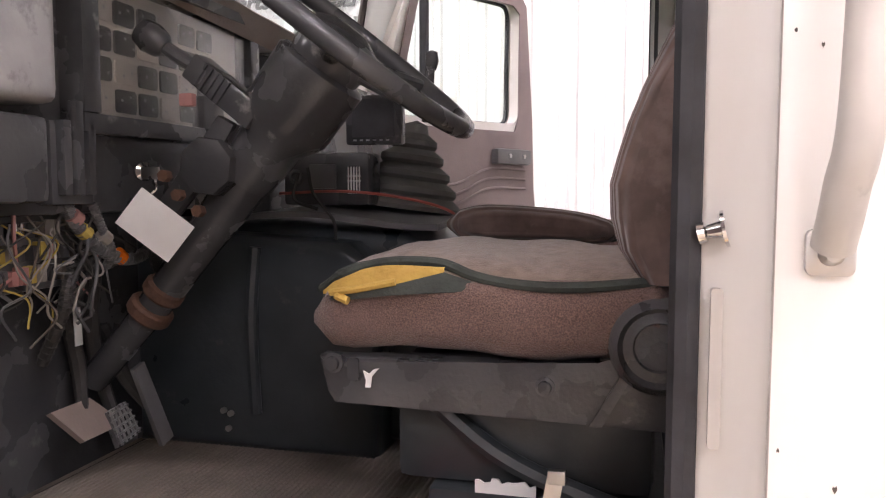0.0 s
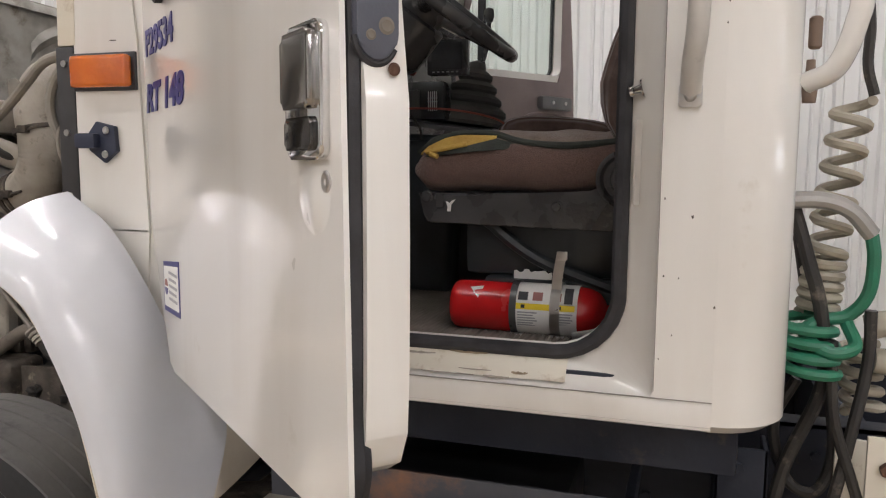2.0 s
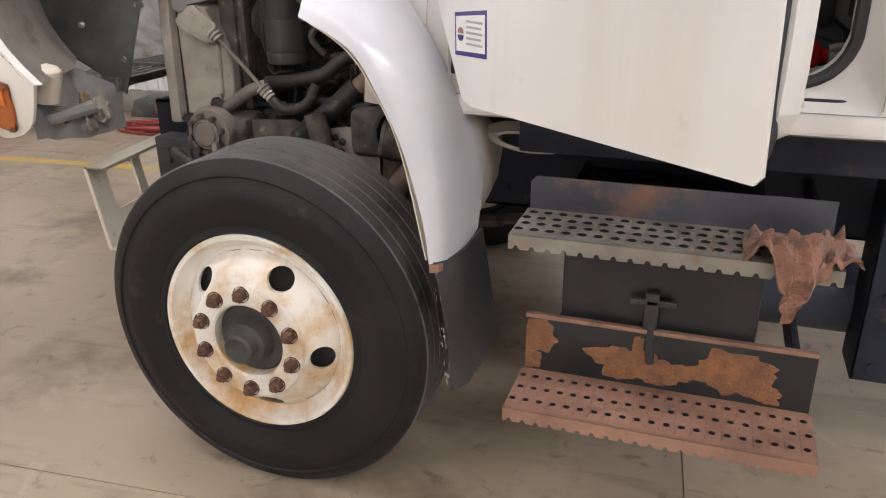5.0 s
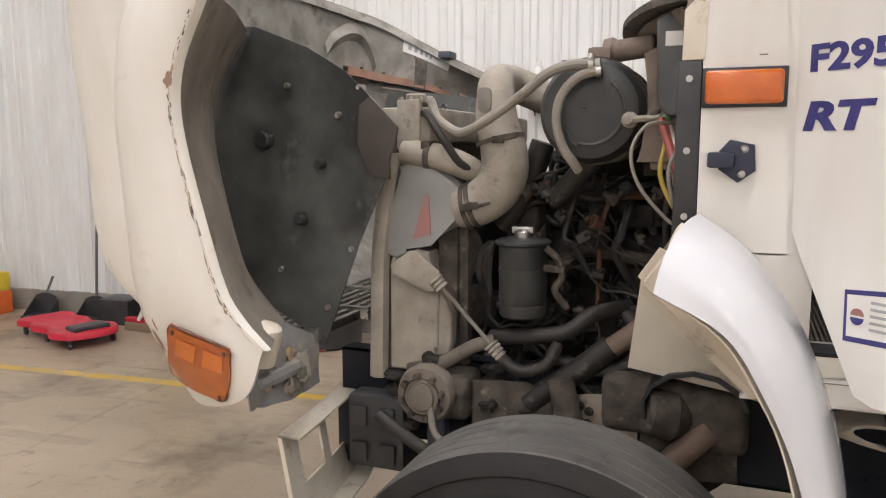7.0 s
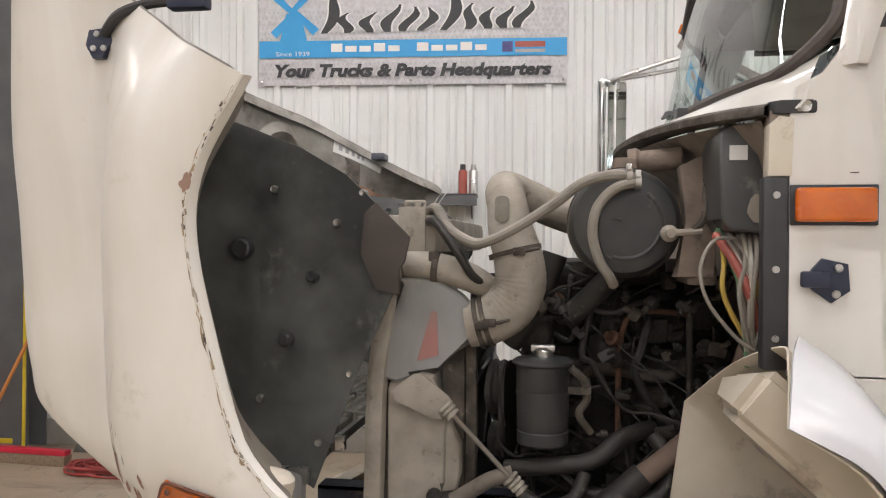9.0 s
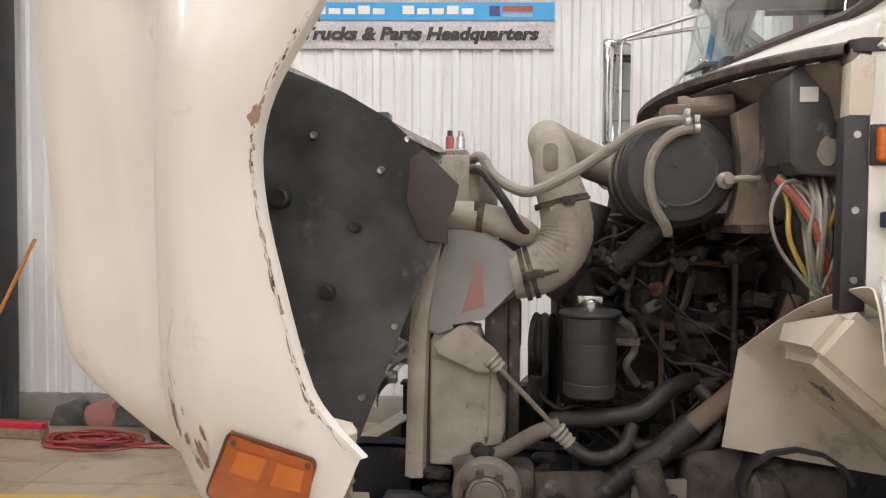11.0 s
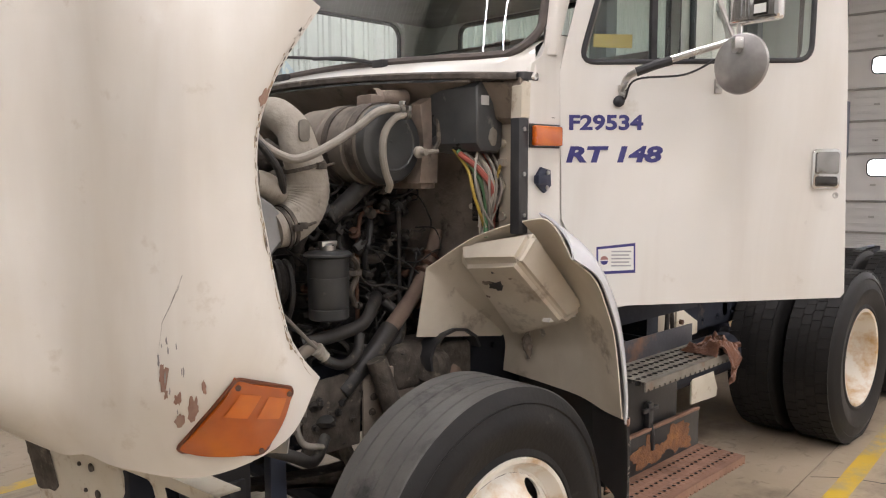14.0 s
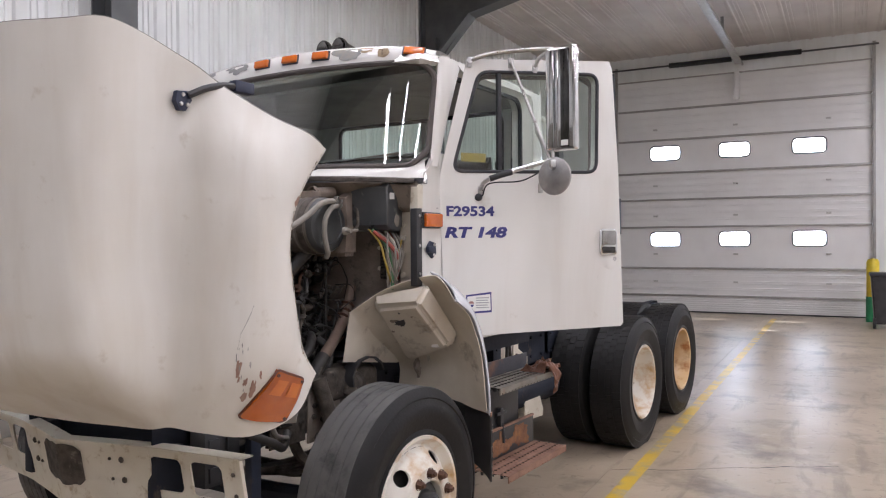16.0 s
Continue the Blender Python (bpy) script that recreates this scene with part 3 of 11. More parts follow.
# painted lines on the floor
for name, v0, v1, ua, ub in (("floor_line_near", 0.25, 0.35, -13, 13.2), ("floor_line_far", 3.50, 3.60, -13, 13.2)):
    bm = M()
    n = 120
    rows = []
    for k in range(n + 1):
        u = ua + (ub - ua) * k / n
        w = 0.006 * noise.noise(Vector((u * 3, v0, 0)))
        rows.append([Vector((u, v0 + w, 0.0012)), Vector((u, v1 + 0.006 * noise.noise(Vector((u * 3, v1, 5))), 0.0012))])
    loft(bm, rows)
    solo(name, bm, YLINE, "", "", kind="structure", m=BLD, smooth=False)

# hairline cracks in the slab
for name, a, b in (("floor_crack_near", (1.20, 0.47), (2.02, -0.95)), ("floor_crack_far", (6.0, -0.55), (6.12, -1.0)), ("floor_crack_front", (-3.9, 0.9), (-2.7, -2.2))):
    bm = M()
    rows = []
    for k in range(61):
        t = k / 60
        u, v = a[0] + (b[0] - a[0]) * t, a[1] + (b[1] - a[1]) * t
        u += 0.05 * noise.noise(Vector((t * 5, a[0], 0))) + 0.012 * noise.noise(Vector((t * 30, a[0], 3)))
        w = 0.004 + 0.007 * abs(noise.noise(Vector((t * 14, a[1], 7)))) * min(1, 8 * t, 8 * (1 - t))
        rows.append([Vector((u - w, v, 0.0008)), Vector((u + w, v, 0.0008))])
    loft(bm, rows)
    solo(name, bm, SEAL, "", "", kind="structure", m=BLD, smooth=False)

# ceiling: ribbed white sheet, its base colour lowered for want of uplight
bm = M()
prof = rib_profile(V0, WALL_V, 0.42, 0.02)
loft(bm, [[Vector((u, a, CEIL - d)) for a, d in prof] for u in (U0, DOOR_U)])
loft(bm, [[Vector((u, a, CEIL + 0.12)) for a in (V0, WALL_V)] for u in (U0, DOOR_U)])
solo("ceiling", bm, CEILM, "", "", kind="structure", m=BLD, angle=20)

# wall that holds the overhead door
GV0, GV1, GZ = -1.52, 3.77, 5.36
bm = M()
box(bm, (DOOR_U, GV1, 0), (DOOR_U + 0.25, WALL_V, CEIL))
box(bm, (DOOR_U, V0, 0), (DOOR_U + 0.25, GV0, CEIL))
box(bm, (DOOR_U, GV0, GZ), (DOOR_U + 0.25, GV1, CEIL))
solo("wall_east", bm, PANELM, "", "", kind="structure", m=BLD)


def overhead_door():
    d = thing("overhead_door", "closed off-white sectional overhead door with six windows", "garage door", kind="structure", m=BLD)
    seams = [0.0, 0.39, 1.01, 1.95, 2.58, 3.2, 3.96, 4.66, GZ]
    wins = {2: (1.50, 1.83), 5: (3.485, 3.815)}
    wv = [(-0.66, 0.0), (0.85, 1.5), (2.34, 3.02)]
    for i in range(len(seams) - 1):
        z0, z1 = seams[i] + 0.006, seams[i + 1] - 0.006
        bm = M()
        x0, x1 = DOOR_U + 0.05, DOOR_U + 0.10
        if i in wins:
            w0, w1 = wins[i]
            box(bm, (x0, GV0, z0), (x1, GV1, w0))
            box(bm, (x0, GV0, w1), (x1, GV1, z1))
            edges = [GV0] + [e for w in wv for e in w] + [GV1]
            for k in range(0, len(edges), 2):
                box(bm, (x0, edges[k], w0), (x1, edges[k + 1], w1))
        else:
            box(bm, (x0, GV0, z0), (x1, GV1, z1))
            mid = (z0 + z1) / 2
            for q in (-0.5, -0.25, 0.0, 0.25, 0.5):
                zz = mid + q * (z1 - z0)
                if abs(q) < 0.5:
                    box(bm, (x0 - 0.016, GV0, zz + 0.006), (x0 + 0.001, GV1, zz + 0.030), 0.004)
                    box(bm, (x0 - 0.016, GV0, zz - 0.036), (x0 + 0.001, GV1, zz - 0.012), 0.004)
        sec = part("panel", bm, GDOOR, d, m=BLD)
        bm = M()
        box(bm, (x0 - 0.045, GV0 + 0.02, z1 - 0.020), (x0 + 0.001, GV1 - 0.02, z1 + 0.024), 0.004)
        part("strut", bm, ALU, sec, m=BLD)
        if i in wins:
            for a, b in wv:
                bm = M()
                o = rounded(a - 0.03, wins[i][0] - 0.03, b + 0.03, wins[i][1] + 0.03, 0.1)
                q = rounded(a + 0.015, wins[i][0] + 0.015, b - 0.015, wins[i][1] - 0.015, 0.09)
                rows = [[Vector((x, p[0], p[1])) for p in o_] for x, o_ in ((x0 - 0.003, o), (x0 - 0.014, o), (x0 - 0.014, q), (x1 + 0.004, q))]
                loft(bm, rows, closed=True)
                wf = part("window_frame", bm, GDOOR, sec, m=BLD)
                bm = M()
                tube(bm, [(x0 - 0.014, y, z) for y, z in rounded(a - 0.002, wins[i][0] - 0.002, b + 0.002, wins[i][1] + 0.002, 0.095)], 0.012, 6, smooth=False, closed=True)
                part("gasket", bm, SEAL, wf, "dark rubber window gasket", m=BLD)
    bm = M()
    box(bm, (DOOR_U + 0.045, GV0, -0.005), (DOOR_U + 0.105, GV1, 0.03), 0.004)
    part("bottom_seal", bm, SEAL, d, m=BLD)
    for k, v in enumerate((-0.7, 1.15, 2.9)):
        for z in (0.7, 1.33, 2.2, 2.9, 4.2):
            bm = M()
            box(bm, (DOOR_U + 0.03, v - 0.05, z - 0.02), (DOOR_U + 0.051, v + 0.05, z + 0.02), 0.005)
            part("hinge", bm, STEEL, d, m=BLD)
    for v in (GV0 - 0.05, GV1 - 0.01):
        bm = M()
        box(bm, (DOOR_U - 0.03, v, 0), (DOOR_U + 0.03, v + 0.06, CEIL - 0.2), 0.004)
        part("track", bm, ALU, d, m=BLD)
    bm = M()
    cyl(bm, (DOOR_U - 0.12, GV0 - 0.1, 5.62), (DOOR_U - 0.12, GV1 + 0.1, 5.62), 0.02, 10)
    part("shaft", bm, COLUMN, d, m=BLD)
    for a, b in ((-0.2, 1.05), (1.2, 2.55)):
        bm = M()
        n = 60
        pr = [(0, 0.03)]
        for k in range(n):
            pr += [((b - a) * (k + 0.25) / n, 0.062), ((b - a) * (k + 0.75) / n, 0.052)]
        pr.append((b - a, 0.03))
        lathe(bm, pr, (DOOR_U - 0.12, a, 5.62), (0, 1, 0), 14)
        part("torsion_spring", bm, BLACKP, d, m=BLD)
    bm = M()
    box(bm, (DOOR_U - 0.06, 1.06, 4.75), (DOOR_U + 0.04, 1.16, 5.35), 0.01)
    part("opener_bracket", bm, GDOOR, d, m=BLD)
    bm = M()
    box(bm, (4.5, 1.02, 5.5), (DOOR_U - 0.1, 1.13, 5.56), 0.006)
    box(bm, (4.5, 0.96, 5.46), (DOOR_U - 0.1, 1.0, 5.5), 0.004)
    for u in (5.0, 8.2, 11.4):
        box(bm, (u, 1.04, 5.5), (u + 0.04, 1.10, CEIL), 0.004)
    part("opener_rail", bm, ALU, d, m=BLD)
    return d


overhead_door()
# daylight outside the windows
bm = M()
box(bm, (DOOR_U + 4, -8, -3), (DOOR_U + 4.1, 11, 5.9))
solo("backdrop", bm, DAY, "", "", kind="structure", m=BLD)

# steel columns on the long wall, with haunches under the ceiling
for k, u in enumerate((-11.8, -5.5, 0.75, 7.1, 13.3)):
    bm = M()
    V = WALL_V
    box(bm, (u, V - 0.32, 0.0), (u + 0.3, V - 0.305, 5.0))
    box(bm, (u, V - 0.06, 0.0), (u + 0.3, V - 0.045, CEIL))
    box(bm, (u + 0.14, V - 0.305, 0.0), (u + 0.16, V - 0.06, 5.0))
    if k == 4:                           # the end post carries no rafter
        solo("column_%d" % (k + 1), bm, COLUMN, "", "", kind="structure", m=BLD, smooth=False)
        continue
    prism(bm, [(V - 0.32, 4.6), (V - 0.05, 4.6), (V - 0.05, CEIL), (V - 2.6, CEIL), (V - 2.6, 5.72), (V - 0.9, 5.35)], u + 0.142, u + 0.158, "x")
    prism(bm, [(V - 0.34, 4.7), (V - 0.30, 4.7), (V - 0.88, 5.36), (V - 2.6, 5.73), (V - 2.6, 5.69), (V - 0.92, 5.31)], u, u + 0.3, "x")
    solo("column_%d" % (k + 1), bm, COLUMN, "", "", kind="structure", m=BLD, smooth=False)

# sheet screws on the girts
bm = M()
for z in (0.5, 1.2, 2.28, 3.6, 4.7):
    u = U0 + 0.15
    while u < DOOR_U - 0.2:
        cyl(bm, (u - 0.02, WALL_V + 0.001, z), (u - 0.02, WALL_V - 0.007, z), 0.009, 6)
        u += 0.305
solo("trim_screws", bm, COLUMN, "small dark sheet metal screws in rows", "screws", kind="stuff", m=BLD)


def strip_light():
    t = thing("strip_light", "white ceiling strip light with two bare lit tubes", "ceiling light", group="ceiling strip lights")
    bm = M()
    box(bm, (-1.2, -0.12, 0.0), (1.2, 0.12, 0.06), 0.01)
    part("housing", bm, WHITE, t)
    for y in (-0.07, 0.07):
        bm = M()
        cyl(bm, (-1.16, y, -0.03), (1.16, y, -0.03), 0.019, 10)
        part("tube", bm, TUBE, t)
    for x in (-0.9, 0.9):
        bm = M()
        cyl(bm, (x, 0, 0.05), (x, 0, CEIL - LAMP_Z), 0.004, 6)
        part("hanger", bm, STEEL, t)
    return t


first = strip_light()
for k, (u, v) in enumerate(LAMPS):
    m = Matrix.Translation(bpt(u, v, LAMP_Z)) @ BLD
    if k == 0:
        first.matrix_basis = m
    else:
        copy_thing(first, m)

# ---- the truck ----
YC = 1.63
truck = thing("truck_tractor", "old white day-cab truck tractor with its hood tilted open", "truck", at=(-1.34, YC, 0))


def mirror_y(p):
    return (p[0], 2 * YC - p[1], p[2])


# wheels
def tyre_mesh(y0, w, r, ri, grooves):
    """Turned about the y axis, outer side at y0; a shoulder, ribs and grooves."""
    prof = [(0.012, ri), (0.0, ri + 0.012), (0.006, ri + 0.03), (-0.012, ri + 0.09), (-0.016, (r + ri) / 2 + 0.01), (-0.006, r - 0.075), (0.004, r - 0.05), (0.0, r - 0.045), (0.012, r - 0.018), (0.026, r - 0.004)]
    mi = [0] * 9
    tw = w - 0.052
    ribs = grooves + 1
    gw = 0.004
    rw = (tw - gw * grooves) / ribs
    a = 0.026
    for k in range(ribs):
        prof += [(a + 0.002, r)]
        mi += [1]
        prof += [(a + rw - 0.002, r)]
        mi += [1]
        a += rw
        if k < grooves:
            prof += [(a, r - 0.004), (a + gw, r - 0.004)]
            mi += [1, 1]
            a += gw
    back = [(w - d, q) for d, q in reversed(prof[:10])]
    mi += [0] * (len(back))
    prof += back
    mi = mi[:len(prof) - 1]
    return [(d + y0, q) for d, q in prof], mi


def steer_wheel(x, y, z, m=None, out=-1):
    """A steer wheel: tyre, dished disc with five hand holes, ten nuts, hub. y: the plane of the outer rim edge."""
    m = m or Matrix.Translation((x, y, z))
    bm = M()
    ri = 0.286
    # rim and disc, in axes where +y runs inward
    prof = [(0.027, ri + 0.008), (0.019, ri + 0.004), (0.021, ri - 0.008), (0.034, ri - 0.016), (0.044, ri - 0.02), (0.055, ri - 0.03), (0.060, 0.250)]
    # disc with five oval hand holes
    def dish(r):
        return 0.056 - 0.072 * max(0, min(1, (0.240 - r) / 0.066)) ** 0.8
    def pt(a, r):
        return Vector((math.cos(a) * r, dish(r), math.sin(a) * r))
    holes, q = 5, 24
    for h in range(holes):
        a0 = 2 * math.pi * (h + 0.86) / holes
        half = math.pi / holes
        outer, inner, deep = [], [], []
        for k in range(q):
            c = 2 * math.pi * k / q
            dx, dy = math.cos(c), math.sin(c)
            s_ = 1 / max(abs(dx), abs(dy))
            outer.append(bm.verts.new(pt(a0 + dx * s_ * half, 0.206 + dy * s_ * 0.034)))
            ia, ir = a0 + dx * 0.036 / 0.205, 0.206 + dy * 0.027
            inner.append(bm.verts.new(pt(ia, ir)))
            deep.append(bm.verts.new(pt(ia, ir) + Vector((0, 0.012, 0))))
        for k in range(q):
            k2 = (k + 1) % q
            bm.faces.new((outer[k], outer[k2], inner[k2], inner[k]))
            bm.faces.new((inner[k], inner[k2], deep[k2], deep[k]))
    lathe(bm, [(-0.014, 0.1735), (-0.018, 0.171), (-0.024, 0.168), (-0.026, 0.160), (-0.026, 0.112), (-0.020, 0.106), (0.05, 0.104)], (0, 0, 0), (0, 1, 0), 60)
    bmesh.ops.remove_doubles(bm, verts=bm.verts, dist=0.0008)
    wheel = part("front_wheel", bm, RIM, truck, "white enamel disc wheel streaked with rust", m=m)
    bm = M()
    lathe(bm, prof + [(0.056, 0.240)] + [(0.075, 0.24), (0.09, ri - 0.012), (0.25, ri - 0.01), (0.27, ri + 0.008), (0.06, ri - 0.006), (0.04, ri + 0.004)], (0, 0, 0), (0, 1, 0), 60, closed=True)
    part("rim", bm, RIM, wheel, m=m)
    bm = M()
    pr, mi = tyre_mesh(0.021, 0.285, 0.498, 0.287, 4)
    lathe(bm, pr, (0, 0, 0), (0, 1, 0), 84, mi)
    part("tyre", bm, [RUBBER, TREAD], wheel, "worn black ribbed tyre with a dusty tread", m=m)
    bm = M()
    lathe(bm, [(0.07, 0.0), (0.07, 0.24), (0.10, 0.26)], (0, 0, 0), (0, 1, 0), 32)
    part("brake_drum", bm, HUB, wheel, m=m)
    bm = M()
    lathe(bm, [(0.03, 0.104), (0.022, 0.098), (0.02, 0.07), (0.008, 0.066), (-0.018, 0.06), (-0.022, 0.045), (-0.05, 0.042), (-0.055, 0.034), (-0.05, 0.026), (-0.048, 0.0)], (0, -0.02, 0), (0, 1, 0), 32)
    for k in range(6):
        c = 2 * math.pi * k / 6
        cyl(bm, (0.083 * math.cos(c), 0.022, 0.083 * math.sin(c)), (0.083 * math.cos(c), 0.008, 0.083 * math.sin(c)), 0.009, 6)
    part("hub", bm, HUB, wheel, "greasy black hub cap", m=m)
    for k in range(10):
        c = 2 * math.pi * (k + 0.5) / 10
        p = Vector((0.1429 * math.cos(c), 0, 0.1429 * math.sin(c)))
        bm = M()
        lathe(bm, [(-0.005, 0.0), (-0.005, 0.023), (-0.012, 0.023)], p + Vector((0, -0.02, 0)), (0, 1, 0), 16)
        lathe(bm, [(-0.006, 0.019), (-0.026, 0.018), (-0.030, 0.013), (-0.030, 0.011), (-0.038, 0.010), (-0.039, 0.0)], p + Vector((0, -0.02, 0)), (0, 1, 0), 6)
        part("lug_nut", bm, RUSTN, wheel, m=m)
    return wheel


steer_wheel(-1.343, 0.475, 0.496)
far_m = Matrix.Translation((-1.343, 2 * YC - 0.475, 0.496)) @ Matrix.Rotation(math.pi, 4, "Z")
steer_wheel(0, 0, 0, m=far_m)


def drive_wheel(x, y, z, face, rot=False):
    """One of a dual pair: deep dish outward when face is 1, flat inner otherwise."""
    m = Matrix.Translation((x, y, z)) @ (Matrix.Rotation(math.pi, 4, "Z") if rot else Matrix())
    bm = M()
    ri = 0.286
    d = 0.17 if face else 0.05
    prof = [(0.004, ri + 0.008), (-0.004, ri + 0.002), (0.0, ri - 0.012), (0.03, ri - 0.02), (d - 0.04, ri - 0.026), (d - 0.01, ri - 0.045), (d, 0.23), (d + 0.012, 0.2), (d + 0.01, 0.12), (d - 0.01, 0.11)]
    if face:
        prof += [(d - 0.03, 0.105), (d - 0.055, 0.095), (d - 0.06, 0.07), (d - 0.06, 0.0)]
    lathe(bm, prof, (0, 0, 0), (0, 1, 0), 48)
    lathe(bm, [(0.004, ri + 0.008), (0.03, ri - 0.005), (0.24, ri - 0.005), (0.26, ri + 0.008)], (0, 0, 0), (0, 1, 0), 48)
    wheel = part("drive_wheel", bm, RIM if x < 2.5 else RIMY, truck, "white enamel dual wheel with rust stains", m=m)
    bm = M()
    w, r = 0.275, 0.52
    pr, mi = tyre_mesh(-0.006, w, r - 0.004, 0.287, 0)
    lathe(bm, pr, (0, 0, 0), (0, 1, 0), 72, mi)
    part("tyre", bm, [RUBBER, RUBBER], wheel, "black tyre with worn block tread", m=m, angle=25)
    bm = M()
    n = 52
    for k in range(n):
        for j, (a, b) in enumerate(((0.012, 0.077), (0.081, 0.129), (0.133, 0.182), (0.186, 0.251))):
            c0 = 2 * math.pi * (k + 0.5 * (j % 2)) / n
            vs = []
            for rr in (r - 0.011, r):
                for yy, cc in ((a, c0), (b, c0 + 0.012), (b, c0 + 0.123), (a, c0 + 0.111)):
                    vs.append(bm.verts.new((math.cos(cc) * rr, yy, math.sin(cc) * rr)))
            for f in ((4, 5, 6, 7), (0, 1, 5, 4), (1, 2, 6, 5), (2, 3, 7, 6), (3, 0, 4, 7)):
                bm.faces.new([vs[i] for i in f]).material_index = 0
    part("tread", bm, RUBBER, wheel, m=m, angle=25, kind="stuff")
    if face:
        for k in range(10):
            c = 2 * math.pi * (k + 0.5) / 10
            p = Vector((0.1429 * math.cos(c), 0, 0.1429 * math.sin(c)))
            bm = M()
            lathe(bm, [(d, 0.022), (d - 0.02, 0.018), (d - 0.035, 0.012), (d - 0.045, 0.0)], p, (0, 1, 0), 6)
            part("lug_nut", bm, RUSTN, wheel, m=m)
    return wheel


for x, y0 in ((1.95, 0.59), (3.30, 0.66)):
    drive_wheel(x, y0, 0.505, 1)
    drive_wheel(x, y0 + 0.33, 0.505, 0)
    drive_wheel(x, 2 * YC - y0, 0.505, 1, True)
    drive_wheel(x, 2 * YC - y0 - 0.33, 0.505, 0, True)
    bm = M()
    cyl(bm, (x, 0.82, 0.505), (x, 2 * YC - 0.82, 0.505), 0.07, 16)
    lathe(bm, [(-0.2, 0.05), (-0.15, 0.16), (0, 0.2), (0.15, 0.16), (0.2, 0.05)], (x, YC, 0.505), (1, 0, 0), 20)
    for s in (-1, 1):
        cyl(bm, (x, YC + s * 0.55, 0.505), (x, YC + s * 0.72, 0.505), 0.2, 20)
    part("drive_axle", bm, FRAMEM, truck)

# frame rails, cross members, springs, front axle
for s in (-1, 1):
    bm = M()
    y = YC + s * 0.43
    i = y - s * 0.07
    box(bm, (-2.15, min(y, y - s * 0.008), 0.70), (4.3, max(y, y - s * 0.008), 0.97))
    box(bm, (-2.15, min(y, i), 0.962), (4.3, max(y, i), 0.97))
    box(bm, (-2.15, min(y, i), 0.70), (4.3, max(y, i), 0.708))
    for k in range(34):
        x = -1.9 + k * 0.18
        for z in (0.76, 0.90):
            cyl(bm, (x, y, z), (x, y + s * 0.014, z), 0.012, 6)
    part("frame_rail", bm, FRAMEM, truck)
    bm = M()
    for k in range(5):
        L = 0.62 - 0.1 * k
        pts = [(-1.34 - L, YC + s * 0.43, 0.66 - 0.02 * k), (-1.34, YC + s * 0.43, 0.585 - 0.017 * k), (-1.34 + L, YC + s * 0.43, 0.66 - 0.02 * k)]
        c = curve_points(pts, 6)
        loft(bm, [[p + Vector((0, dy, dz)) for dy, dz in ((-0.04, 0), (0.04, 0), (0.04, 0.012), (-0.04, 0.012))] for p in c], closed=True)
    part("leaf_spring", bm, DUSTD, truck)
for x in (-2.0, 0.5, 1.4, 2.7, 4.2):
    bm = M()
    box(bm, (x, YC - 0.43, 0.74), (x + 0.08, YC + 0.43, 0.93), 0.01)
    part("cross_member", bm, FRAMEM, truck)
bm = M()
tube(bm, [(-1.34, 0.75, 0.51), (-1.34, 0.95, 0.47), (-1.34, 1.2, 0.41), (-1.34, YC, 0.40), (-1.34, 2.06, 0.41), (-1.34, 2.31, 0.47), (-1.34, 2.51, 0.51)], 0.055, 10)
part("front_axle", bm, FRAMEM, truck)
bm = M()
tube(bm, [(-1.18, 0.78, 0.5), (-1.16, 1.2, 0.48), (-1.16, 2.06, 0.48), (-1.18, 2.48, 0.5)], 0.02, 8)
tube(bm, [(-1.5, 1.1, 0.75), (-1.42, 1.08, 0.62), (-1.3, 0.95, 0.6)], 0.025, 8)
part("tie_rod", bm, DUSTD, truck)

# bumper: a white pressed channel, its ends cut square
bm = M()
bz0, bz1 = 0.56, 0.83
outer = [(-2.112, 0.765), (-2.128, 0.90), (-2.162, 1.15), (-2.222, 1.40), (-2.285, YC)]
outer += [(x, 2 * YC - y) for x, y in reversed(outer[:-1])]
def bx_at(y, z=0.83):
    """The front face, leaning back towards its foot."""
    for (xa, ya), (xb, yb) in zip(outer, outer[1:]):
        if ya <= y <= yb:
            return xa + (xb - xa) * (y - ya) / (yb - ya) + 0.18 * (bz1 - z)
    return outer[0][0] + 0.18 * (bz1 - z)
cuts = [0.765, 0.855, 1.005, 1.05, 1.20, 1.30, 1.40, 1.52, YC]
cuts += [2 * YC - y for y in reversed(cuts[:-1])]
holes = {(0.855, 1.005), (1.05, 1.20)}
holes |= {(2 * YC - b, 2 * YC - a) for a, b in holes}
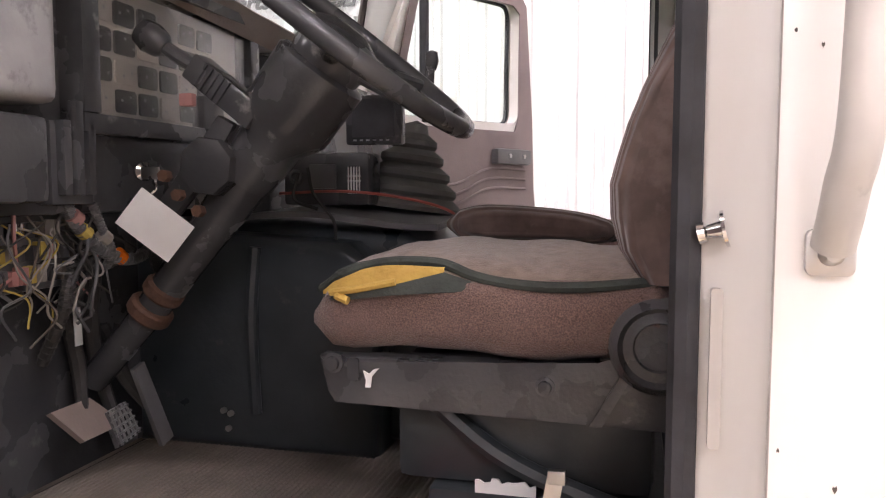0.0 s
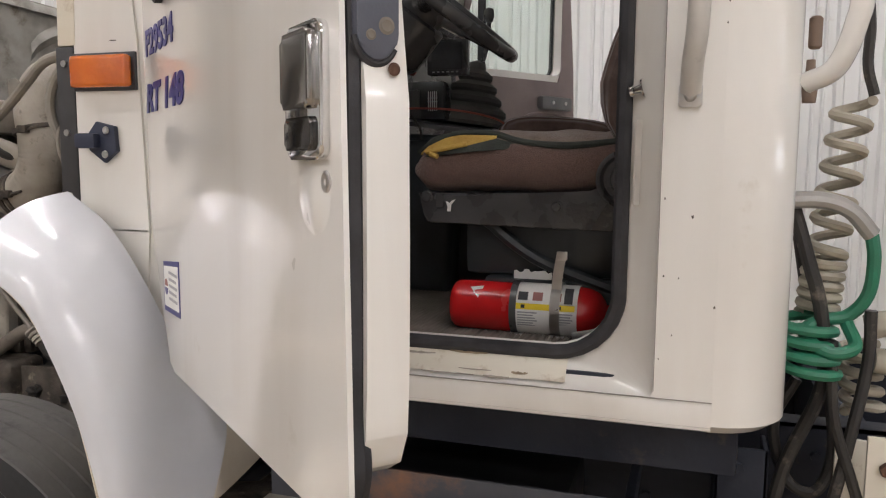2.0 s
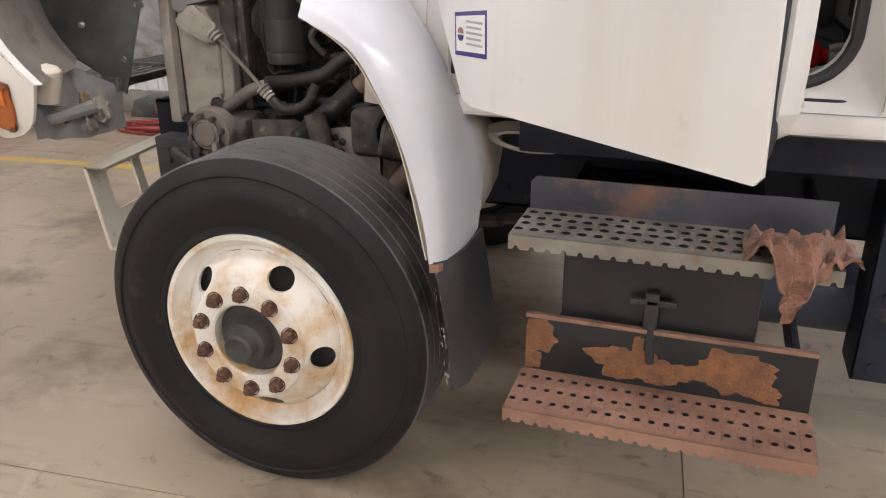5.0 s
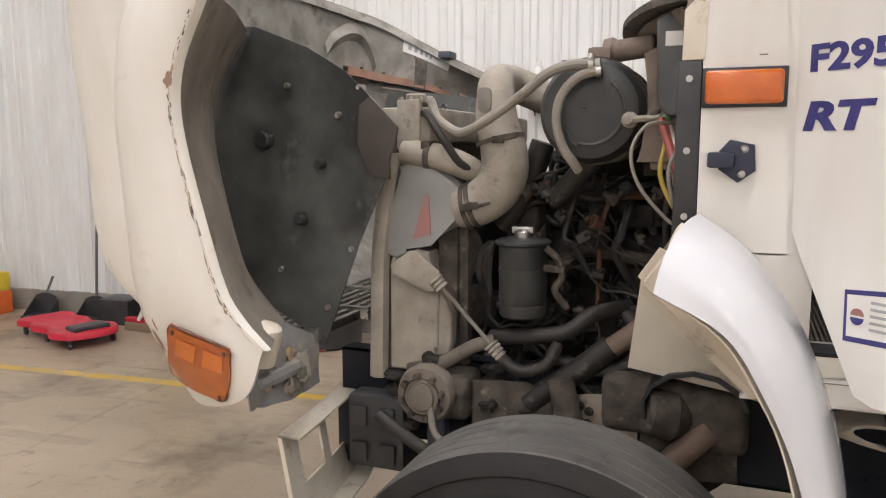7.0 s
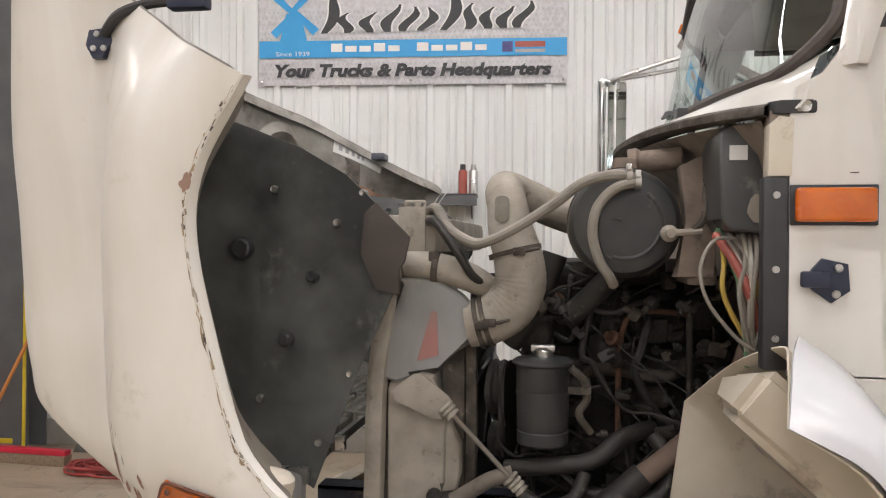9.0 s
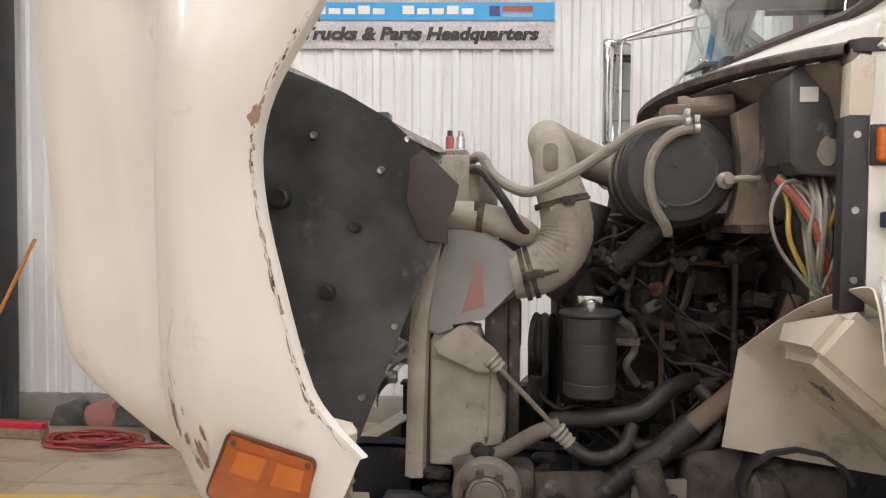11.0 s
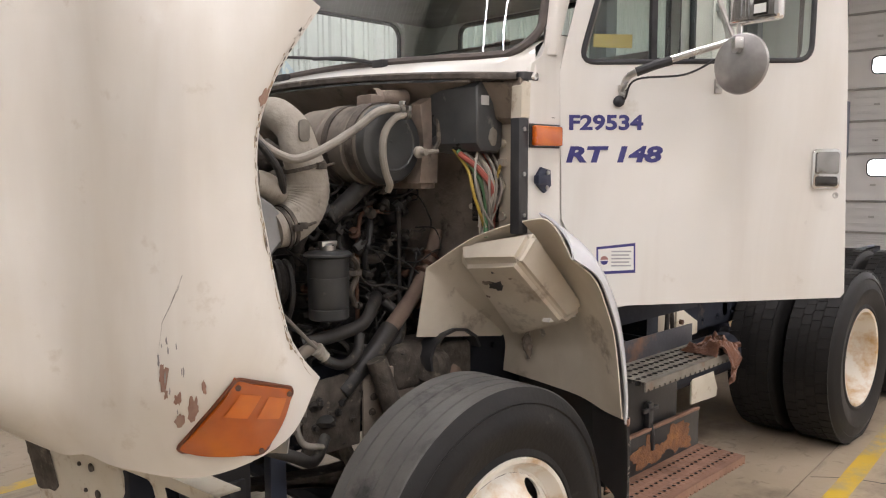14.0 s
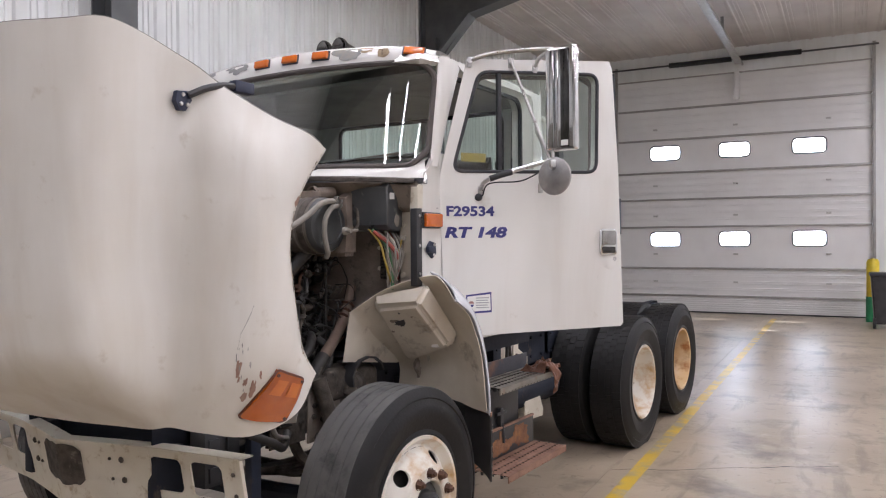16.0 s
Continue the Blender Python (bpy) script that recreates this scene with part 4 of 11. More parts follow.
for a, b in zip(cuts, cuts[1:]):
    hole = any(abs(a - h[0]) < 1e-6 and abs(b - h[1]) < 1e-6 for h in holes)
    for z0, z1 in (((bz0, 0.665), (0.800, bz1)) if hole else ((bz0, bz1),)):
        vs = [bm.verts.new((bx_at(y, z), y, z)) for y in (a, b) for z in (z0, z1)]
        ws = [bm.verts.new((bx_at(y, z) + 0.008, y, z)) for y in (a, b) for z in (z0, z1)]
        for q in ((vs[0], vs[1], vs[3], vs[2]), (ws[0], ws[2], ws[3], ws[1]), (vs[0], vs[2], ws[2], ws[0]), (vs[1], ws[1], ws[3], vs[3]), (vs[0], ws[0], ws[1], vs[1]), (vs[2], vs[3], ws[3], ws[2])):
            bm.faces.new(q)
    if hole:                             # rounded corners of the opening
        for y, d in ((a, 1), (b, -1)):
            for z, e in ((0.665, 1), (0.800, -1)):
                r_ = 0.03
                ring = [(y, z)] + [(y + d * r_ * (1 - math.sin(q)), z + e * r_ * (1 - math.cos(q))) for q in np.linspace(0, math.pi / 2, 6)]
                bm.faces.new([bm.verts.new((bx_at(yy, zz) + 0.001, yy, zz)) for yy, zz in ring])
for z, dz in ((bz1, 0.006), (bz0, -0.006)):
    rows = [[Vector((bx_at(y, z) + dx, y, z + q)) for dx, q in ((0, 0), (0.07, 0), (0.07, dz), (0, dz))] for x, y in outer]
    loft(bm, rows, closed=True)
for y, d in ((0.765, 1), (2 * YC - 0.765, -1)):   # end flanges turned back
    rows = [[Vector((bx_at(y, z) + dx, y + q * d, z)) for dx, q in ((0, -0.002), (0.014, -0.003), (0.014, 0.003), (0.002, 0.006))] for z in (bz0, bz1)]
    loft(bm, rows, closed=True)
bmesh.ops.remove_doubles(bm, verts=bm.verts, dist=0.0012)
bumper = part("bumper", bm, CREAM, truck, "scuffed white steel bumper with square tow openings", smooth=False)
bm = M()
rows = []
for y in np.linspace(1.515, 1.795, 41):
    e = min(1.0, 22 * (y - 1.50), 22 * (1.81 - y))
    up = 0.815 - 0.03 * (1 - e) + 0.016 * noise.noise(Vector((y * 16, 0, 1)))
    dn = 0.65 + 0.04 * (1 - e) + 0.022 * noise.noise(Vector((y * 14, 3, 1)))
    rows.append([Vector((bx_at(y, dn + (up - dn) * q) - 0.0025, y, dn + (up - dn) * q)) for q in (0, 0.5, 1)])
loft(bm, rows)
part("plate_patch", bm, DUSTD, bumper, "dark bare plate mark")
for y, r_ in ((1.33, 0.013), (1.385, 0.007), (1.875, 0.007), (1.93, 0.013), (0.80, 0.009)):
    for z in (0.69, 0.773):
        bm = M()
        cyl(bm, (bx_at(y, z) + 0.004, y, z), (bx_at(y, z) - 0.007, y, z), r_, 8, 0.003)
        part("bolt", bm, DUSTD, bumper)
for s in (-1, 1):
    bm = M()
    box(bm, (-2.155, YC + s * 0.43 - 0.03, 0.60), (-2.02, YC + s * 0.43 + 0.03, 0.82), 0.01)
    part("bumper_bracket", bm, FRAMEM, bumper)

# blue-grey post under the hood hinge
for s in (-1, 1):
    bm = M()
    box(bm, (-1.79, YC + s * 0.57 - 0.02, 0.46), (-1.735, YC + s * 0.57 + 0.02, 0.88), 0.006)
    part("hinge_post", bm, TANKB, truck, "blue-grey painted upright post")

# steps with perforated treads, and the box behind them
def step(z, x0, x1, y0, y1, back, tread_mat, back_mat, lab, n, m_, hole):
    bm = M()
    w = x1 - x0
    cw, ch = w / n, (y1 - y0 - 0.03) / m_
    # tread as a grid of cells, each with a raised punched hole, shade painted black inside
    for i in range(n):
        for j in range(m_):
            cx = x0 + (i + 0.5) * cw
            cy = y0 + 0.015 + (j + 0.5) * ch
            off = 0.25 * cw if j % 2 else -0.25 * cw
            o = [bm.verts.new((cx + sx * cw / 2, cy + sy * ch / 2, z)) for sx, sy in ((-1, -1), (0, -1), (1, -1), (1, 0), (1, 1), (0, 1), (-1, 1), (-1, 0))]
            q = [bm.verts.new((cx + off * 0.4 + math.cos(a) * hole, cy + math.sin(a) * hole * 0.9, z + 0.003)) for a in (radians(225 + 45 * t) for t in range(8))]
            d = [bm.verts.new((v.co.x, v.co.y, z - 0.02)) for v in q]
            for t in range(8):
                bm.faces.new((o[t], o[(t + 1) % 8], q[(t + 1) % 8], q[t]))
                bm.faces.new((q[t], q[(t + 1) % 8], d[(t + 1) % 8], d[t])).material_index = 1
            bm.faces.new(d).material_index = 1
    for ya, yb in ((y0, y0 + 0.015), (y1 - 0.015, y1)):
        box(bm, (x0, ya, z - 0.004), (x1, yb, z))
    # serrated front lip
    lip = [(x0, z - 0.035)]
    for i in range(n):
        a = x0 + i * cw
        lip += [(a + cw * 0.3, z - 0.035), (a + cw * 0.4, z - 0.026), (a + cw * 0.6, z - 0.026), (a + cw * 0.7, z - 0.035)]
    lip += [(x1, z - 0.035), (x1, z), (x0, z)]
    prism(bm, lip, y0 - 0.004, y0 + 0.002, "y")
    st = part("step", bm, [tread_mat, BOXB], truck, lab, smooth=False)
    bm = M()
    prism(bm, [(x0 + 0.005, z - 0.02), (x1 - 0.005, z - 0.02), (x1 - 0.005, back), (x0 + 0.02, back), (x0 + 0.005, back - 0.015)], y1, y1 + 0.008, "y", bevel=0.002)
    part("back_plate", bm, back_mat, st)
    return st


step(0.878, -0.632, 0.070, 0.494, 0.688, 0.962, STEPZ, STEPU, "worn perforated steel step with a rusty back plate", 19, 4, 0.0118)
low_step = step(0.438, -0.626, 0.086, 0.452, 0.655, 0.598, STEPR, BOXB, "copper-brown rusted perforated steel step", 21, 3, 0.0085)
# flakes of rust on the black back plate
for kk, (cx, cz, rx_, rz_) in enumerate(((-0.585, 0.535, 0.052, 0.045), (-0.36, 0.50, 0.085, 0.052), (-0.33, 0.545, 0.016, 0.035), (-0.10, 0.515, 0.105, 0.060), (-0.255, 0.485, 0.07, 0.035), (-0.605, 0.47, 0.03, 0.03), (-0.02, 0.47, 0.035, 0.025))):
    ring = []
    for q in range(40):
        c = 2 * math.pi * q / 40
        d = Vector((math.cos(c), math.sin(c), kk * 5.3))
        w = 1 + 0.38 * noise.noise(d * 1.3) + 0.30 * noise.noise(Vector((d.x * 3.5, d.y * 3.5, kk * 2.7))) + 0.12 * noise.noise(Vector((d.x * 9, d.y * 9, kk * 1.7)))
        ring.append((max(-0.618, min(0.078, cx + rx_ * w * d.x)), max(0.442, min(0.588, cz + rz_ * w * d.y))))
    bm = M()
    prism(bm, ring, 0.6535 - 0.0002 * kk, 0.656, "y")
    part("rust_flake", bm, RUSTF, low_step, "orange-brown rust patch" if kk == 0 else "", smooth=False)
bm = M()
box(bm, (-0.62, 0.650, 0.590), (0.08, 0.668, 0.602), 0.003)
part("top_edge", bm, STEPR, low_step, "bare rusty top edge")
bm = M()
box(bm, (-0.535, 0.68, 0.50), (-0.06, 1.15, 0.87), 0.012)
tbox = part("tool_box", bm, BOXB, truck, "black steel battery box with a rubber draw latch")
bm = M()
box(bm, (-0.325, 0.655, 0.60), (-0.29, 0.682, 0.70), 0.006)
box(bm, (-0.36, 0.655, 0.665), (-0.25, 0.668, 0.682), 0.004)
tube(bm, [(-0.305, 0.662, 0.62), (-0.303, 0.652, 0.56), (-0.298, 0.655, 0.51)], 0.011, 8)
part("draw_latch", bm, BLACKP, tbox)
for x in (-0.57, 0.05):
    for ya, z0, z1 in ((0.66, 0.42, 0.50), (0.67, 0.82, 0.87)):
        bm = M()
        box(bm, (x, ya, z0), (x + 0.02, 1.2, z1), 0.004)
        part("step_bracket", bm, FRAMEM, truck)
# hanging channel bracket and air tank behind the steps
bm = M()
box(bm, (0.222, 1.0, 0.362), (0.232, 1.16, 0.97), 0.003)
box(bm, (0.222, 1.0, 0.362), (0.325, 1.01, 0.97), 0.003)
box(bm, (0.315, 1.0, 0.362), (0.325, 1.1, 0.97), 0.003)
for z in (0.41, 0.62, 0.93):
    cyl(bm, (0.268, 1.0, z), (0.268, 0.99, z), 0.012, 6)
part("hanger_bracket", bm, FRAMEM, truck, "blue-black painted hanging channel")
bm = M()
lathe(bm, [(0, 0), (0, 0.06), (0.03, 0.10), (0.07, 0.115), (0.75, 0.115), (0.79, 0.10), (0.82, 0.06), (0.82, 0)], (-0.25, 1.25, 0.51), (1, 0, 0), 24)
part("air_tank", bm, TANKB, truck, "dark blue cylindrical air tank")
bm = M()
lathe(bm, [(0, 0), (0, 0.06), (0.03, 0.10), (0.07, 0.115), (0.9, 0.115), (0.94, 0.10), (0.97, 0.06), (0.97, 0)], (0.55, 1.2, 0.53), (1, 0, 0), 24)
part("air_tank", bm, FRAMEM, truck)
# cream bracket plate with rusty bolts behind the cab
bm = M()
box(bm, (0.50, 1.0, 0.70), (0.57, 1.012, 1.02), 0.002)
bpl = part("bracket_plate", bm, CREAM, truck, "cream plate with rusty bolts")
for z in (0.76, 0.86, 0.96):
    bm = M()
    cyl(bm, (0.535, 1.0, z), (0.535, 0.985, z), 0.014, 6)
    part("bolt", bm, RUSTN, bpl)

# ---- cab shell ----
YN, YF = 0.66, 2 * YC - 0.66            # the cab's near and far sides
XA, XB = -0.93, 0.32                    # door hinge line, back wall
FLOOR_Z, SILL_Z = 1.185, 1.205


def opening():
    """The door opening's edge: x, z, from the top front round the back to the foot of the hinge post."""
    return [(-0.70, 2.455)] + arc(-0.03, 2.375, 0.08, 90, 0, 5) + arc(-0.06, SILL_Z + 0.11, 0.11, 0, -90, 7) + [(XA, SILL_Z)]


def recess():
    """The outer edge of the recess that the door shuts into, point for point with opening()."""
    return [(-0.70, 2.478)] + arc(0.067, 2.438, 0.04, 90, 0, 5) + arc(0.092, 1.173, 0.015, 0, -90, 7) + [(XA, 1.158)]


JAMB = 0.055                            # how deep the recess is
side = [(-0.96, 1.112), (0.20, 1.112), (0.20, 2.50), (-0.78, 2.52)] + recess()
bm = M()
for y0, y1 in ((YN, YN + 0.030), (YF - 0.030, YF)):
    prism(bm, side, y0, y1, "y")
# sloping jamb and the inner return of the opening
for s, y in ((1, YN), (-1, YF)):
    rows = []
    for (xo, zo), (x, z) in zip(recess(), opening()):
        rows.append([Vector((xo, y + s * 0.002, zo)), Vector((xo + (x - xo) * 0.10, y + s * 0.014, zo + (z - zo) * 0.10)), Vector((xo + (x - xo) * 0.85, y + s * (JAMB - 0.006), zo + (z - zo) * 0.85)), Vector((x, y + s * JAMB, z)),
                     Vector((x - (0.016 if x > -0.3 else 0), y + s * (JAMB + 0.045), z + (0.012 if z < 1.3 else 0)))])
    loft(bm, rows)
# rear corners, back wall round its window
for s, y in ((1, YN), (-1, YF)):
    rows = []
    for k in range(9):
        a = radians(90 * k / 8)
        rows.append([Vector((0.20 + 0.12 * math.sin(a), y + s * 0.12 * (1 - math.cos(a)), z)) for z in (1.104, 1.12, 2.5, 2.53)])
    for r in rows:
        r[0] += (Vector((0.16, y + s * 0.16, r[0].z)) - r[0]) * 0.12
    loft(bm, rows)
wy0, wy1, wz0, wz1 = 0.96, 2 * YC - 0.96, 2.00, 2.445
box(bm, (0.29, YN + 0.12, 1.112), (0.32, YF - 0.12, wz0))
box(bm, (0.29, YN + 0.12, wz1), (0.32, YF - 0.12, 2.53))
box(bm, (0.29, YN + 0.12, wz0), (0.32, wy0, wz1))
box(bm, (0.29, wy1, wz0), (0.32, YF - 0.12, wz1))
# lower roll of the sill, floor pan
for s, y in ((1, YN), (-1, YF)):
    rows = [[Vector((x, y + s * dy, z)) for dy, z in ((0, 1.16), (-0.004, 1.14), (-0.002, 1.118), (0.02, 1.104), (0.10, 1.10))] for x in (-0.92, 0.2)]
    loft(bm, rows)
cab = part("cab", bm, WHITE, truck, "white painted steel day cab with scuffed door sills", angle=40)
bm = M()
box(bm, (-0.90, YN + 0.03, 1.13), (0.22, YF - 0.03, FLOOR_Z), 0.004)
box(bm, (-0.68, YN + 0.1, 1.0), (0.25, YF - 0.1, 1.13), 0.01)
part("floor_pan", bm, FRAMEM, cab)
# crease line and rear seam of the side panel
bm = M()
box(bm, (0.1073, YN - 0.0012, 1.17), (0.1087, YN + 0.001, 2.44))
box(bm, (-0.9, YN - 0.0025, 1.1590), (0.2, YN + 0.001, 1.1602))
part("panel_seam", bm, CURBM, cab)
# scuffed cream sill plate
bm = M()
def on_sill(x, z, lift=0.0015):
    """A point of the sloping sill under the door opening."""
    t = (z - 1.158) / (SILL_Z - 1.158)
    return Vector((x, YN + 0.006 + (JAMB - 0.006) * t - lift, z + lift))


rows = [[on_sill(x, z, 0.002) for z in (1.166, 1.18, 1.192, 1.204)] for x in np.linspace(-0.93, -0.04, 12)]
loft(bm, rows)
part("sill_plate", bm, CREAM, cab, "cream sill rubbed through by boots")
# boot scuffs on the sill
sr = random.Random(14)
for k in range(15):
    x, z, L, h = sr.uniform(-0.75, 0.02), sr.choice((1.196, 1.19, 1.172, 1.164)), sr.uniform(0.02, 0.11), sr.uniform(0.0015, 0.0045)
    n = 10
    bm = M()
    top = [on_sill(x + L * i / n, z + h * (0.5 + 0.5 * noise.noise(Vector((i * 0.9, k, 0)))), 0.0035) for i in range(n + 1)]
    low = [on_sill(p.x, z - h * (0.4 + 0.6 * abs(noise.noise(Vector((i * 0.8, k, 5))))) * math.sin(math.pi * i / n), 0.0035) for i, p in enumerate(top)]
    loft(bm, [top, low])
    part("sill_scuff", bm, (WORN, DUSTY, WORN)[k % 3], cab, smooth=False)
for k in range(13):                      # chips on the side panel and the posts
    x, z = sr.choice((0.113, 0.118, 0.2, 0.112)) + sr.uniform(-0.004, 0.004), sr.uniform(1.15, 1.95)
    if k % 4 == 0:
        x = sr.uniform(0.12, 0.19)
    r0 = sr.uniform(0.0012, 0.003)
    bm = M()
    bm.faces.new([bm.verts.new((x + r0 * math.cos(c) * 0.7, YN - 0.0016, z + r0 * (1 + 0.5 * math.sin(3 * c + k)) * math.sin(c))) for c in np.linspace(0, 2 * math.pi, 9)[:-1]])
    part("paint_chip", bm, DUSTD, cab, smooth=False)
for s, y in ((1, YN), (-1, YF)):
    bm = M()
    tube(bm, [(x - 0.006, y + s * (JAMB - 0.002), z + (0.006 if z < 1.3 else -0.004)) for x, z in opening()], 0.014, 8, smooth=False)
    part("door_seal", bm, SEAL, cab, "black rubber door seal")
# roof, with rounded edges and a shallow crown
def roof_pt(a, b, dz=0.0):
    x = -1.02 + (XB + 1.02) * a
    h = 0.97 - 0.05 * abs(2 * a - 1) ** 6
    y = YC - h + 2 * h * b
    e = min(1, min(b, 1 - b) / 0.07)
    f = min(1, min(a, 1 - a) / 0.06)
    crown = 0.05 * (1 - (2 * b - 1) ** 2)
    return Vector((x, y, 2.49 + dz + 0.06 * math.sqrt(max(0, 1 - (1 - e) ** 2)) * math.sqrt(max(0, 1 - (1 - f) ** 2)) + crown * f))
bm = M()
bs = [0, 0.008, 0.02, 0.04, 0.07] + list(np.linspace(0.12, 0.88, 14)) + [0.93, 0.96, 0.98, 0.992, 1]
as_ = [0, 0.01, 0.03, 0.06] + list(np.linspace(0.12, 0.88, 8)) + [0.94, 0.97, 0.99, 1]
loft(bm, [[roof_pt(a, b) for b in bs] for a in as_])
thicken(bm, 0.03)
part("roof", bm, WHITE, cab, "white roof with flaked grey patches", angle=60)
for dy in (-0.06, 0.06):
    bm = M()
    cyl(bm, (-0.45, 1.615 + dy, 2.57), (-0.45, 1.615 + dy, 2.74), 0.012, 8)
    lathe(bm, [(0.03, 0.0), (0.02, 0.03), (0, 0.046), (0.0, 0.052), (0.02, 0.05), (0.05, 0.036), (0.16, 0.02), (0.3, 0.018), (0.3, 0)], (-0.60, 1.615 + dy, 2.755), (1, 0, 0), 18)
    part("air_horn", bm, SMOKE, cab, "dull dark roof air horn")
# A posts and windshield header
def ws(a, b):
    """Windshield surface: a across from the near post, b up."""
    y = YN + 0.035 + (YF - YN - 0.07) * a
    e = abs(2 * a - 1)
    bow = 0.10 * (1 - (2 * a - 1) ** 2)
    return Vector((-1.065 + 0.085 * b - bow * (1 - 0.3 * b) + 0.09 * e ** 22, y, 1.968 + 0.05 * e ** 26 * (1 - b) ** 3 + 0.515 * b + 0.03 * (1 - e * e)))
bm = M()
for s, y in ((1, YN), (-1, YF)):
    foot, head = Vector((-0.968, y + s * 0.03, 1.98)), Vector((-0.885, y + s * 0.035, 2.52))
    rows = []
    for k in range(9):
        p = foot.lerp(head, k / 8)
        w = 0.075 - 0.02 * k / 8
        hinge = Vector((XA + 0.005 + (0.0 if p.z < 1.98 else 0.215 * ((p.z - 1.98) / 0.54) ** 1.15), y + s * 0.004, p.z))
        fr = Vector((p.x + 0.045, y + s * 0.055, p.z))
        rows.append([hinge, Vector(((hinge.x + p.x) / 2, y - s * 0.004, p.z)), Vector((p.x + 0.012, y + s * 0.004, p.z)), Vector((p.x - 0.006, y + s * 0.022, p.z)), Vector((p.x + 0.006, y + s * 0.04, p.z)), fr, hinge + Vector((0, s * 0.05, 0))])
    loft(bm, rows, closed=True)
def brow(a, q):
    """The white header over the windshield: a across, q from its lower lip back over the top."""
    h_ = 0.072 + 0.036 * (1 - (2 * a - 1) ** 2)
    prof_ = [(-0.012, -0.01), (-0.016, 0.018), (-0.004, 0.80 * h_), (0.010, 0.95 * h_), (0.035, h_), (0.12, h_ - 0.006), (0.12, 0.02), (0.03, -0.01)]
    k_ = min(int(q), 6)
    (xa_, za_), (xb_, zb_) = prof_[k_], prof_[k_ + 1]
    return ws(a, 1.0) + Vector((xa_ + (xb_ - xa_) * (q - k_), 0, za_ + (zb_ - za_) * (q - k_)))


loft(bm, [[brow(a, q) for q in range(8)] for a in np.linspace(0, 1, 31)], closed=True)
part("windshield_frame", bm, WHITE, cab, angle=50)
def across(y):
    return (y - YN - 0.035) / (YF - YN - 0.07)


for y, q, ry_, rq in ((1.13, 1.75, 0.085, 0.6), (1.02, 2.2, 0.05, 0.5), (0.92, 1.6, 0.03, 0.45), (1.90, 1.9, 0.09, 0.5), (2.15, 2.0, 0.06, 0.4)):
    bm = M()
    ring = []
    for k in range(26):
        c = 2 * math.pi * k / 26
        w = 1 + 0.45 * noise.noise(Vector((math.cos(c) * 2.4, math.sin(c) * 2.4, y * 40)))
        ring.append(brow(across(y + ry_ * w * math.cos(c)), max(0.9, min(2.9, q + rq * w * math.sin(c)))) + Vector((-0.0025, 0, 0.0012)))
    bm.faces.new([bm.verts.new(p) for p in ring])
    bmesh.ops.triangulate(bm, faces=bm.faces)
    part("flaked_paint", bm, WORN if 0.9 < y < 1.06 else DUCT, cab, "grey primer showing through flaked paint", smooth=False)
# five amber roof lamps on the brow
for y in (0.765, 1.295, 1.50, 1.703, 2.495):
    bm = M()
    a, w = across(y), across(y + 0.052) - across(y)
    lo_, hi_ = brow(a, 1.25), brow(a, 2.15)
    up_ = (hi_ - lo_).normalized()
    side_ = (brow(a + w, 1.7) - brow(a - w, 1.7)).normalized()
    out_ = side_.cross(up_).normalized()
    out_ = out_ if out_.x < 0 else -out_
    mt = Matrix((out_, side_, up_)).transposed().to_4x4()
    mt.translation = brow(a, 1.7)
    box(bm, (-0.006, -0.056, -0.025), (0.006, 0.056, 0.025), 0.004, 1, m=mt)
    lamp_ = part("roof_lamp", bm, SEAL, cab, "orange cab roof marker lamp")
    bm = M()
    box(bm, (0.0, -0.050, -0.020), (0.020, 0.050, 0.020), 0.008, 3, m=mt)
    part("lens", bm, AMBERM, lamp_, "faded orange lens")
bm = M()
loft(bm, [[ws(a, b) for a in np.linspace(0, 1, 25)] for b in np.linspace(0, 1, 7)])
shield = part("windshield", bm, SHIELD, cab, "tinted one-piece windshield")
shield.visible_shadow = False
bm = M()
rw_, rb_ = 0.035, 0.16
ab = ([(a, 0.0) for a in np.linspace(rw_, 1 - rw_, 20)] + [(1 - rw_ + rw_ * math.sin(q), rb_ - rb_ * math.cos(q)) for q in np.linspace(0.2, 1.57, 6)]
      + [(1, b) for b in np.linspace(0.25, 0.75, 5)] + [(1 - rw_ + rw_ * math.cos(q), 1 - rb_ + rb_ * math.sin(q)) for q in np.linspace(0, 1.4, 6)]
      + [(a, 1.0) for a in np.linspace(1 - rw_, rw_, 20)] + [(rw_ - rw_ * math.sin(q), 1 - rb_ + rb_ * math.cos(q)) for q in np.linspace(0.2, 1.57, 6)]
      + [(0, b) for b in np.linspace(0.75, 0.25, 5)] + [(rw_ - rw_ * math.cos(q), rb_ - rb_ * math.sin(q)) for q in np.linspace(0, 1.4, 6)])
tube(bm, [ws(a, b) + Vector((-0.004, 0, 0)) for a, b in ab], 0.015, 8, smooth=False, closed=True)
part("gasket", bm, GASKM, shield, "dusty brown-black windshield gasket")
bm = M()
box(bm, (0.302, wy0 - 0.0, wz0), (0.308, wy1, wz1))
rw = part("rear_window", bm, GLASS, cab)
rw.visible_shadow = False
bm = M()
tube(bm, [(0.29, y, z) for y, z in rounded(wy0 + 0.005, wz0 + 0.005, wy1 - 0.005, wz1 - 0.005, 0.06)], 0.014, 8, smooth=False, closed=True)
part("gasket", bm, SEAL, rw)

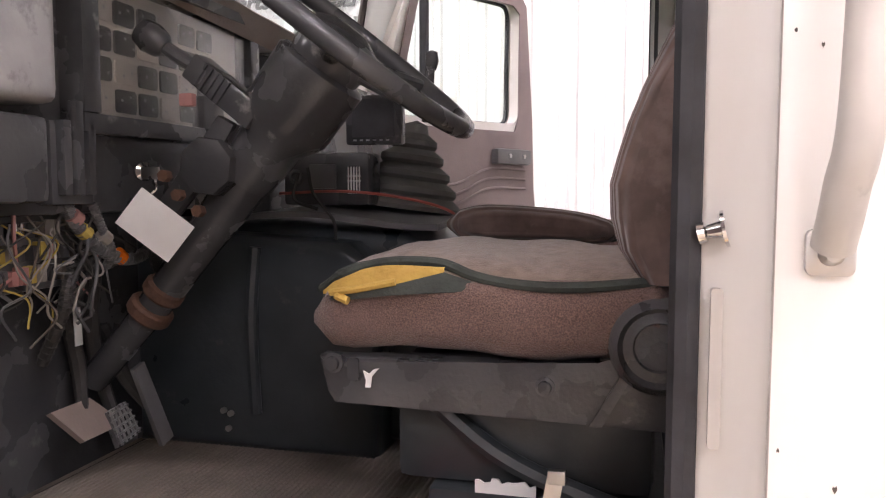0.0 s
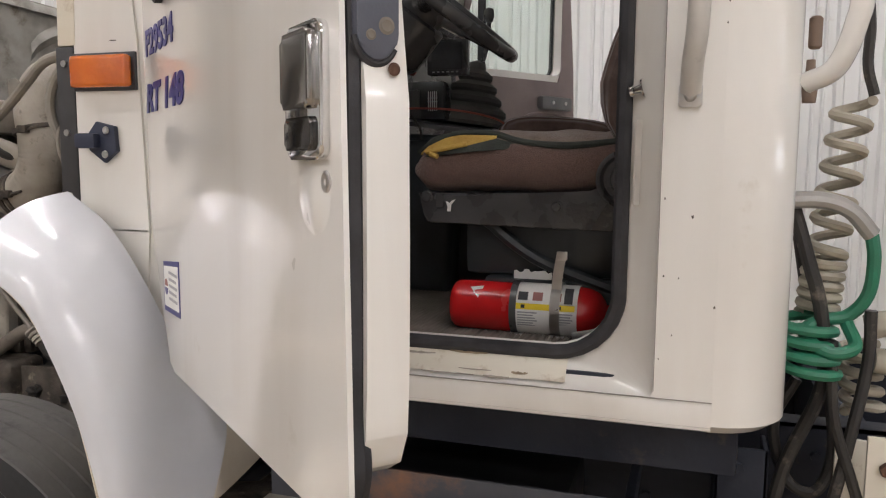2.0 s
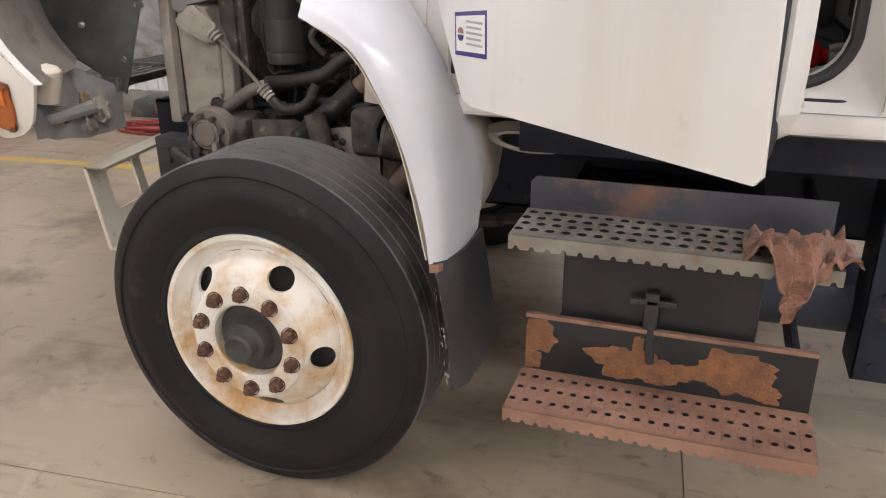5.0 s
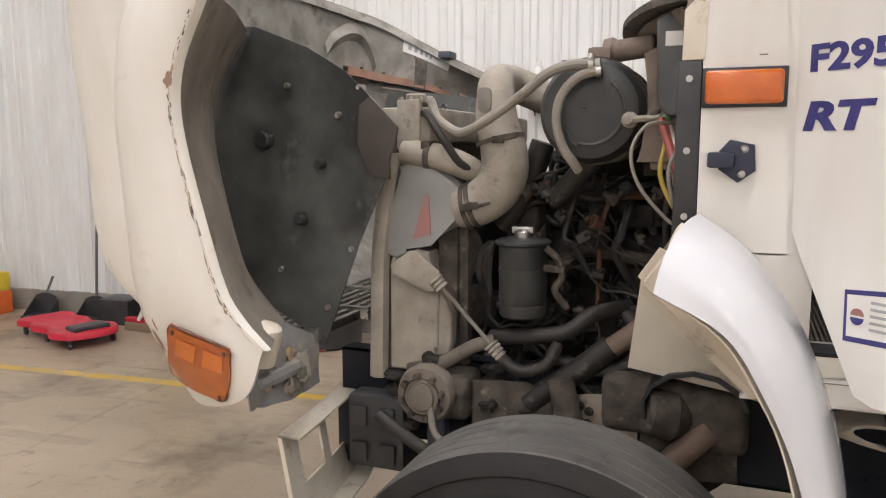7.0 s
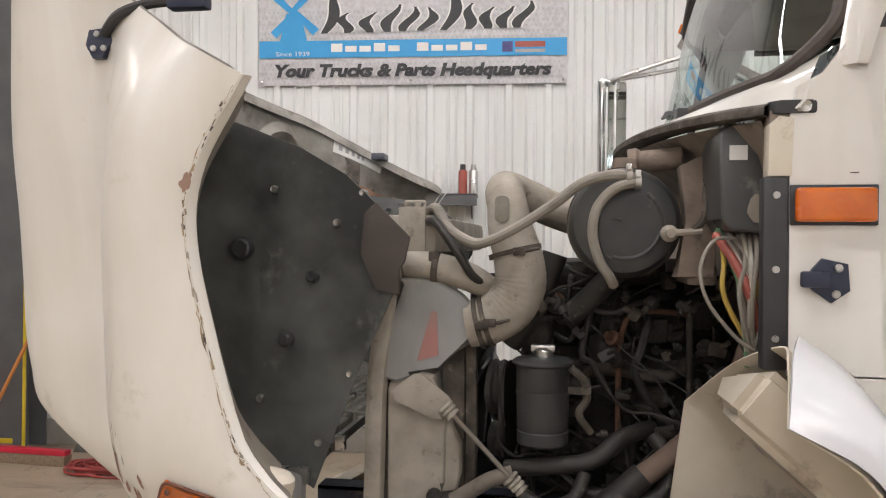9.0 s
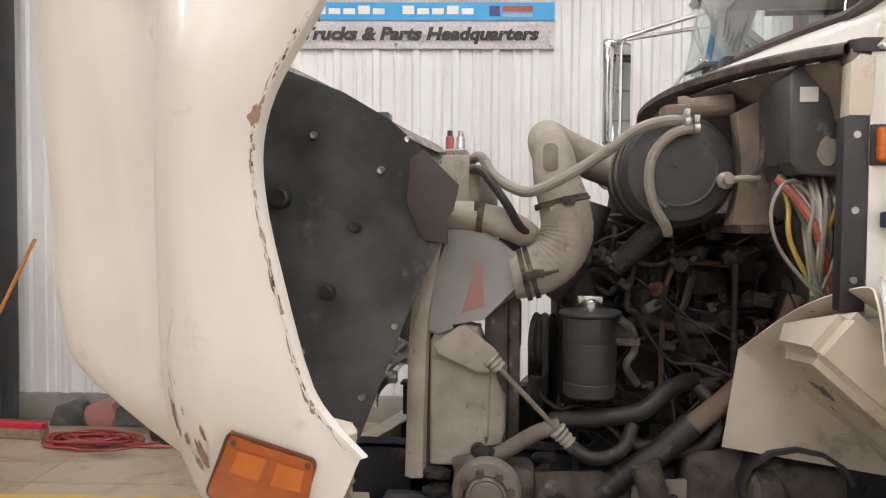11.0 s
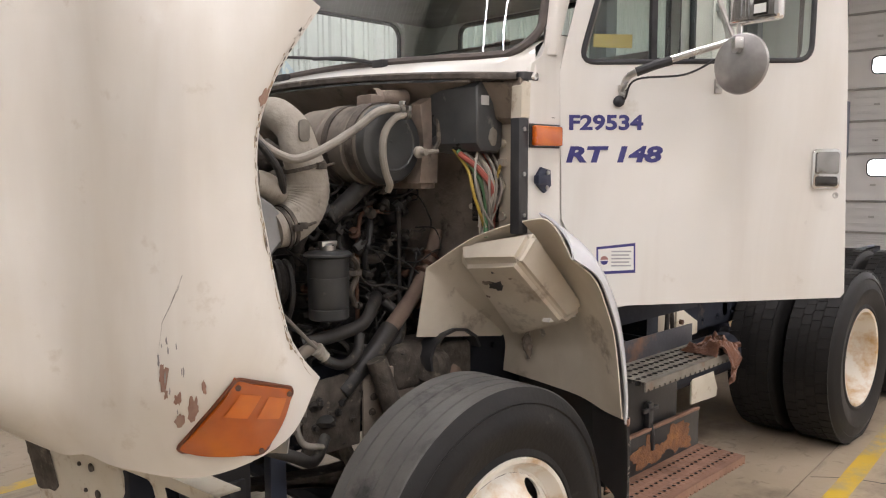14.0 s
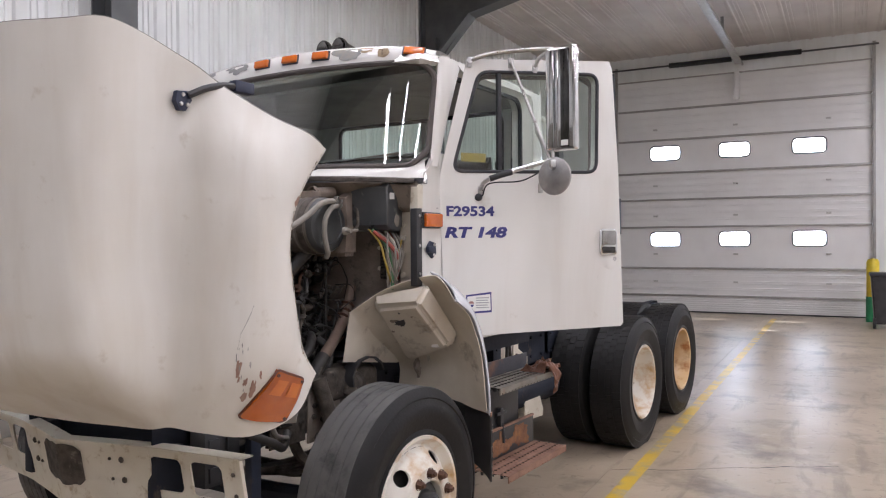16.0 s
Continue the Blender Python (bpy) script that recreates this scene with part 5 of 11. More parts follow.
# cowl: the white side panels ahead of the doors, the windshield's foot, the firewall
COWL_IN = 0.014                         # the cowl sides stand in from the cab sides
YW = YN + COWL_IN
bm = M()
for s, y in ((1, YN), (-1, YF)):
    y += s * COWL_IN
    prism(bm, [(-1.056, 1.40), (-0.888, 1.40), (-0.902, 1.78), (-0.93, 2.06), (-0.965, 2.015), (-1.0, 1.968), (-1.042, 1.945), (-1.056, 1.89)], min(y, y + s * 0.02), max(y, y + s * 0.02), "y")
    box(bm, (-0.945, min(y + s * 0.006, y + s * 0.03), 1.14), (-0.84, max(y + s * 0.006, y + s * 0.03), 2.05))
    prism(bm, [(-1.056, 1.403), (-0.888, 1.403), (-0.90, 1.22), (-1.0, 1.31)], min(y, y + s * 0.02), max(y, y + s * 0.02), "y")
rows = []
for a in np.linspace(0, 1, 25):
    p = ws(a, 0)
    e = 1 - abs(2 * a - 1) ** 8
    front = Vector((-1.09 + 0.05 * abs(2 * a - 1) ** 14 - 0.20 * (1 - (2 * a - 1) ** 2), p.y - (1 - e) * (0.03 if a < 0.5 else -0.03), 1.91 + 0.03 * (1 - (2 * a - 1) ** 2)))
    rows.append([p + Vector((0.02, 0, 0.012)), p + Vector((-0.025, 0, -0.015)), front.lerp(p, 0.4) + Vector((-0.006, 0, 0.006)), front + Vector((0.01, 0, 0.008)), front + Vector((-0.004, 0, -0.008)), front + Vector((0.004, 0, -0.014))])
loft(bm, rows)
cowl = part("cowl", bm, WHITE, cab, "white cowl at the foot of the windshield", angle=50)
bm = M()
for s, y in ((1, YN), (-1, YF)):
    box(bm, (-0.955, min(y, y + s * 0.0), 1.779) if s > 0 else (-0.955, y - 0.001, 1.779), (-0.94, y + 0.001, 1.781))
rows = []
for a in np.linspace(0, 1, 25):
    f = Vector((-1.09 + 0.03 * abs(2 * a - 1) ** 16 - 0.20 * (1 - (2 * a - 1) ** 2), YN + 0.03 + (YF - YN - 0.06) * a, 1.905 + 0.03 * (1 - (2 * a - 1) ** 2)))
    rows.append([f + Vector((0.02, 0, 0.006)), f + Vector((-0.03, 0, 0.010)), f + Vector((-0.040, 0, 0.003)), f + Vector((-0.040, 0, -0.012)), f + Vector((-0.02, 0, -0.014)), f + Vector((0.03, 0, -0.010))])
loft(bm, rows, closed=True)
part("hood_seal", bm, DUSTD, cowl, "dusty rubber hood seal on the cowl edge", angle=50)
bm = M()
prism(bm, rounded(-1.09, YN + 0.012, -1.0, YN + 0.075, 0.016), 1.893, 1.918, "z", bevel=0.005)
hk = part("seal_bracket", bm, BLACKP, cowl, "flat black bracket at the end of the hood seal")
bm = M()
lathe(bm, [(0, 0.012), (0.004, 0.011), (0.001, 0.006), (0.001, 0)], (-1.03, YN + 0.012, 1.906), (0, -1, 0), 14)
part("bolt", bm, STEEL, hk)
bm = M()
prism(bm, [(-1.096, 1.775), (-1.052, 1.775), (-1.048, 1.885), (-1.075, 1.890), (-1.094, 1.872)], YW - 0.003, YW + 0.04, "y", bevel=0.006)
part("corner_strip", bm, CREAM, cowl, "yellowed cream corner strip")
bm = M()
box(bm, (-0.99, YN + 0.02, 1.19), (-0.965, YF - 0.02, 1.93), 0.0)
box(bm, (-1.09, YN + 0.02, 1.86), (-0.97, YF - 0.02, 1.90), 0.0)
rows = [[Vector((-1.10 - 0.19 * (1 - (2 * a - 1) ** 2), YN + 0.05 + (YF - YN - 0.1) * a, 1.885 + 0.03 * (1 - (2 * a - 1) ** 2))), Vector((-1.07, YN + 0.05 + (YF - YN - 0.1) * a, 1.78)), Vector((-0.985, YN + 0.05 + (YF - YN - 0.1) * a, 1.74))] for a in np.linspace(0, 1, 12)]
loft(bm, rows)
part("firewall", bm, FIREW, cab, "dusty dark firewall behind the engine")
bm = M()
box(bm, (-1.085, YW + 0.022, 1.43), (-0.97, YW + 0.05, 1.80), 0.004)
box(bm, (-1.03, YN + 0.06, 1.40), (-0.985, 0.82, 1.80), 0.004)
for z in (1.46, 1.56, 1.70):
    cyl(bm, (-1.031, 0.80, z), (-1.04, 0.80, z), 0.014, 8)
    cyl(bm, (-1.031, 0.94, z + 0.03), (-1.04, 0.94, z + 0.03), 0.010, 8)
part("cowl_inner_panel", bm, LINER, cab, "dusty cream inner cowl panel")
# rubber strip on the cowl's front edge, marker lamp, hood latch
bm = M()
box(bm, (-1.103, YW - 0.002, 1.41), (-1.057, YW + 0.036, 1.775), 0.006)
strip = part("edge_strip", bm, BLACKP, cab, "black rubber edge strip")
for z in (1.47, 1.60, 1.74):
    bm = M()
    cyl(bm, (-1.080, YW - 0.002, z), (-1.080, YW - 0.006, z), 0.007, 8)
    part("screw", bm, STEEL, strip)
bm = M()
box(bm, (-1.056, YW - 0.006, 1.683), (-0.902, YW + 0.002, 1.759), 0.003)
ml = part("side_marker", bm, BLACKP, cab, "orange side marker lamp in a black surround")
bm = M()
box(bm, (-1.050, YW - 0.026, 1.689), (-0.909, YW - 0.005, 1.753), 0.009, 3)
part("lens", bm, AMBERM, ml)
def latch_bracket(parent, p, m=None):
    bm = M()
    o = Vector(p)
    prism(bm, [(o.x - 0.034, o.z - 0.018), (o.x + 0.002, o.z - 0.043), (o.x + 0.034, o.z - 0.020), (o.x + 0.03, o.z + 0.03), (o.x - 0.015, o.z + 0.04), (o.x - 0.034, o.z + 0.018)], o.y - 0.012, o.y + 0.002, "y", bevel=0.004)
    box(bm, (o.x - 0.055, o.y - 0.03, o.z - 0.014), (o.x - 0.005, o.y - 0.008, o.z + 0.016), 0.006)
    la = part("hood_latch", bm, NAVY, parent, "navy rubber hood latch catch")
    for dx, dz in ((0.012, 0.022), (0.008, -0.026)):
        bm = M()
        cyl(bm, (o.x + dx, o.y - 0.011, o.z + dz), (o.x + dx, o.y - 0.018, o.z + dz), 0.008, 10, 0.003)
        part("bolt", bm, STEEL, la)
latch_bracket(cab, (-0.985, YW, 1.582))
# grab handle on the rear post, far one on the corner
def grab(parent, pts, r, mat_, lab):
    bm = M()
    tube(bm, pts, r, 14, 8)
    g = part("grab_handle", bm, mat_, parent, lab)
    return g
g = grab(cab, [(0.148, YN - 0.012, 1.656), (0.150, YN - 0.036, 1.70), (0.156, YN - 0.052, 1.78), (0.160, YN - 0.052, 2.1), (0.160, YN - 0.04, 2.2), (0.158, YN - 0.01, 2.27)], 0.0165, HANDLE, "worn cream-grey grab handle bar")
for z in (1.648, 2.278):
    bm = M()
    prism(bm, rounded(0.130, z - 0.016, 0.166, z + 0.021, 0.006), YN - 0.008, YN + 0.001, "y", bevel=0.002)
    lathe(bm, [(0, 0.010), (0.006, 0.009), (0.010, 0.006), (0.011, 0)], (0.148, YN - 0.008, z + 0.002), (0, -1, 0), 14)
    part("foot", bm, STEEL, g)
g2 = grab(cab, [(0.325, YN + 0.10, 1.675), (0.362, YN + 0.07, 1.695), (0.385, YN + 0.055, 1.76), (0.392, YN + 0.05, 1.85), (0.395, YN + 0.05, 2.3), (0.38, YN + 0.06, 2.38), (0.325, YN + 0.10, 2.4)], 0.017, WHITE, "white rear grab bar")
# striker bolt on the rear post
bm = M()
lathe(bm, [(0, 0.016), (0.003, 0.016), (0.005, 0.008), (0.016, 0.006), (0.018, 0.009), (0.024, 0.0095), (0.026, 0.0)], (0.076, YN + 0.034, 1.667), (-0.94, 0.2, -0.22), 20)
part("striker", bm, CHROME, cab, "steel door striker pin")
bm = M()
prism(bm, rounded(0.064, 1.475, 0.074, 1.615, 0.003), YN + 0.030, YN + 0.042, "y")
part("seam_label", bm, HANDLE, cab, "greyed label in the door jamb")

# ---- doors ----
DOOR_A, DOOR_X, DOOR_Y = radians(41.4), -0.876, 0.667
def filleted(poly, r, n=5):
    """The polygon with its corners rounded."""
    out = []
    for k, p in enumerate(poly):
        p, a, b = Vector(p), Vector(poly[k - 1]), Vector(poly[(k + 1) % len(poly)])
        p0, p1 = p + (a - p).normalized() * r, p + (b - p).normalized() * r
        for q in range(n + 1):
            t = q / n
            c = p0 * (1 - t) ** 2 + p * 2 * t * (1 - t) + p1 * t * t
            out.append((c.x, c.y))
    return out


WOUT = filleted([(0.046, 1.963), (0.184, 2.458), (0.832, 2.478), (0.824, 1.973)], 0.055)
DOUT = [(-0.008, 1.45), (0.015, 1.40), (0.140, 1.165), (0.176, 1.154), (0.960, 1.174), (0.974, 1.190), (0.948, 2.0), (0.916, 2.51), (0.898, 2.550), (0.165, 2.518), (0.118, 2.495), (-0.002, 2.02), (-0.020, 1.93)]


def holed(bm, outer, hole, n0, n1, mi=0):
    """A plate (a along, z up, n outward) with one hole, both given the same way round."""
    def dense(poly, k=8):
        out = []
        for i, p in enumerate(poly):
            q = poly[(i + 1) % len(poly)]
            out += [(p[0] + (q[0] - p[0]) * t / k, p[1] + (q[1] - p[1]) * t / k) for t in range(k)]
        return out
    c = (sum(p[0] for p in hole) / len(hole), sum(p[1] for p in hole) / len(hole))
    def key(p):
        return math.atan2(p[1] - c[1], p[0] - c[0])
    def at(poly, ang):
        d = (math.cos(ang), math.sin(ang))
        best = None
        for i, p in enumerate(poly):
            q = poly[(i + 1) % len(poly)]
            e = (q[0] - p[0], q[1] - p[1])
            det = d[0] * -e[1] + d[1] * e[0]
            if abs(det) < 1e-9:
                continue
            w = (p[0] - c[0], p[1] - c[1])
            s = (w[0] * -e[1] + w[1] * e[0]) / det
            t = (d[0] * w[1] - d[1] * w[0]) / det
            if s > 0 and -1e-6 <= t <= 1 + 1e-6 and (best is None or s > best):
                best = s
        return (c[0] + d[0] * best, c[1] + d[1] * best)
    angs = sorted({round(key(p), 5) for p in dense(outer, 4) + dense(hole, 4)})
    O, I = [at(outer, a) for a in angs], [at(hole, a) for a in angs]
    rows = [[Vector((a, n, z)) for a, z in r] for n, r in ((n1, I), (n1, O), (n0, O), (n0, I))]
    g = [[bm.verts.new(p) for p in r] for r in rows]
    k = len(angs)
    for i in range(4):
        for j in range(k):
            bm.faces.new((g[i][j], g[i][(j + 1) % k], g[(i + 1) % 4][(j + 1) % k], g[(i + 1) % 4][j])).material_index = mi


def make_door(m, lab, near):
    """A cab door in its own axes: x from the hinge to the lock, -y outward, z up."""
    bm = M()
    holed(bm, DOUT, WOUT, 0.006, 0.0)
    door = part("cab_door", bm, WHITE, truck, lab, m=m, angle=30)
    # inner pan, set in from the skin
    inn = [(0.01, 1.47), (0.03, 1.43), (0.15, 1.24), (0.20, 1.225), (0.88, 1.215), (0.925, 1.222), (0.955, 1.24), (0.970, 1.275), (0.973, 1.33), (0.972, 1.60), (0.955, 1.70), (0.940, 2.0), (0.888, 2.47), (0.850, 2.505), (0.20, 2.48), (0.15, 2.45), (0.02, 2.0), (0.0, 1.93)]
    bm = M()
    holed(bm, inn, WOUT, 0.066, 0.020)
    jitter(bm, 0.0015, 8)
    part("inner_pan", bm, WHITE, door, m=m, angle=40)
    bm = M()
    holed(bm, [(a * 0.94 + 0.03, z) for a, z in inn], [(0.07, 1.93), (0.07, 1.95), (0.19, 2.38), (0.22, 2.43), (0.25, 2.44), (0.77, 2.46), (0.82, 2.43), (0.815, 2.0), (0.79, 1.94)], 0.080, 0.073)
    part("trim_panel", bm, PURPLE, door, "mauve vinyl inner trim panel", m=m)
    bm = M()
    for k, z in enumerate((1.70, 1.74, 1.78)):
        tube(bm, [(0.15, 0.082, z - 0.08), (0.4, 0.082, z - 0.06), (0.6, 0.082, z), (0.86, 0.082, z)], 0.006, 6)
    part("trim_groove", bm, PURPLE, door, m=m)
    bm = M()
    box(bm, (0.62, 0.078, 1.80), (0.86, 0.120, 1.865), 0.016)
    pull = part("armrest", bm, DASH, door, "dark armrest pull", m=m)
    for a in (0.70, 0.80):
        bm = M()
        cyl(bm, (a, 0.115, 1.835), (a, 0.124, 1.835), 0.009, 10)
        part("screw_cap", bm, STEEL, pull, m=m)
    # seal round the skin's edge
    bm = M()
    pts = [(0.952, 0.018, 1.30), (0.958, 0.018, 1.24), (0.935, 0.018, 1.195), (0.88, 0.018, 1.185), (0.24, 0.028, 1.18)]
    tube(bm, [(0.925, 0.018, 2.49), (0.943, 0.018, 2.0), (0.951, 0.018, 1.5)] + pts, 0.013, 8)
    part("edge_seal", bm, SEAL, door, m=m)
    # glass
    bm = M()
    prism(bm, [(0.298, 1.968), (0.795, 1.978), (0.826, 2.01), (0.829, 2.44), (0.80, 2.474), (0.298, 2.46)], 0.0085, 0.0125, "y")
    gl = part("window_pane", bm, GLASS, door, m=m)
    gl.visible_shadow = False
    bm = M()
    prism(bm, [(0.056, 1.966), (0.286, 1.968), (0.286, 2.458), (0.24, 2.456), (0.20, 2.446), (0.172, 2.40)], 0.0085, 0.0125, "y")
    gl = part("vent_pane", bm, GLASS, door, m=m)
    gl.visible_shadow = False
    bm = M()
    box(bm, (0.282, -0.003, 1.966), (0.302, 0.03, 2.462), 0.003)
    part("divider_bar", bm, SEAL, door, m=m)
    bm = M()
    tube(bm, [(a, 0.002, z) for a, z in WOUT], 0.009, 8, smooth=False, closed=True)
    part("window_gasket", bm, SEAL, door, m=m)
    if not near:
        return door
    # outer handle: a framed paddle above a slight bulge that imitates a recess's shading
    bm = M()
    prism(bm, rounded(0.838, 1.546, 0.935, 1.680, 0.014), -0.010, 0.002, "y", bevel=0.004)
    h = part("door_handle", bm, CHROME, door, "chrome-framed paddle door handle", m=m)
    bm = M()
    prism(bm, rounded(0.848, 1.596, 0.925, 1.671, 0.008), -0.019, -0.009, "y", bevel=0.005)
    part("paddle", bm, mat("worn_paddle_chrome", (0.40, 0.39, 0.38), (0.30, 0.29, 0.285), 20, 0.16, metal=0.95, rvar=0.08), h, "worn chrome paddle", m=m)
    bm = M()
    prism(bm, rounded(0.850, 1.555, 0.923, 1.588, 0.006), -0.016, -0.009, "y", bevel=0.003)
    part("key_plate", bm, SMOKE, h, m=m)
    bm = M()
    rows = []
    for k in range(15):
        t = k / 14
        z = 1.550 - 0.080 * t
        w = 0.042 * math.sqrt(max(0, 1 - max(0, (t - 0.45) / 0.55) ** 2)) + 0.001
        rows.append([Vector((0.893 + w * q, -0.0002 - 0.0045 * (1 - q * q) ** 2 * math.sin(math.pi * t), z)) for q in np.linspace(-1, 1, 9)])
    loft(bm, rows)
    part("scoop_bulge", bm, WHITE, door, m=m)
    bm = M()
    lathe(bm, [(0, 0.011), (0.002, 0.011), (0.003, 0.009), (0.001, 0.004), (0.001, 0)], (0.926, 0.0, 1.525), (0, -1, 0), 16)
    part("lock_cylinder", bm, STEEL, door, m=m)
    # lock mechanism on the shut face
    bm = M()
    prism(bm, [(0.012, 1.70)] + [(0.0335 + 0.021 * math.cos(c), 1.664 + 0.026 * math.sin(c)) for c in np.linspace(math.pi, 2 * math.pi, 17)] + [(0.0545, 1.70), (0.0555, 1.84), (0.012, 1.84)], 0.955, 0.972, "x", bevel=0.004)
    part("lock_case", bm, CASEB, door, "dark blue-grey latch case on the shut face", m=m)
    bm = M()
    tube(bm, [(0.9655, 0.0335 + 0.0215 * math.cos(c), 1.663 + 0.0275 * math.sin(c)) for c in np.linspace(math.pi + 0.1, 2 * math.pi - 0.5, 18)], 0.004, 8, smooth=False)
    part("lock_gasket", bm, SEAL, door, m=m)
    for dy, z, r in ((0.026, 1.661, 0.0042), (0.042, 1.670, 0.0066), (0.050, 1.631, 0.0050)):
        bm = M()
        lathe(bm, [(0, r * 1.3), (0.0006, r * 1.25), (0.0010, r), (0.0016, r * 0.85), (0.0012, r * 0.5), (0.001, 0)], (0.9715, dy, z), (1, 0, 0), 14)
        part("bolt", bm, DUSTC if z > 1.65 else RUSTN, door, m=m)
    # lettering and sticker
    def text(t, a, z, size, width, **k):
        bm = letters(t, size, width=width, **k)
        mm = m @ Matrix.Translation((a, -0.0012, z)) @ Matrix.Rotation(math.pi / 2, 4, "X")
        part("lettering", bm, BLUE, door, "dark blue vinyl lettering", m=mm, smooth=False)
    text("F29534", 0.013, 1.746, 0.066, 0.248, bold=0.0022)
    text("RT 148", 0.004, 1.640, 0.070, 0.325, bold=0.003, shear=0.18)
    bm = M()
    prism(bm, [(0.113, 1.262), (0.245, 1.267), (0.243, 1.368), (0.111, 1.355)], -0.0012, 0.0002, "y")
    st = part("sticker", bm, BLUE, door, "small blue-bordered printed sticker", m=m, smooth=False)
    bm = M()
    prism(bm, [(0.119, 1.272), (0.239, 1.277), (0.237, 1.358), (0.117, 1.347)], -0.0018, -0.0010, "y")
    part("paper", bm, PAPER, st, m=m, smooth=False)
    bm = M()
    for k in range(5):
        z = 1.337 - k * 0.012
        prism(bm, [(0.162, z), (0.229 - 0.006 * (k % 2), z), (0.229 - 0.006 * (k % 2), z + 0.005), (0.162, z + 0.005)], -0.0024, -0.0017, "y")
    part("print", bm, INKG, st, m=m, smooth=False)
    bm = M()
    prism(bm, [(0.138 + 0.013 * math.cos(c), 1.312 + 0.013 * math.sin(c)) for c in np.linspace(0, math.pi, 12)], -0.0024, -0.0017, "y")
    part("emblem", bm, REDP, st, m=m, smooth=False)
    bm = M()
    prism(bm, [(0.138 + 0.013 * math.cos(c), 1.308 + 0.013 * math.sin(c)) for c in np.linspace(math.pi, 2 * math.pi, 12)], -0.0024, -0.0017, "y")
    part("emblem", bm, BLUE, st, m=m, smooth=False)
    # yellow card inside the vent glass
    bm = M()
    prism(bm, [(0.094, 2.015), (0.222, 2.012), (0.224, 2.056), (0.095, 2.058)], 0.016, 0.018, "y")
    part("window_card", bm, CARD, door, "yellow card behind the glass", m=m, smooth=False)
    return door


NEAR = Matrix.Translation((DOOR_X, DOOR_Y, 0)) @ Matrix.Rotation(-DOOR_A, 4, "Z")
near_door = make_door(NEAR, "white cab door standing open with blue unit numbers", True)
FAR = Matrix.Translation((XA, YF, 0)) @ Matrix.Rotation(radians(63), 4, "Z") @ Matrix.Diagonal((1, -1, 1, 1))
far_door = make_door(FAR, "white far cab door standing wide open", False)


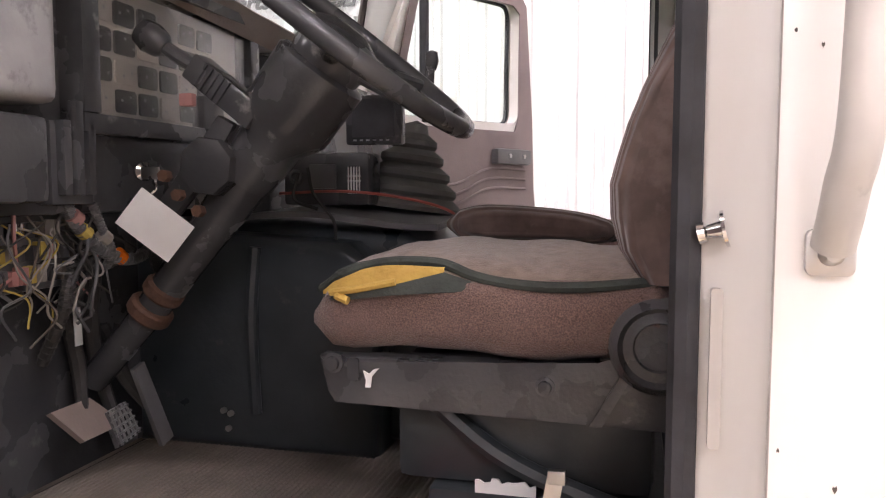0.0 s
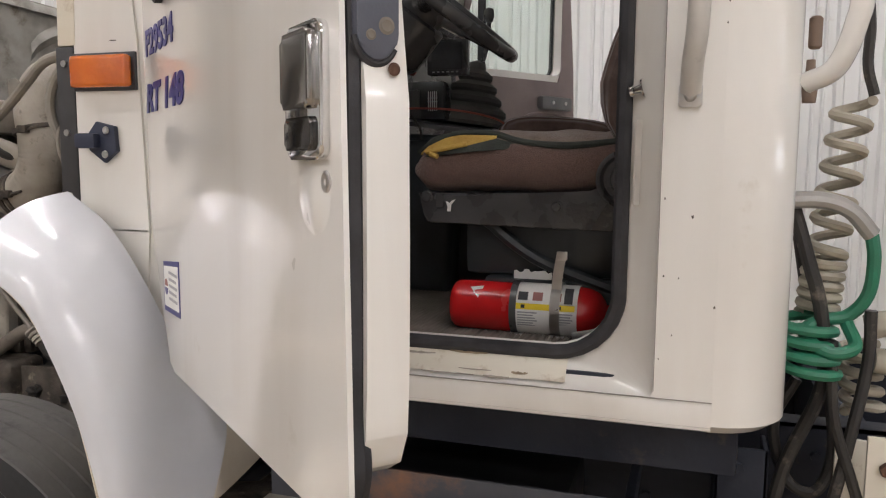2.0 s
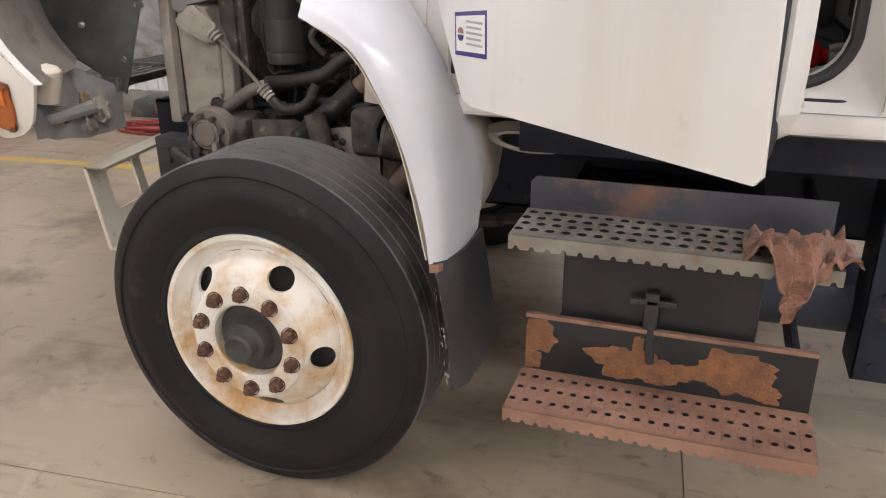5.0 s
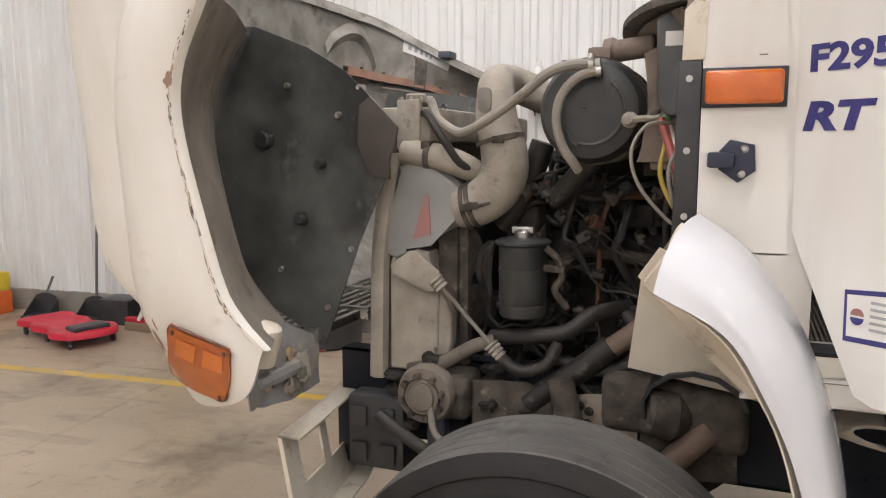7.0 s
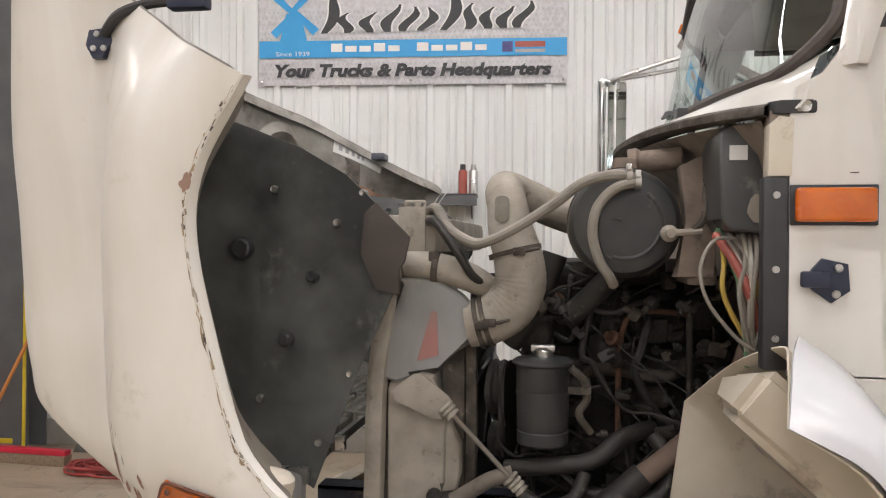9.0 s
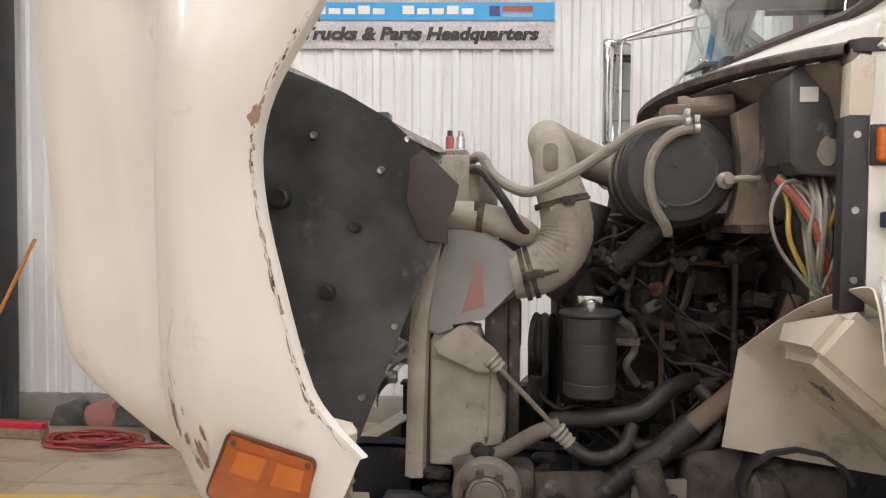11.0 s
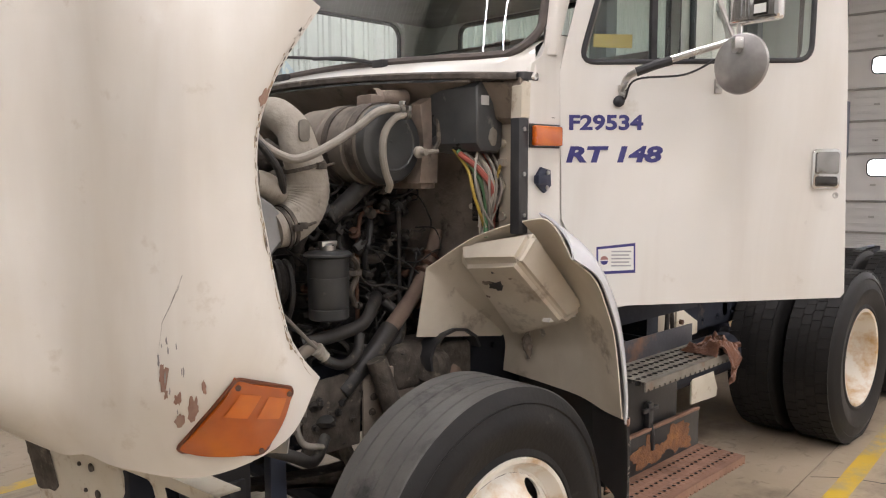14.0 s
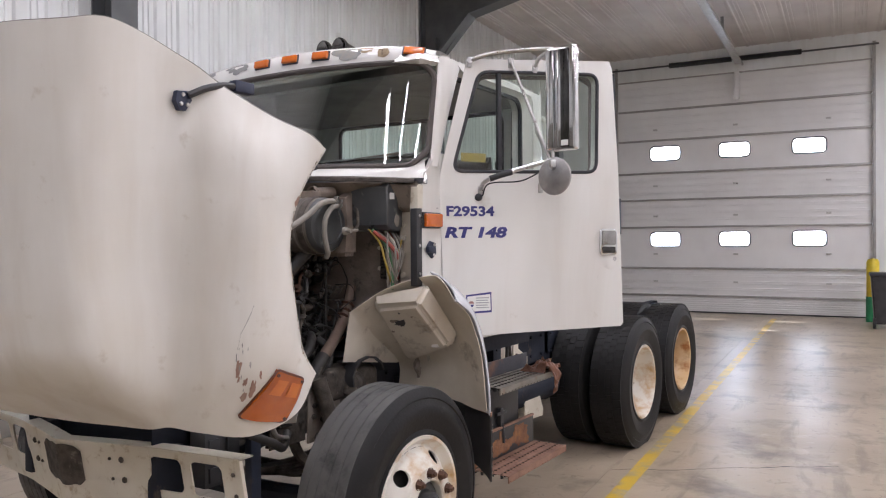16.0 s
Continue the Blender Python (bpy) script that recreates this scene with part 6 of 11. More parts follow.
# west-coast mirror on the near door
def mirror_set(m, door, head, turn):
    bm = M()
    low, high = Vector((0.188, -0.005, 1.872)), Vector((0.133, -0.005, 2.505))
    tube(bm, [low + Vector((-0.005, -0.005, 0)), low + Vector((0.02, -0.08, 0.05)), head + Vector((-0.06, 0.05, 0.05)), head + Vector((0, 0, 0.06))], 0.011, 8)
    mm = part("mirror_bracket", bm, STEEL, door, "tubular steel mirror bracket", m=m)
    knee = head + Vector((-0.02, 0.02, 0.60))
    for name, pts, r_, ma in (
            ("upper_stay", [high, high + Vector((0.10, -0.06, 0.03)), knee, head + Vector((0.0, 0.0, 0.57))], 0.011, STEEL),
            ("upright", [head + Vector((-0.01, 0.0, -0.03)), head + Vector((-0.012, 0, 0.30)), head + Vector((-0.01, 0, 0.58))], 0.009, CHROME),
            ("strut", [Vector((0.352, -0.012, 2.513)), Vector((0.352, -0.012, 2.513)).lerp(head + Vector((-0.02, 0.02, 0.07)), 0.5), head + Vector((-0.02, 0.02, 0.07))], 0.008, STEEL),
            ("brace", [Vector((0.482, -0.006, 2.495)), Vector((0.485, -0.05, 2.53)), knee + Vector((0, 0, -0.01))], 0.010, STEEL),
            ("lower_brace", [Vector((0.51, -0.006, 1.893)), Vector((0.505, -0.06, 1.93)), head + Vector((-0.015, 0.02, 0.06))], 0.009, STEEL),
            ("cable", [low + Vector((0.005, -0.012, -0.03)), low + Vector((0.03, -0.05, 0.03)), low.lerp(head, 0.55) + Vector((0, 0.0, 0.0)), head + Vector((-0.05, 0.02, 0.02)), head + Vector((-0.03, 0.0, 0.045)), head + Vector((-0.02, 0.01, 0.015))], 0.0035, SEAL)):
        bm = M()
        tube(bm, pts, r_, 8)
        part(name, bm, ma, mm, m=m)
    bm = M()
    a_, b_ = low + Vector((0.02, -0.08, 0.05)), head + Vector((-0.06, 0.05, 0.05))
    tube(bm, [a_.lerp(b_, 0.0), a_.lerp(b_, 0.25) + Vector((0, 0, 0.002)), a_.lerp(b_, 0.45)], 0.015, 10)
    part("sleeve", bm, SEAL, mm, m=m)
    bm = M()
    rot = Matrix.Translation(head + Vector((0.03, -0.03, 0.352))) @ turn
    box(bm, (-0.03, -0.085, -0.25), (0.012, 0.085, 0.25), 0.018, 3, m=rot)
    hd = part("mirror_head", bm, CHROME, mm, "polished rectangular mirror housing", m=m)
    # strips, one of them dark, stand for stripes reflected in the chrome
    for y0_, y1_ in ((-0.05, -0.004), (0.010, 0.022), (0.034, 0.066)):
        bm = M()
        box(bm, (-0.034, y0_, -0.232), (-0.028, y1_, 0.232), 0.0028, 2, m=rot)
        part("reflected_stripe", bm, SMOKE if y0_ < 0 else CHROME, hd, m=m)
    bm = M()
    box(bm, (-0.0355, -0.046, -0.226), (-0.034, -0.008, -0.20), m=rot)
    part("sticker", bm, PAPER, hd, smooth=False, m=m)
    bm = M()
    box(bm, (0.0125, -0.072, -0.235), (0.0150, 0.072, 0.235), 0.001, 1, m=rot)
    part("mirror_glass", bm, MIRROR, hd, m=m)
    bm = M()
    wv = (rot.to_3x3() @ Vector((-1, 0, 0)))
    cc = head + Vector((-0.02, -0.05, -0.02))
    lathe(bm, [(0, 0.085), (0.008, 0.09), (0.014, 0.086), (0.022, 0.065), (0.026, 0.03), (0.027, 0.0)], cc, wv, 36)
    cv = part("convex_mirror", bm, mat("brushed_mirror_back", (0.42, 0.41, 0.40), (0.34, 0.33, 0.32), 30, 0.38, metal=0.8), mm, "round brushed metal convex mirror back", m=m)
    bm = M()
    q = cc + wv * 0.03 + Vector((0, 0, 0.04))
    cyl(bm, q - wv * 0.012, q + wv * 0.012, 0.012, 8)
    box(bm, q + Vector((-0.014, -0.014, 0.0)), q + Vector((0.014, 0.014, 0.035)), 0.004)
    part("clamp", bm, STEEL, cv, m=m)
    for p in (low, high, Vector((0.352, 0, 2.513)), Vector((0.482, 0, 2.495)), Vector((0.51, 0, 1.893))):
        bm = M()
        cyl(bm, p + Vector((0, 0.009, 0)), p + Vector((0, -0.015, 0)), 0.014, 12)
        box(bm, p + Vector((-0.013, -0.008, -0.03)), p + Vector((0.013, 0.006, 0.02)), 0.004)
        part("bracket_foot", bm, STEEL, mm, m=m)
    bm = M()
    lathe(bm, [(0.0, 0.018), (0.012, 0.019), (0.018, 0.012), (0.02, 0.0)], low + Vector((-0.012, 0.004, -0.035)), (0, -1, 0), 14)
    part("plug", bm, SEAL, mm, m=m)


mirror_set(NEAR, near_door, Vector((0.50, -0.20, 1.945)), Matrix.Rotation(radians(35), 4, "Z"))
mirror_set(FAR, far_door, Vector((0.12, -0.42, 1.835)), (FAR.to_3x3().inverted() @ Matrix.Rotation(radians(-48), 3, "Z")).to_4x4())

# ---- hood, tilted forward ----
HOOD = [
    [(-1.98, .510, 1.15), (-2.042, .500, 1.22), (-2.085, .490, 1.31), (-2.148, .468, 1.60), (-2.128, .442, 1.77), (-2.028, .418, 1.938)],
    [(-2.055, .538, 1.015), (-2.117, .500, 1.14), (-2.17, .468, 1.28), (-2.225, .450, 1.60), (-2.20, .428, 1.81), (-2.11, .425, 1.985)],
    [(-2.215, .592, .965), (-2.262, .540, 1.09), (-2.29, .488, 1.24), (-2.315, .462, 1.58), (-2.295, .463, 1.85), (-2.20, .500, 2.035)],
    [(-2.35, .690, .995), (-2.37, .632, 1.11), (-2.375, .570, 1.24), (-2.385, .555, 1.58), (-2.375, .555, 1.895), (-2.32, .585, 2.115)],
    [(-2.39, .785, 1.01), (-2.45, .742, 1.14), (-2.462, .732, 1.30), (-2.465, .725, 1.58), (-2.46, .670, 1.945), (-2.44, .635, 2.195)],
    [(-2.42, .860, 1.0), (-2.64, .775, 1.21), (-2.681, .752, 1.355), (-2.683, .742, 1.60), (-2.678, .700, 1.965), (-2.66, .675, 2.275)],
    [(-2.45, 1.05, 0.995), (-2.716, .890, 1.215), (-2.770, .872, 1.37), (-2.778, .855, 1.62), (-2.776, .81, 1.965), (-2.763, .785, 2.27)],
    [(-2.46, 1.33, 0.985), (-2.772, 1.15, 1.21), (-2.832, 1.14, 1.37), (-2.845, 1.125, 1.62), (-2.85, 1.09, 1.97), (-2.845, 1.07, 2.275)],
    [(-2.47, YC, 0.98), (-2.787, YC, 1.21), (-2.855, YC, 1.37), (-2.87, YC, 1.62), (-2.875, YC, 1.98), (-2.87, YC, 2.288)],
]
full = HOOD + [[mirror_y(p) for p in r] for r in reversed(HOOD[:-1])]
for k, dx, dz in ((9, 0, 0.012), (10, 0, -0.015), (11, 0, -0.06), (12, 0, -0.10), (13, 0, -0.085), (14, 0, -0.065), (15, -0.02, -0.045), (16, -0.05, -0.035)):
    x, y, z = full[k][5]                 # the far rear edge lies lower than the near one
    full[k][5] = (x + dx, y, z + dz)
    x, y, z = full[k][4]
    full[k][4] = (x + dx * 0.5, y, z + dz * 0.5)
NU, NV = 6, 8
SKIN = patch(full, NU, NV)               # rows across the hood, columns up it
for i_, row_ in enumerate(SKIN):         # dents of a long life
    for p in row_:
        p += noise.noise_vector(p * 3.1) * 0.006 + noise.noise_vector(p * 9) * 0.0016


def on_hood(s, v, lift=0.0):
    """A point of the hood's skin: s in control rows across, v 0 to 1 up."""
    v = v * 1.6 if v < 0.25 else 0.4 + (v - 0.25) * 0.8
    i, j = s * NU, v * 5 * NV
    i0, j0 = min(int(i), len(SKIN) - 2), min(int(j), len(SKIN[0]) - 2)
    a, b = i - i0, j - j0
    A, B, C, D = SKIN[i0][j0], SKIN[i0 + 1][j0], SKIN[i0][j0 + 1], SKIN[i0 + 1][j0 + 1]
    nrm = (B - A).cross(C - A).normalized()
    if nrm.x + nrm.y > 0 and s < 8:
        nrm = -nrm
    return (A * (1 - a) + B * a) * (1 - b) + (C * (1 - a) + D * a) * b + nrm * lift


bm = M()
loft(bm, SKIN)
bmesh.ops.recalc_face_normals(bm, faces=bm.faces)
mid = max(bm.faces, key=lambda f: -f.calc_center_median().x)
if mid.normal.x > 0:
    bmesh.ops.reverse_faces(bm, faces=bm.faces)
outer_faces = list(bm.faces)
r = bmesh.ops.solidify(bm, geom=outer_faces, thickness=0.012)
bm.normal_update()
bm.faces.ensure_lookup_table()
kept = set(outer_faces)
for f in bm.faces:
    c = f.calc_center_median()
    f.material_index = 0
for f in r["geom"]:
    if isinstance(f, bmesh.types.BMFace) and f not in kept:
        f.material_index = 1
hood = part("hood", bm, [HOODW, HOODIN], truck, "white tilted hood with chipped fender edge", angle=60)
# rolled lip along both wheel arches
for side in (0, 1):
    bm = M()
    pts = [on_hood(0.03, v, 0.001) for v in np.linspace(0.0, 1, 24)]
    inn = [p + Vector((0.010, 0.022, 0.0)) for p in pts]
    if side:
        pts, inn = [Vector(mirror_y(p)) for p in pts], [Vector(mirror_y(p)) for p in inn]
    loft(bm, [pts, [(a + b) / 2 + Vector((0.004, 0, 0)) for a, b in zip(pts, inn)], inn])
    part("arch_lip", bm, HOODW, hood)
# flange of the arch, dusty, turning inward
bm = M()
pts = [on_hood(0.03, v) + Vector((0.008, 0.022, 0)) for v in np.linspace(0.0, 1, 24)]
loft(bm, [pts, [p + Vector((-0.05, 0.09, 0)) for p in pts], [p + Vector((-0.13, 0.26, 0)) for p in pts], [Vector((max(p.x - 0.30, -2.50), 0.985, p.z)) for p in pts]])
part("arch_inner", bm, ARCHIN, hood, "dusty inner face of the fender", angle=60)
# chipped paint along the arch and scrapes at the corner
random.seed(4)
chips = [(0.03 + 0.09 * random.random() ** 2, 0.10 + 0.86 * random.random(), 0.0015 + 0.004 * random.random() ** 2, 0.3 + 0.5 * random.random()) for _ in range(70)]
peeled = [(2.5, 0.242, 0.011, 0.7), (2.02, 0.175, 0.016, 0.6), (2.2, 0.150, 0.010, 0.8), (2.26, 0.205, 0.007, 1.0), (1.86, 0.215, 0.007, 0.5), (2.45, 0.215, 0.005, 0.6)]
chips += [(2.1 + 0.5 * random.random(), 0.14 + 0.16 * random.random(), 0.0015 + 0.003 * random.random(), 0.4) for _ in range(12)] + peeled
chips += [(0.12, 0.72, 0.016, 1.0)]
for k, (s, v, size, asp) in enumerate(chips):
    bm = M()
    ring = []
    for q in range(22):
        c = 2 * math.pi * q / 22
        rr = size * (1 + 0.6 * noise.noise(Vector((math.cos(c) * 1.5, math.sin(c) * 1.5, k * 3.1))) + 0.5 * noise.noise(Vector((math.cos(c) * 5, math.sin(c) * 5, k * 2.1))))
        ring.append(on_hood(max(0.0, s + rr * asp * math.cos(c) / 0.11), min(1, max(0, v + rr * 1.6 * math.sin(c) / 0.9)), 0.0012))
    bm.faces.new([bm.verts.new(p) for p in ring])
    part("paint_chip", bm, [WORN, DUSTD, WORN, DUSTY][(k * 7) % 4] if k < 70 else DUCT if k < 82 else PEEL, hood, smooth=False)
# bare worn line where the arch lip has rubbed
bm = M()
L0, L1 = [], []
for v in np.linspace(0.04, 0.97, 150):
    a = 0.075 + 0.03 * noise.noise(Vector((v * 14, 0, 0))) + 0.02 * noise.noise(Vector((v * 60, 3, 0)))
    w = max(0.006, 0.004 + 0.075 * noise.noise(Vector((v * 22, 7, 0))))
    L0.append(on_hood(a, v, 0.0014))
    L1.append(on_hood(a + w, v, 0.0014))
loft(bm, [L0, L1])
part("worn_edge", bm, WORN, hood, "bare worn line along the wheel arch", smooth=False)
# scratch lines
for s0, v0, s1, v1 in ((2.05, 0.385, 2.48, 0.325), (2.12, 0.372, 2.35, 0.342), (2.45, 0.335, 2.55, 0.29)):
    bm = M()
    n = 14
    L = [on_hood(s0 + (s1 - s0) * t / n, v0 + (v1 - v0) * t / n, 0.001) for t in range(n + 1)]
    loft(bm, [[p + Vector((0, 0, 0.0012 + 0.0022 * noise.noise(p * 90))) for p in L], [p - Vector((0, 0, 0.0006)) for p in L]])
    part("scratch", bm, DUSTD, hood, smooth=False)


def signal_lamp(side):
    """Turn signal set into the fender corner."""
    f = (lambda p: Vector(mirror_y(p))) if side else (lambda p: Vector(p))
    tl, tr, br, bl = (1.43, 0.208), (0.56, 0.092), (1.34, 0.014), (2.28, 0.088)
    def spot(u, w, lift):
        k = lambda c: (tl[c] * (1 - u) + tr[c] * u) * (1 - w) + (bl[c] * (1 - u) + br[c] * u) * w
        return f(on_hood(k(0), k(1), lift))
    def grid(u0, u1, w0, w1, lift, n=8):
        return [[spot(u0 + (u1 - u0) * i / n, w0 + (w1 - w0) * j / n, lift) for j in range(n + 1)] for i in range(n + 1)]
    bm = M()
    loft(bm, grid(0.0, 1.0, 0.0, 1.0, 0.010))
    thicken(bm, 0.016)
    lamp_ = part("turn_signal", bm, AMBERD, hood, "amber wrap-around turn signal", angle=60)
    for u0, u1 in ((0.14, 0.44), (0.56, 0.88)):
        bm = M()
        loft(bm, grid(u0, u1, 0.13, 0.43, 0.0125, 5))
        part("lens", bm, AMBER, lamp_, angle=60)
    bm = M()
    rim = rounded(-0.012, -0.012, 1.012, 1.012, 0.09, 4)
    tube(bm, [spot(u, w, 0.007) for u, w in rim], 0.0045, 6, smooth=False, closed=True)
    part("bezel", bm, AMBERK, lamp_)
    for u, w in ((0.07, 0.07), (0.93, 0.07), (0.93, 0.93)):
        bm = M()
        p = spot(u, w, 0.011)
        cyl(bm, p, p + Vector((-0.002, -0.004, 0)), 0.006, 10, 0.001)
        part("screw", bm, RUSTN, lamp_)


signal_lamp(0)
signal_lamp(1)
# black splash shields inside the fenders
SPL = [(-2.48, 1.955), (-2.30, 1.95), (-2.13, 1.885), (-2.01, 1.815), (-1.93, 1.74), (-1.855, 1.655), (-1.868, 1.60), (-1.886, 1.525), (-1.97, 1.345), (-2.09, 1.03), (-2.20, 1.10), (-2.35, 1.175), (-2.44, 1.28), (-2.485, 1.45), (-2.498, 1.65), (-2.495, 1.82)]
for side in (0, 1):
    bm = M()
    y = 0.995
    rows = []
    c = (-2.16, 1.50)
    for t in (0.0, 0.25, 0.5, 0.75, 0.9, 1.0):
        rows.append([Vector((c[0] + (x - c[0]) * t, y + 0.03 * (1 - t) + 0.006 * noise.noise(Vector((x * 3, z * 3, t))), c[1] + (z - c[1]) * t)) for x, z in SPL])
    loft(bm, rows[1:], closed=True)
    bm.faces.new([v for v in bm.verts[:0]] or [bm.verts.new(p) for p in rows[1]])
    thicken(bm, 0.004)
    if side:
        for v in bm.verts:
            v.co.y = 2 * YC - v.co.y
            v.co.z = min(v.co.z, 1.80 + 0.3 * (v.co.z - 1.80))
    sp = part("splash_shield", bm, SPLASH, hood, "black plastic splash shield with plugs", angle=60)
    for x, z, rr in ((-2.035, 1.695, 0.008), (-2.10, 1.56, 0.011), (-2.17, 1.40, 0.013), (-2.0, 1.32, 0.007), (-2.08, 1.145, 0.008), (-2.235, 1.25, 0.008), (-2.29, 1.63, 0.02), (-2.2, 1.78, 0.007), (-1.97, 1.77, 0.006)):
        bm = M()
        yy = (0.995 if not side else 2 * YC - 0.995)
        lathe(bm, [(-0.012, rr * 1.6), (0.016, rr * 1.3), (0.020, rr), (0.017, 0.0)], (x, yy + (0.012 if not side else -0.012), z), (0, -1 if not side else 1, 0), 14)
        part("plug", bm, BLACKP if rr > 0.01 else STEEL, sp)
    bm = M()
    prism(bm, [(-1.96, 1.72), (-1.93, 1.745), (-1.845, 1.66), (-1.858, 1.60), (-1.876, 1.58), (-1.87, 1.52), (-1.93, 1.53), (-1.97, 1.62)], 0.975, 0.985, "y", bevel=0.003)
    if side:
        for v in bm.verts:
            v.co.y = 2 * YC - v.co.y
    part("rubber_flap", bm, FLAPR, sp, "brown-black rubber flap")
# underside of the hood over the far shield: moulded arch, angle iron, hanger, label
def under(sv, v, lift=0.0):
    """A point inside the hood's skin, lifted off it towards the engine."""
    p = on_hood(sv, v)
    w = (Vector((-1.75, YC, p.z - 0.15)) - p).normalized()
    return p + w * (0.014 + lift)


bm = M()
rows = []
for k in range(17):
    a = k / 16
    hgt = math.sin(math.pi * a) ** 0.7
    mid_ = under(9.35 + 1.5 * a, 0.80 + 0.11 * hgt)
    up_ = under(9.35 + 1.5 * a, 0.84 + 0.11 * hgt)
    lo_ = under(9.35 + 1.5 * a, 0.77 + 0.11 * hgt)
    rows.append([lo_, mid_ + (Vector((-1.75, YC, 2.0)) - mid_).normalized() * 0.03, up_])
loft(bm, rows)
part("moulded_arch", bm, HOODIN, hood, "grimy moulded arch under the hood")
bm = M()
for v0_, l0, v1_, l1 in ((0.775, 0.0, 0.775, 0.05), (0.775, 0.05, 0.745, 0.055)):
    loft(bm, [[under(sv, v0_, l0) for sv in np.linspace(9.8, 14.6, 25)], [under(sv, v1_, l1) for sv in np.linspace(9.8, 14.6, 25)]])
thicken(bm, 0.004)
ang = part("angle_iron", bm, STEPR, hood, "brown rusty angle iron under the hood", angle=30)
for sv in (10.3, 11.1, 11.9, 12.7, 13.5, 14.2):
    bm = M()
    p = under(sv, 0.775, 0.03)
    cyl(bm, p, p + Vector((0, 0, 0.012)), 0.008, 6, 0.002)
    part("bolt", bm, DUSTD, ang)
bm = M()
loft(bm, [[under(sv, v, l) for v, l in ((0.90, 0.004), (0.89, 0.035), (0.80, 0.06), (0.74, 0.06))] for sv in (11.75, 12.05)])
thicken(bm, 0.004)
part("hanger_strap", bm, DUSTD, hood, "brown steel hanger strap", angle=30)
bm = M()
loft(bm, [[under(sv, v, l) for v, l in ((0.80, 0.03), (0.79, 0.065), (0.68, 0.075), (0.62, 0.06))] for sv in (13.5, 13.85)])
thicken(bm, 0.005)
part("hanger_strap", bm, STEPR, hood, "brown steel hanger strap", angle=30)
bm = M()
loft(bm, [[under(sv, v, 0.004) for sv in np.linspace(11.5, 12.9, 9)] for v in (0.905, 0.965)])
lab_ = part("under_label", bm, PAPER, hood, "scuffed white label under the hood edge", smooth=False)
for k in range(5):
    bm = M()
    loft(bm, [[under(sv, v, 0.0055) for sv in (11.6 + 0.13 * k, 11.67 + 0.13 * k)] for v in (0.925, 0.95)])
    part("print", bm, INKG, lab_, smooth=False)
bm = M()
p = under(12.75, 0.995)
box(bm, p + Vector((-0.03, -0.05, -0.01)), p + Vector((0.03, 0.05, 0.022)), 0.006)
part("rear_latch", bm, CASEB, hood, "blue-grey latch on the far hood edge")
bm = M()
tube(bm, [under(sv, 0.70, 0.05 + 0.01 * math.sin(sv * 5)) for sv in np.linspace(10.6, 14.4, 16)], 0.003, 6)
tube(bm, [under(sv, 0.725, 0.06 + 0.008 * math.cos(sv * 4)) for sv in np.linspace(11.0, 14.6, 16)], 0.0035, 6)
part("lamp_wire", bm, HOSEG, hood)
bm = M()
rim = [on_hood(sv, 1.0) for sv in np.linspace(0.35, 15.65, 78)]
loft(bm, [rim, [Vector((p.x + 0.014, p.y + (0.012 if p.y < YC else -0.012), p.z - 0.012)) for p in rim], [Vector((p.x + 0.02, p.y + (0.03 if p.y < YC else -0.03), p.z - 0.045)) for p in rim]])
thicken(bm, 0.004)
part("rear_flange", bm, HOODIN, hood, "dusty rear flange of the hood", angle=60)
# nose: grille slats and surround, facing the floor
bm = M()
for k in range(7):
    x = -2.40 + k * 0.042
    box(bm, (x, 0.98, 1.045), (x + 0.02, 2 * YC - 0.98, 1.075), 0.005)
for y in (0.98, 1.3, YC, 2 * YC - 1.3, 2 * YC - 0.98):
    box(bm, (-2.41, y - 0.012, 1.045), (-2.10, y + 0.012, 1.085), 0.004)
part("grille", bm, STEEL, hood, "bright grille slats facing down")
bm = M()
nose = [on_hood(s, 0.0) for s in np.linspace(0.9, 8, 40)]
nose = nose + [Vector(mirror_y(p)) for p in reversed(nose[:-1])]
loft(bm, [nose, [Vector((min(p.x + 0.05, -2.09), YC + (p.y - YC) * 0.94, p.z + 0.01)) for p in nose], [Vector((min(max(p.x + 0.12, -2.62), -2.14), YC + (p.y - YC) * 0.86, max(p.z + 0.03, 1.0))) for p in nose]])
part("nose_flange", bm, HOODW, hood, angle=60)
for s in (-1, 1):
    bm = M()
    lathe(bm, [(0.0, 0.075), (0.03, 0.08), (0.10, 0.065), (0.14, 0.04), (0.16, 0.03), (0.16, 0)], (-2.15, YC + s * 0.90, 1.03), (0, 0, 1), 20)
    part("headlamp_bucket", bm, ALU, hood, "pale plastic headlamp back")
    bm = M()
    box(bm, (-2.24, YC + s * 0.90 - 0.10, 1.0), (-2.06, YC + s * 0.90 + 0.10, 1.04), 0.02)
    part("headlamp_panel", bm, DUCT, hood)
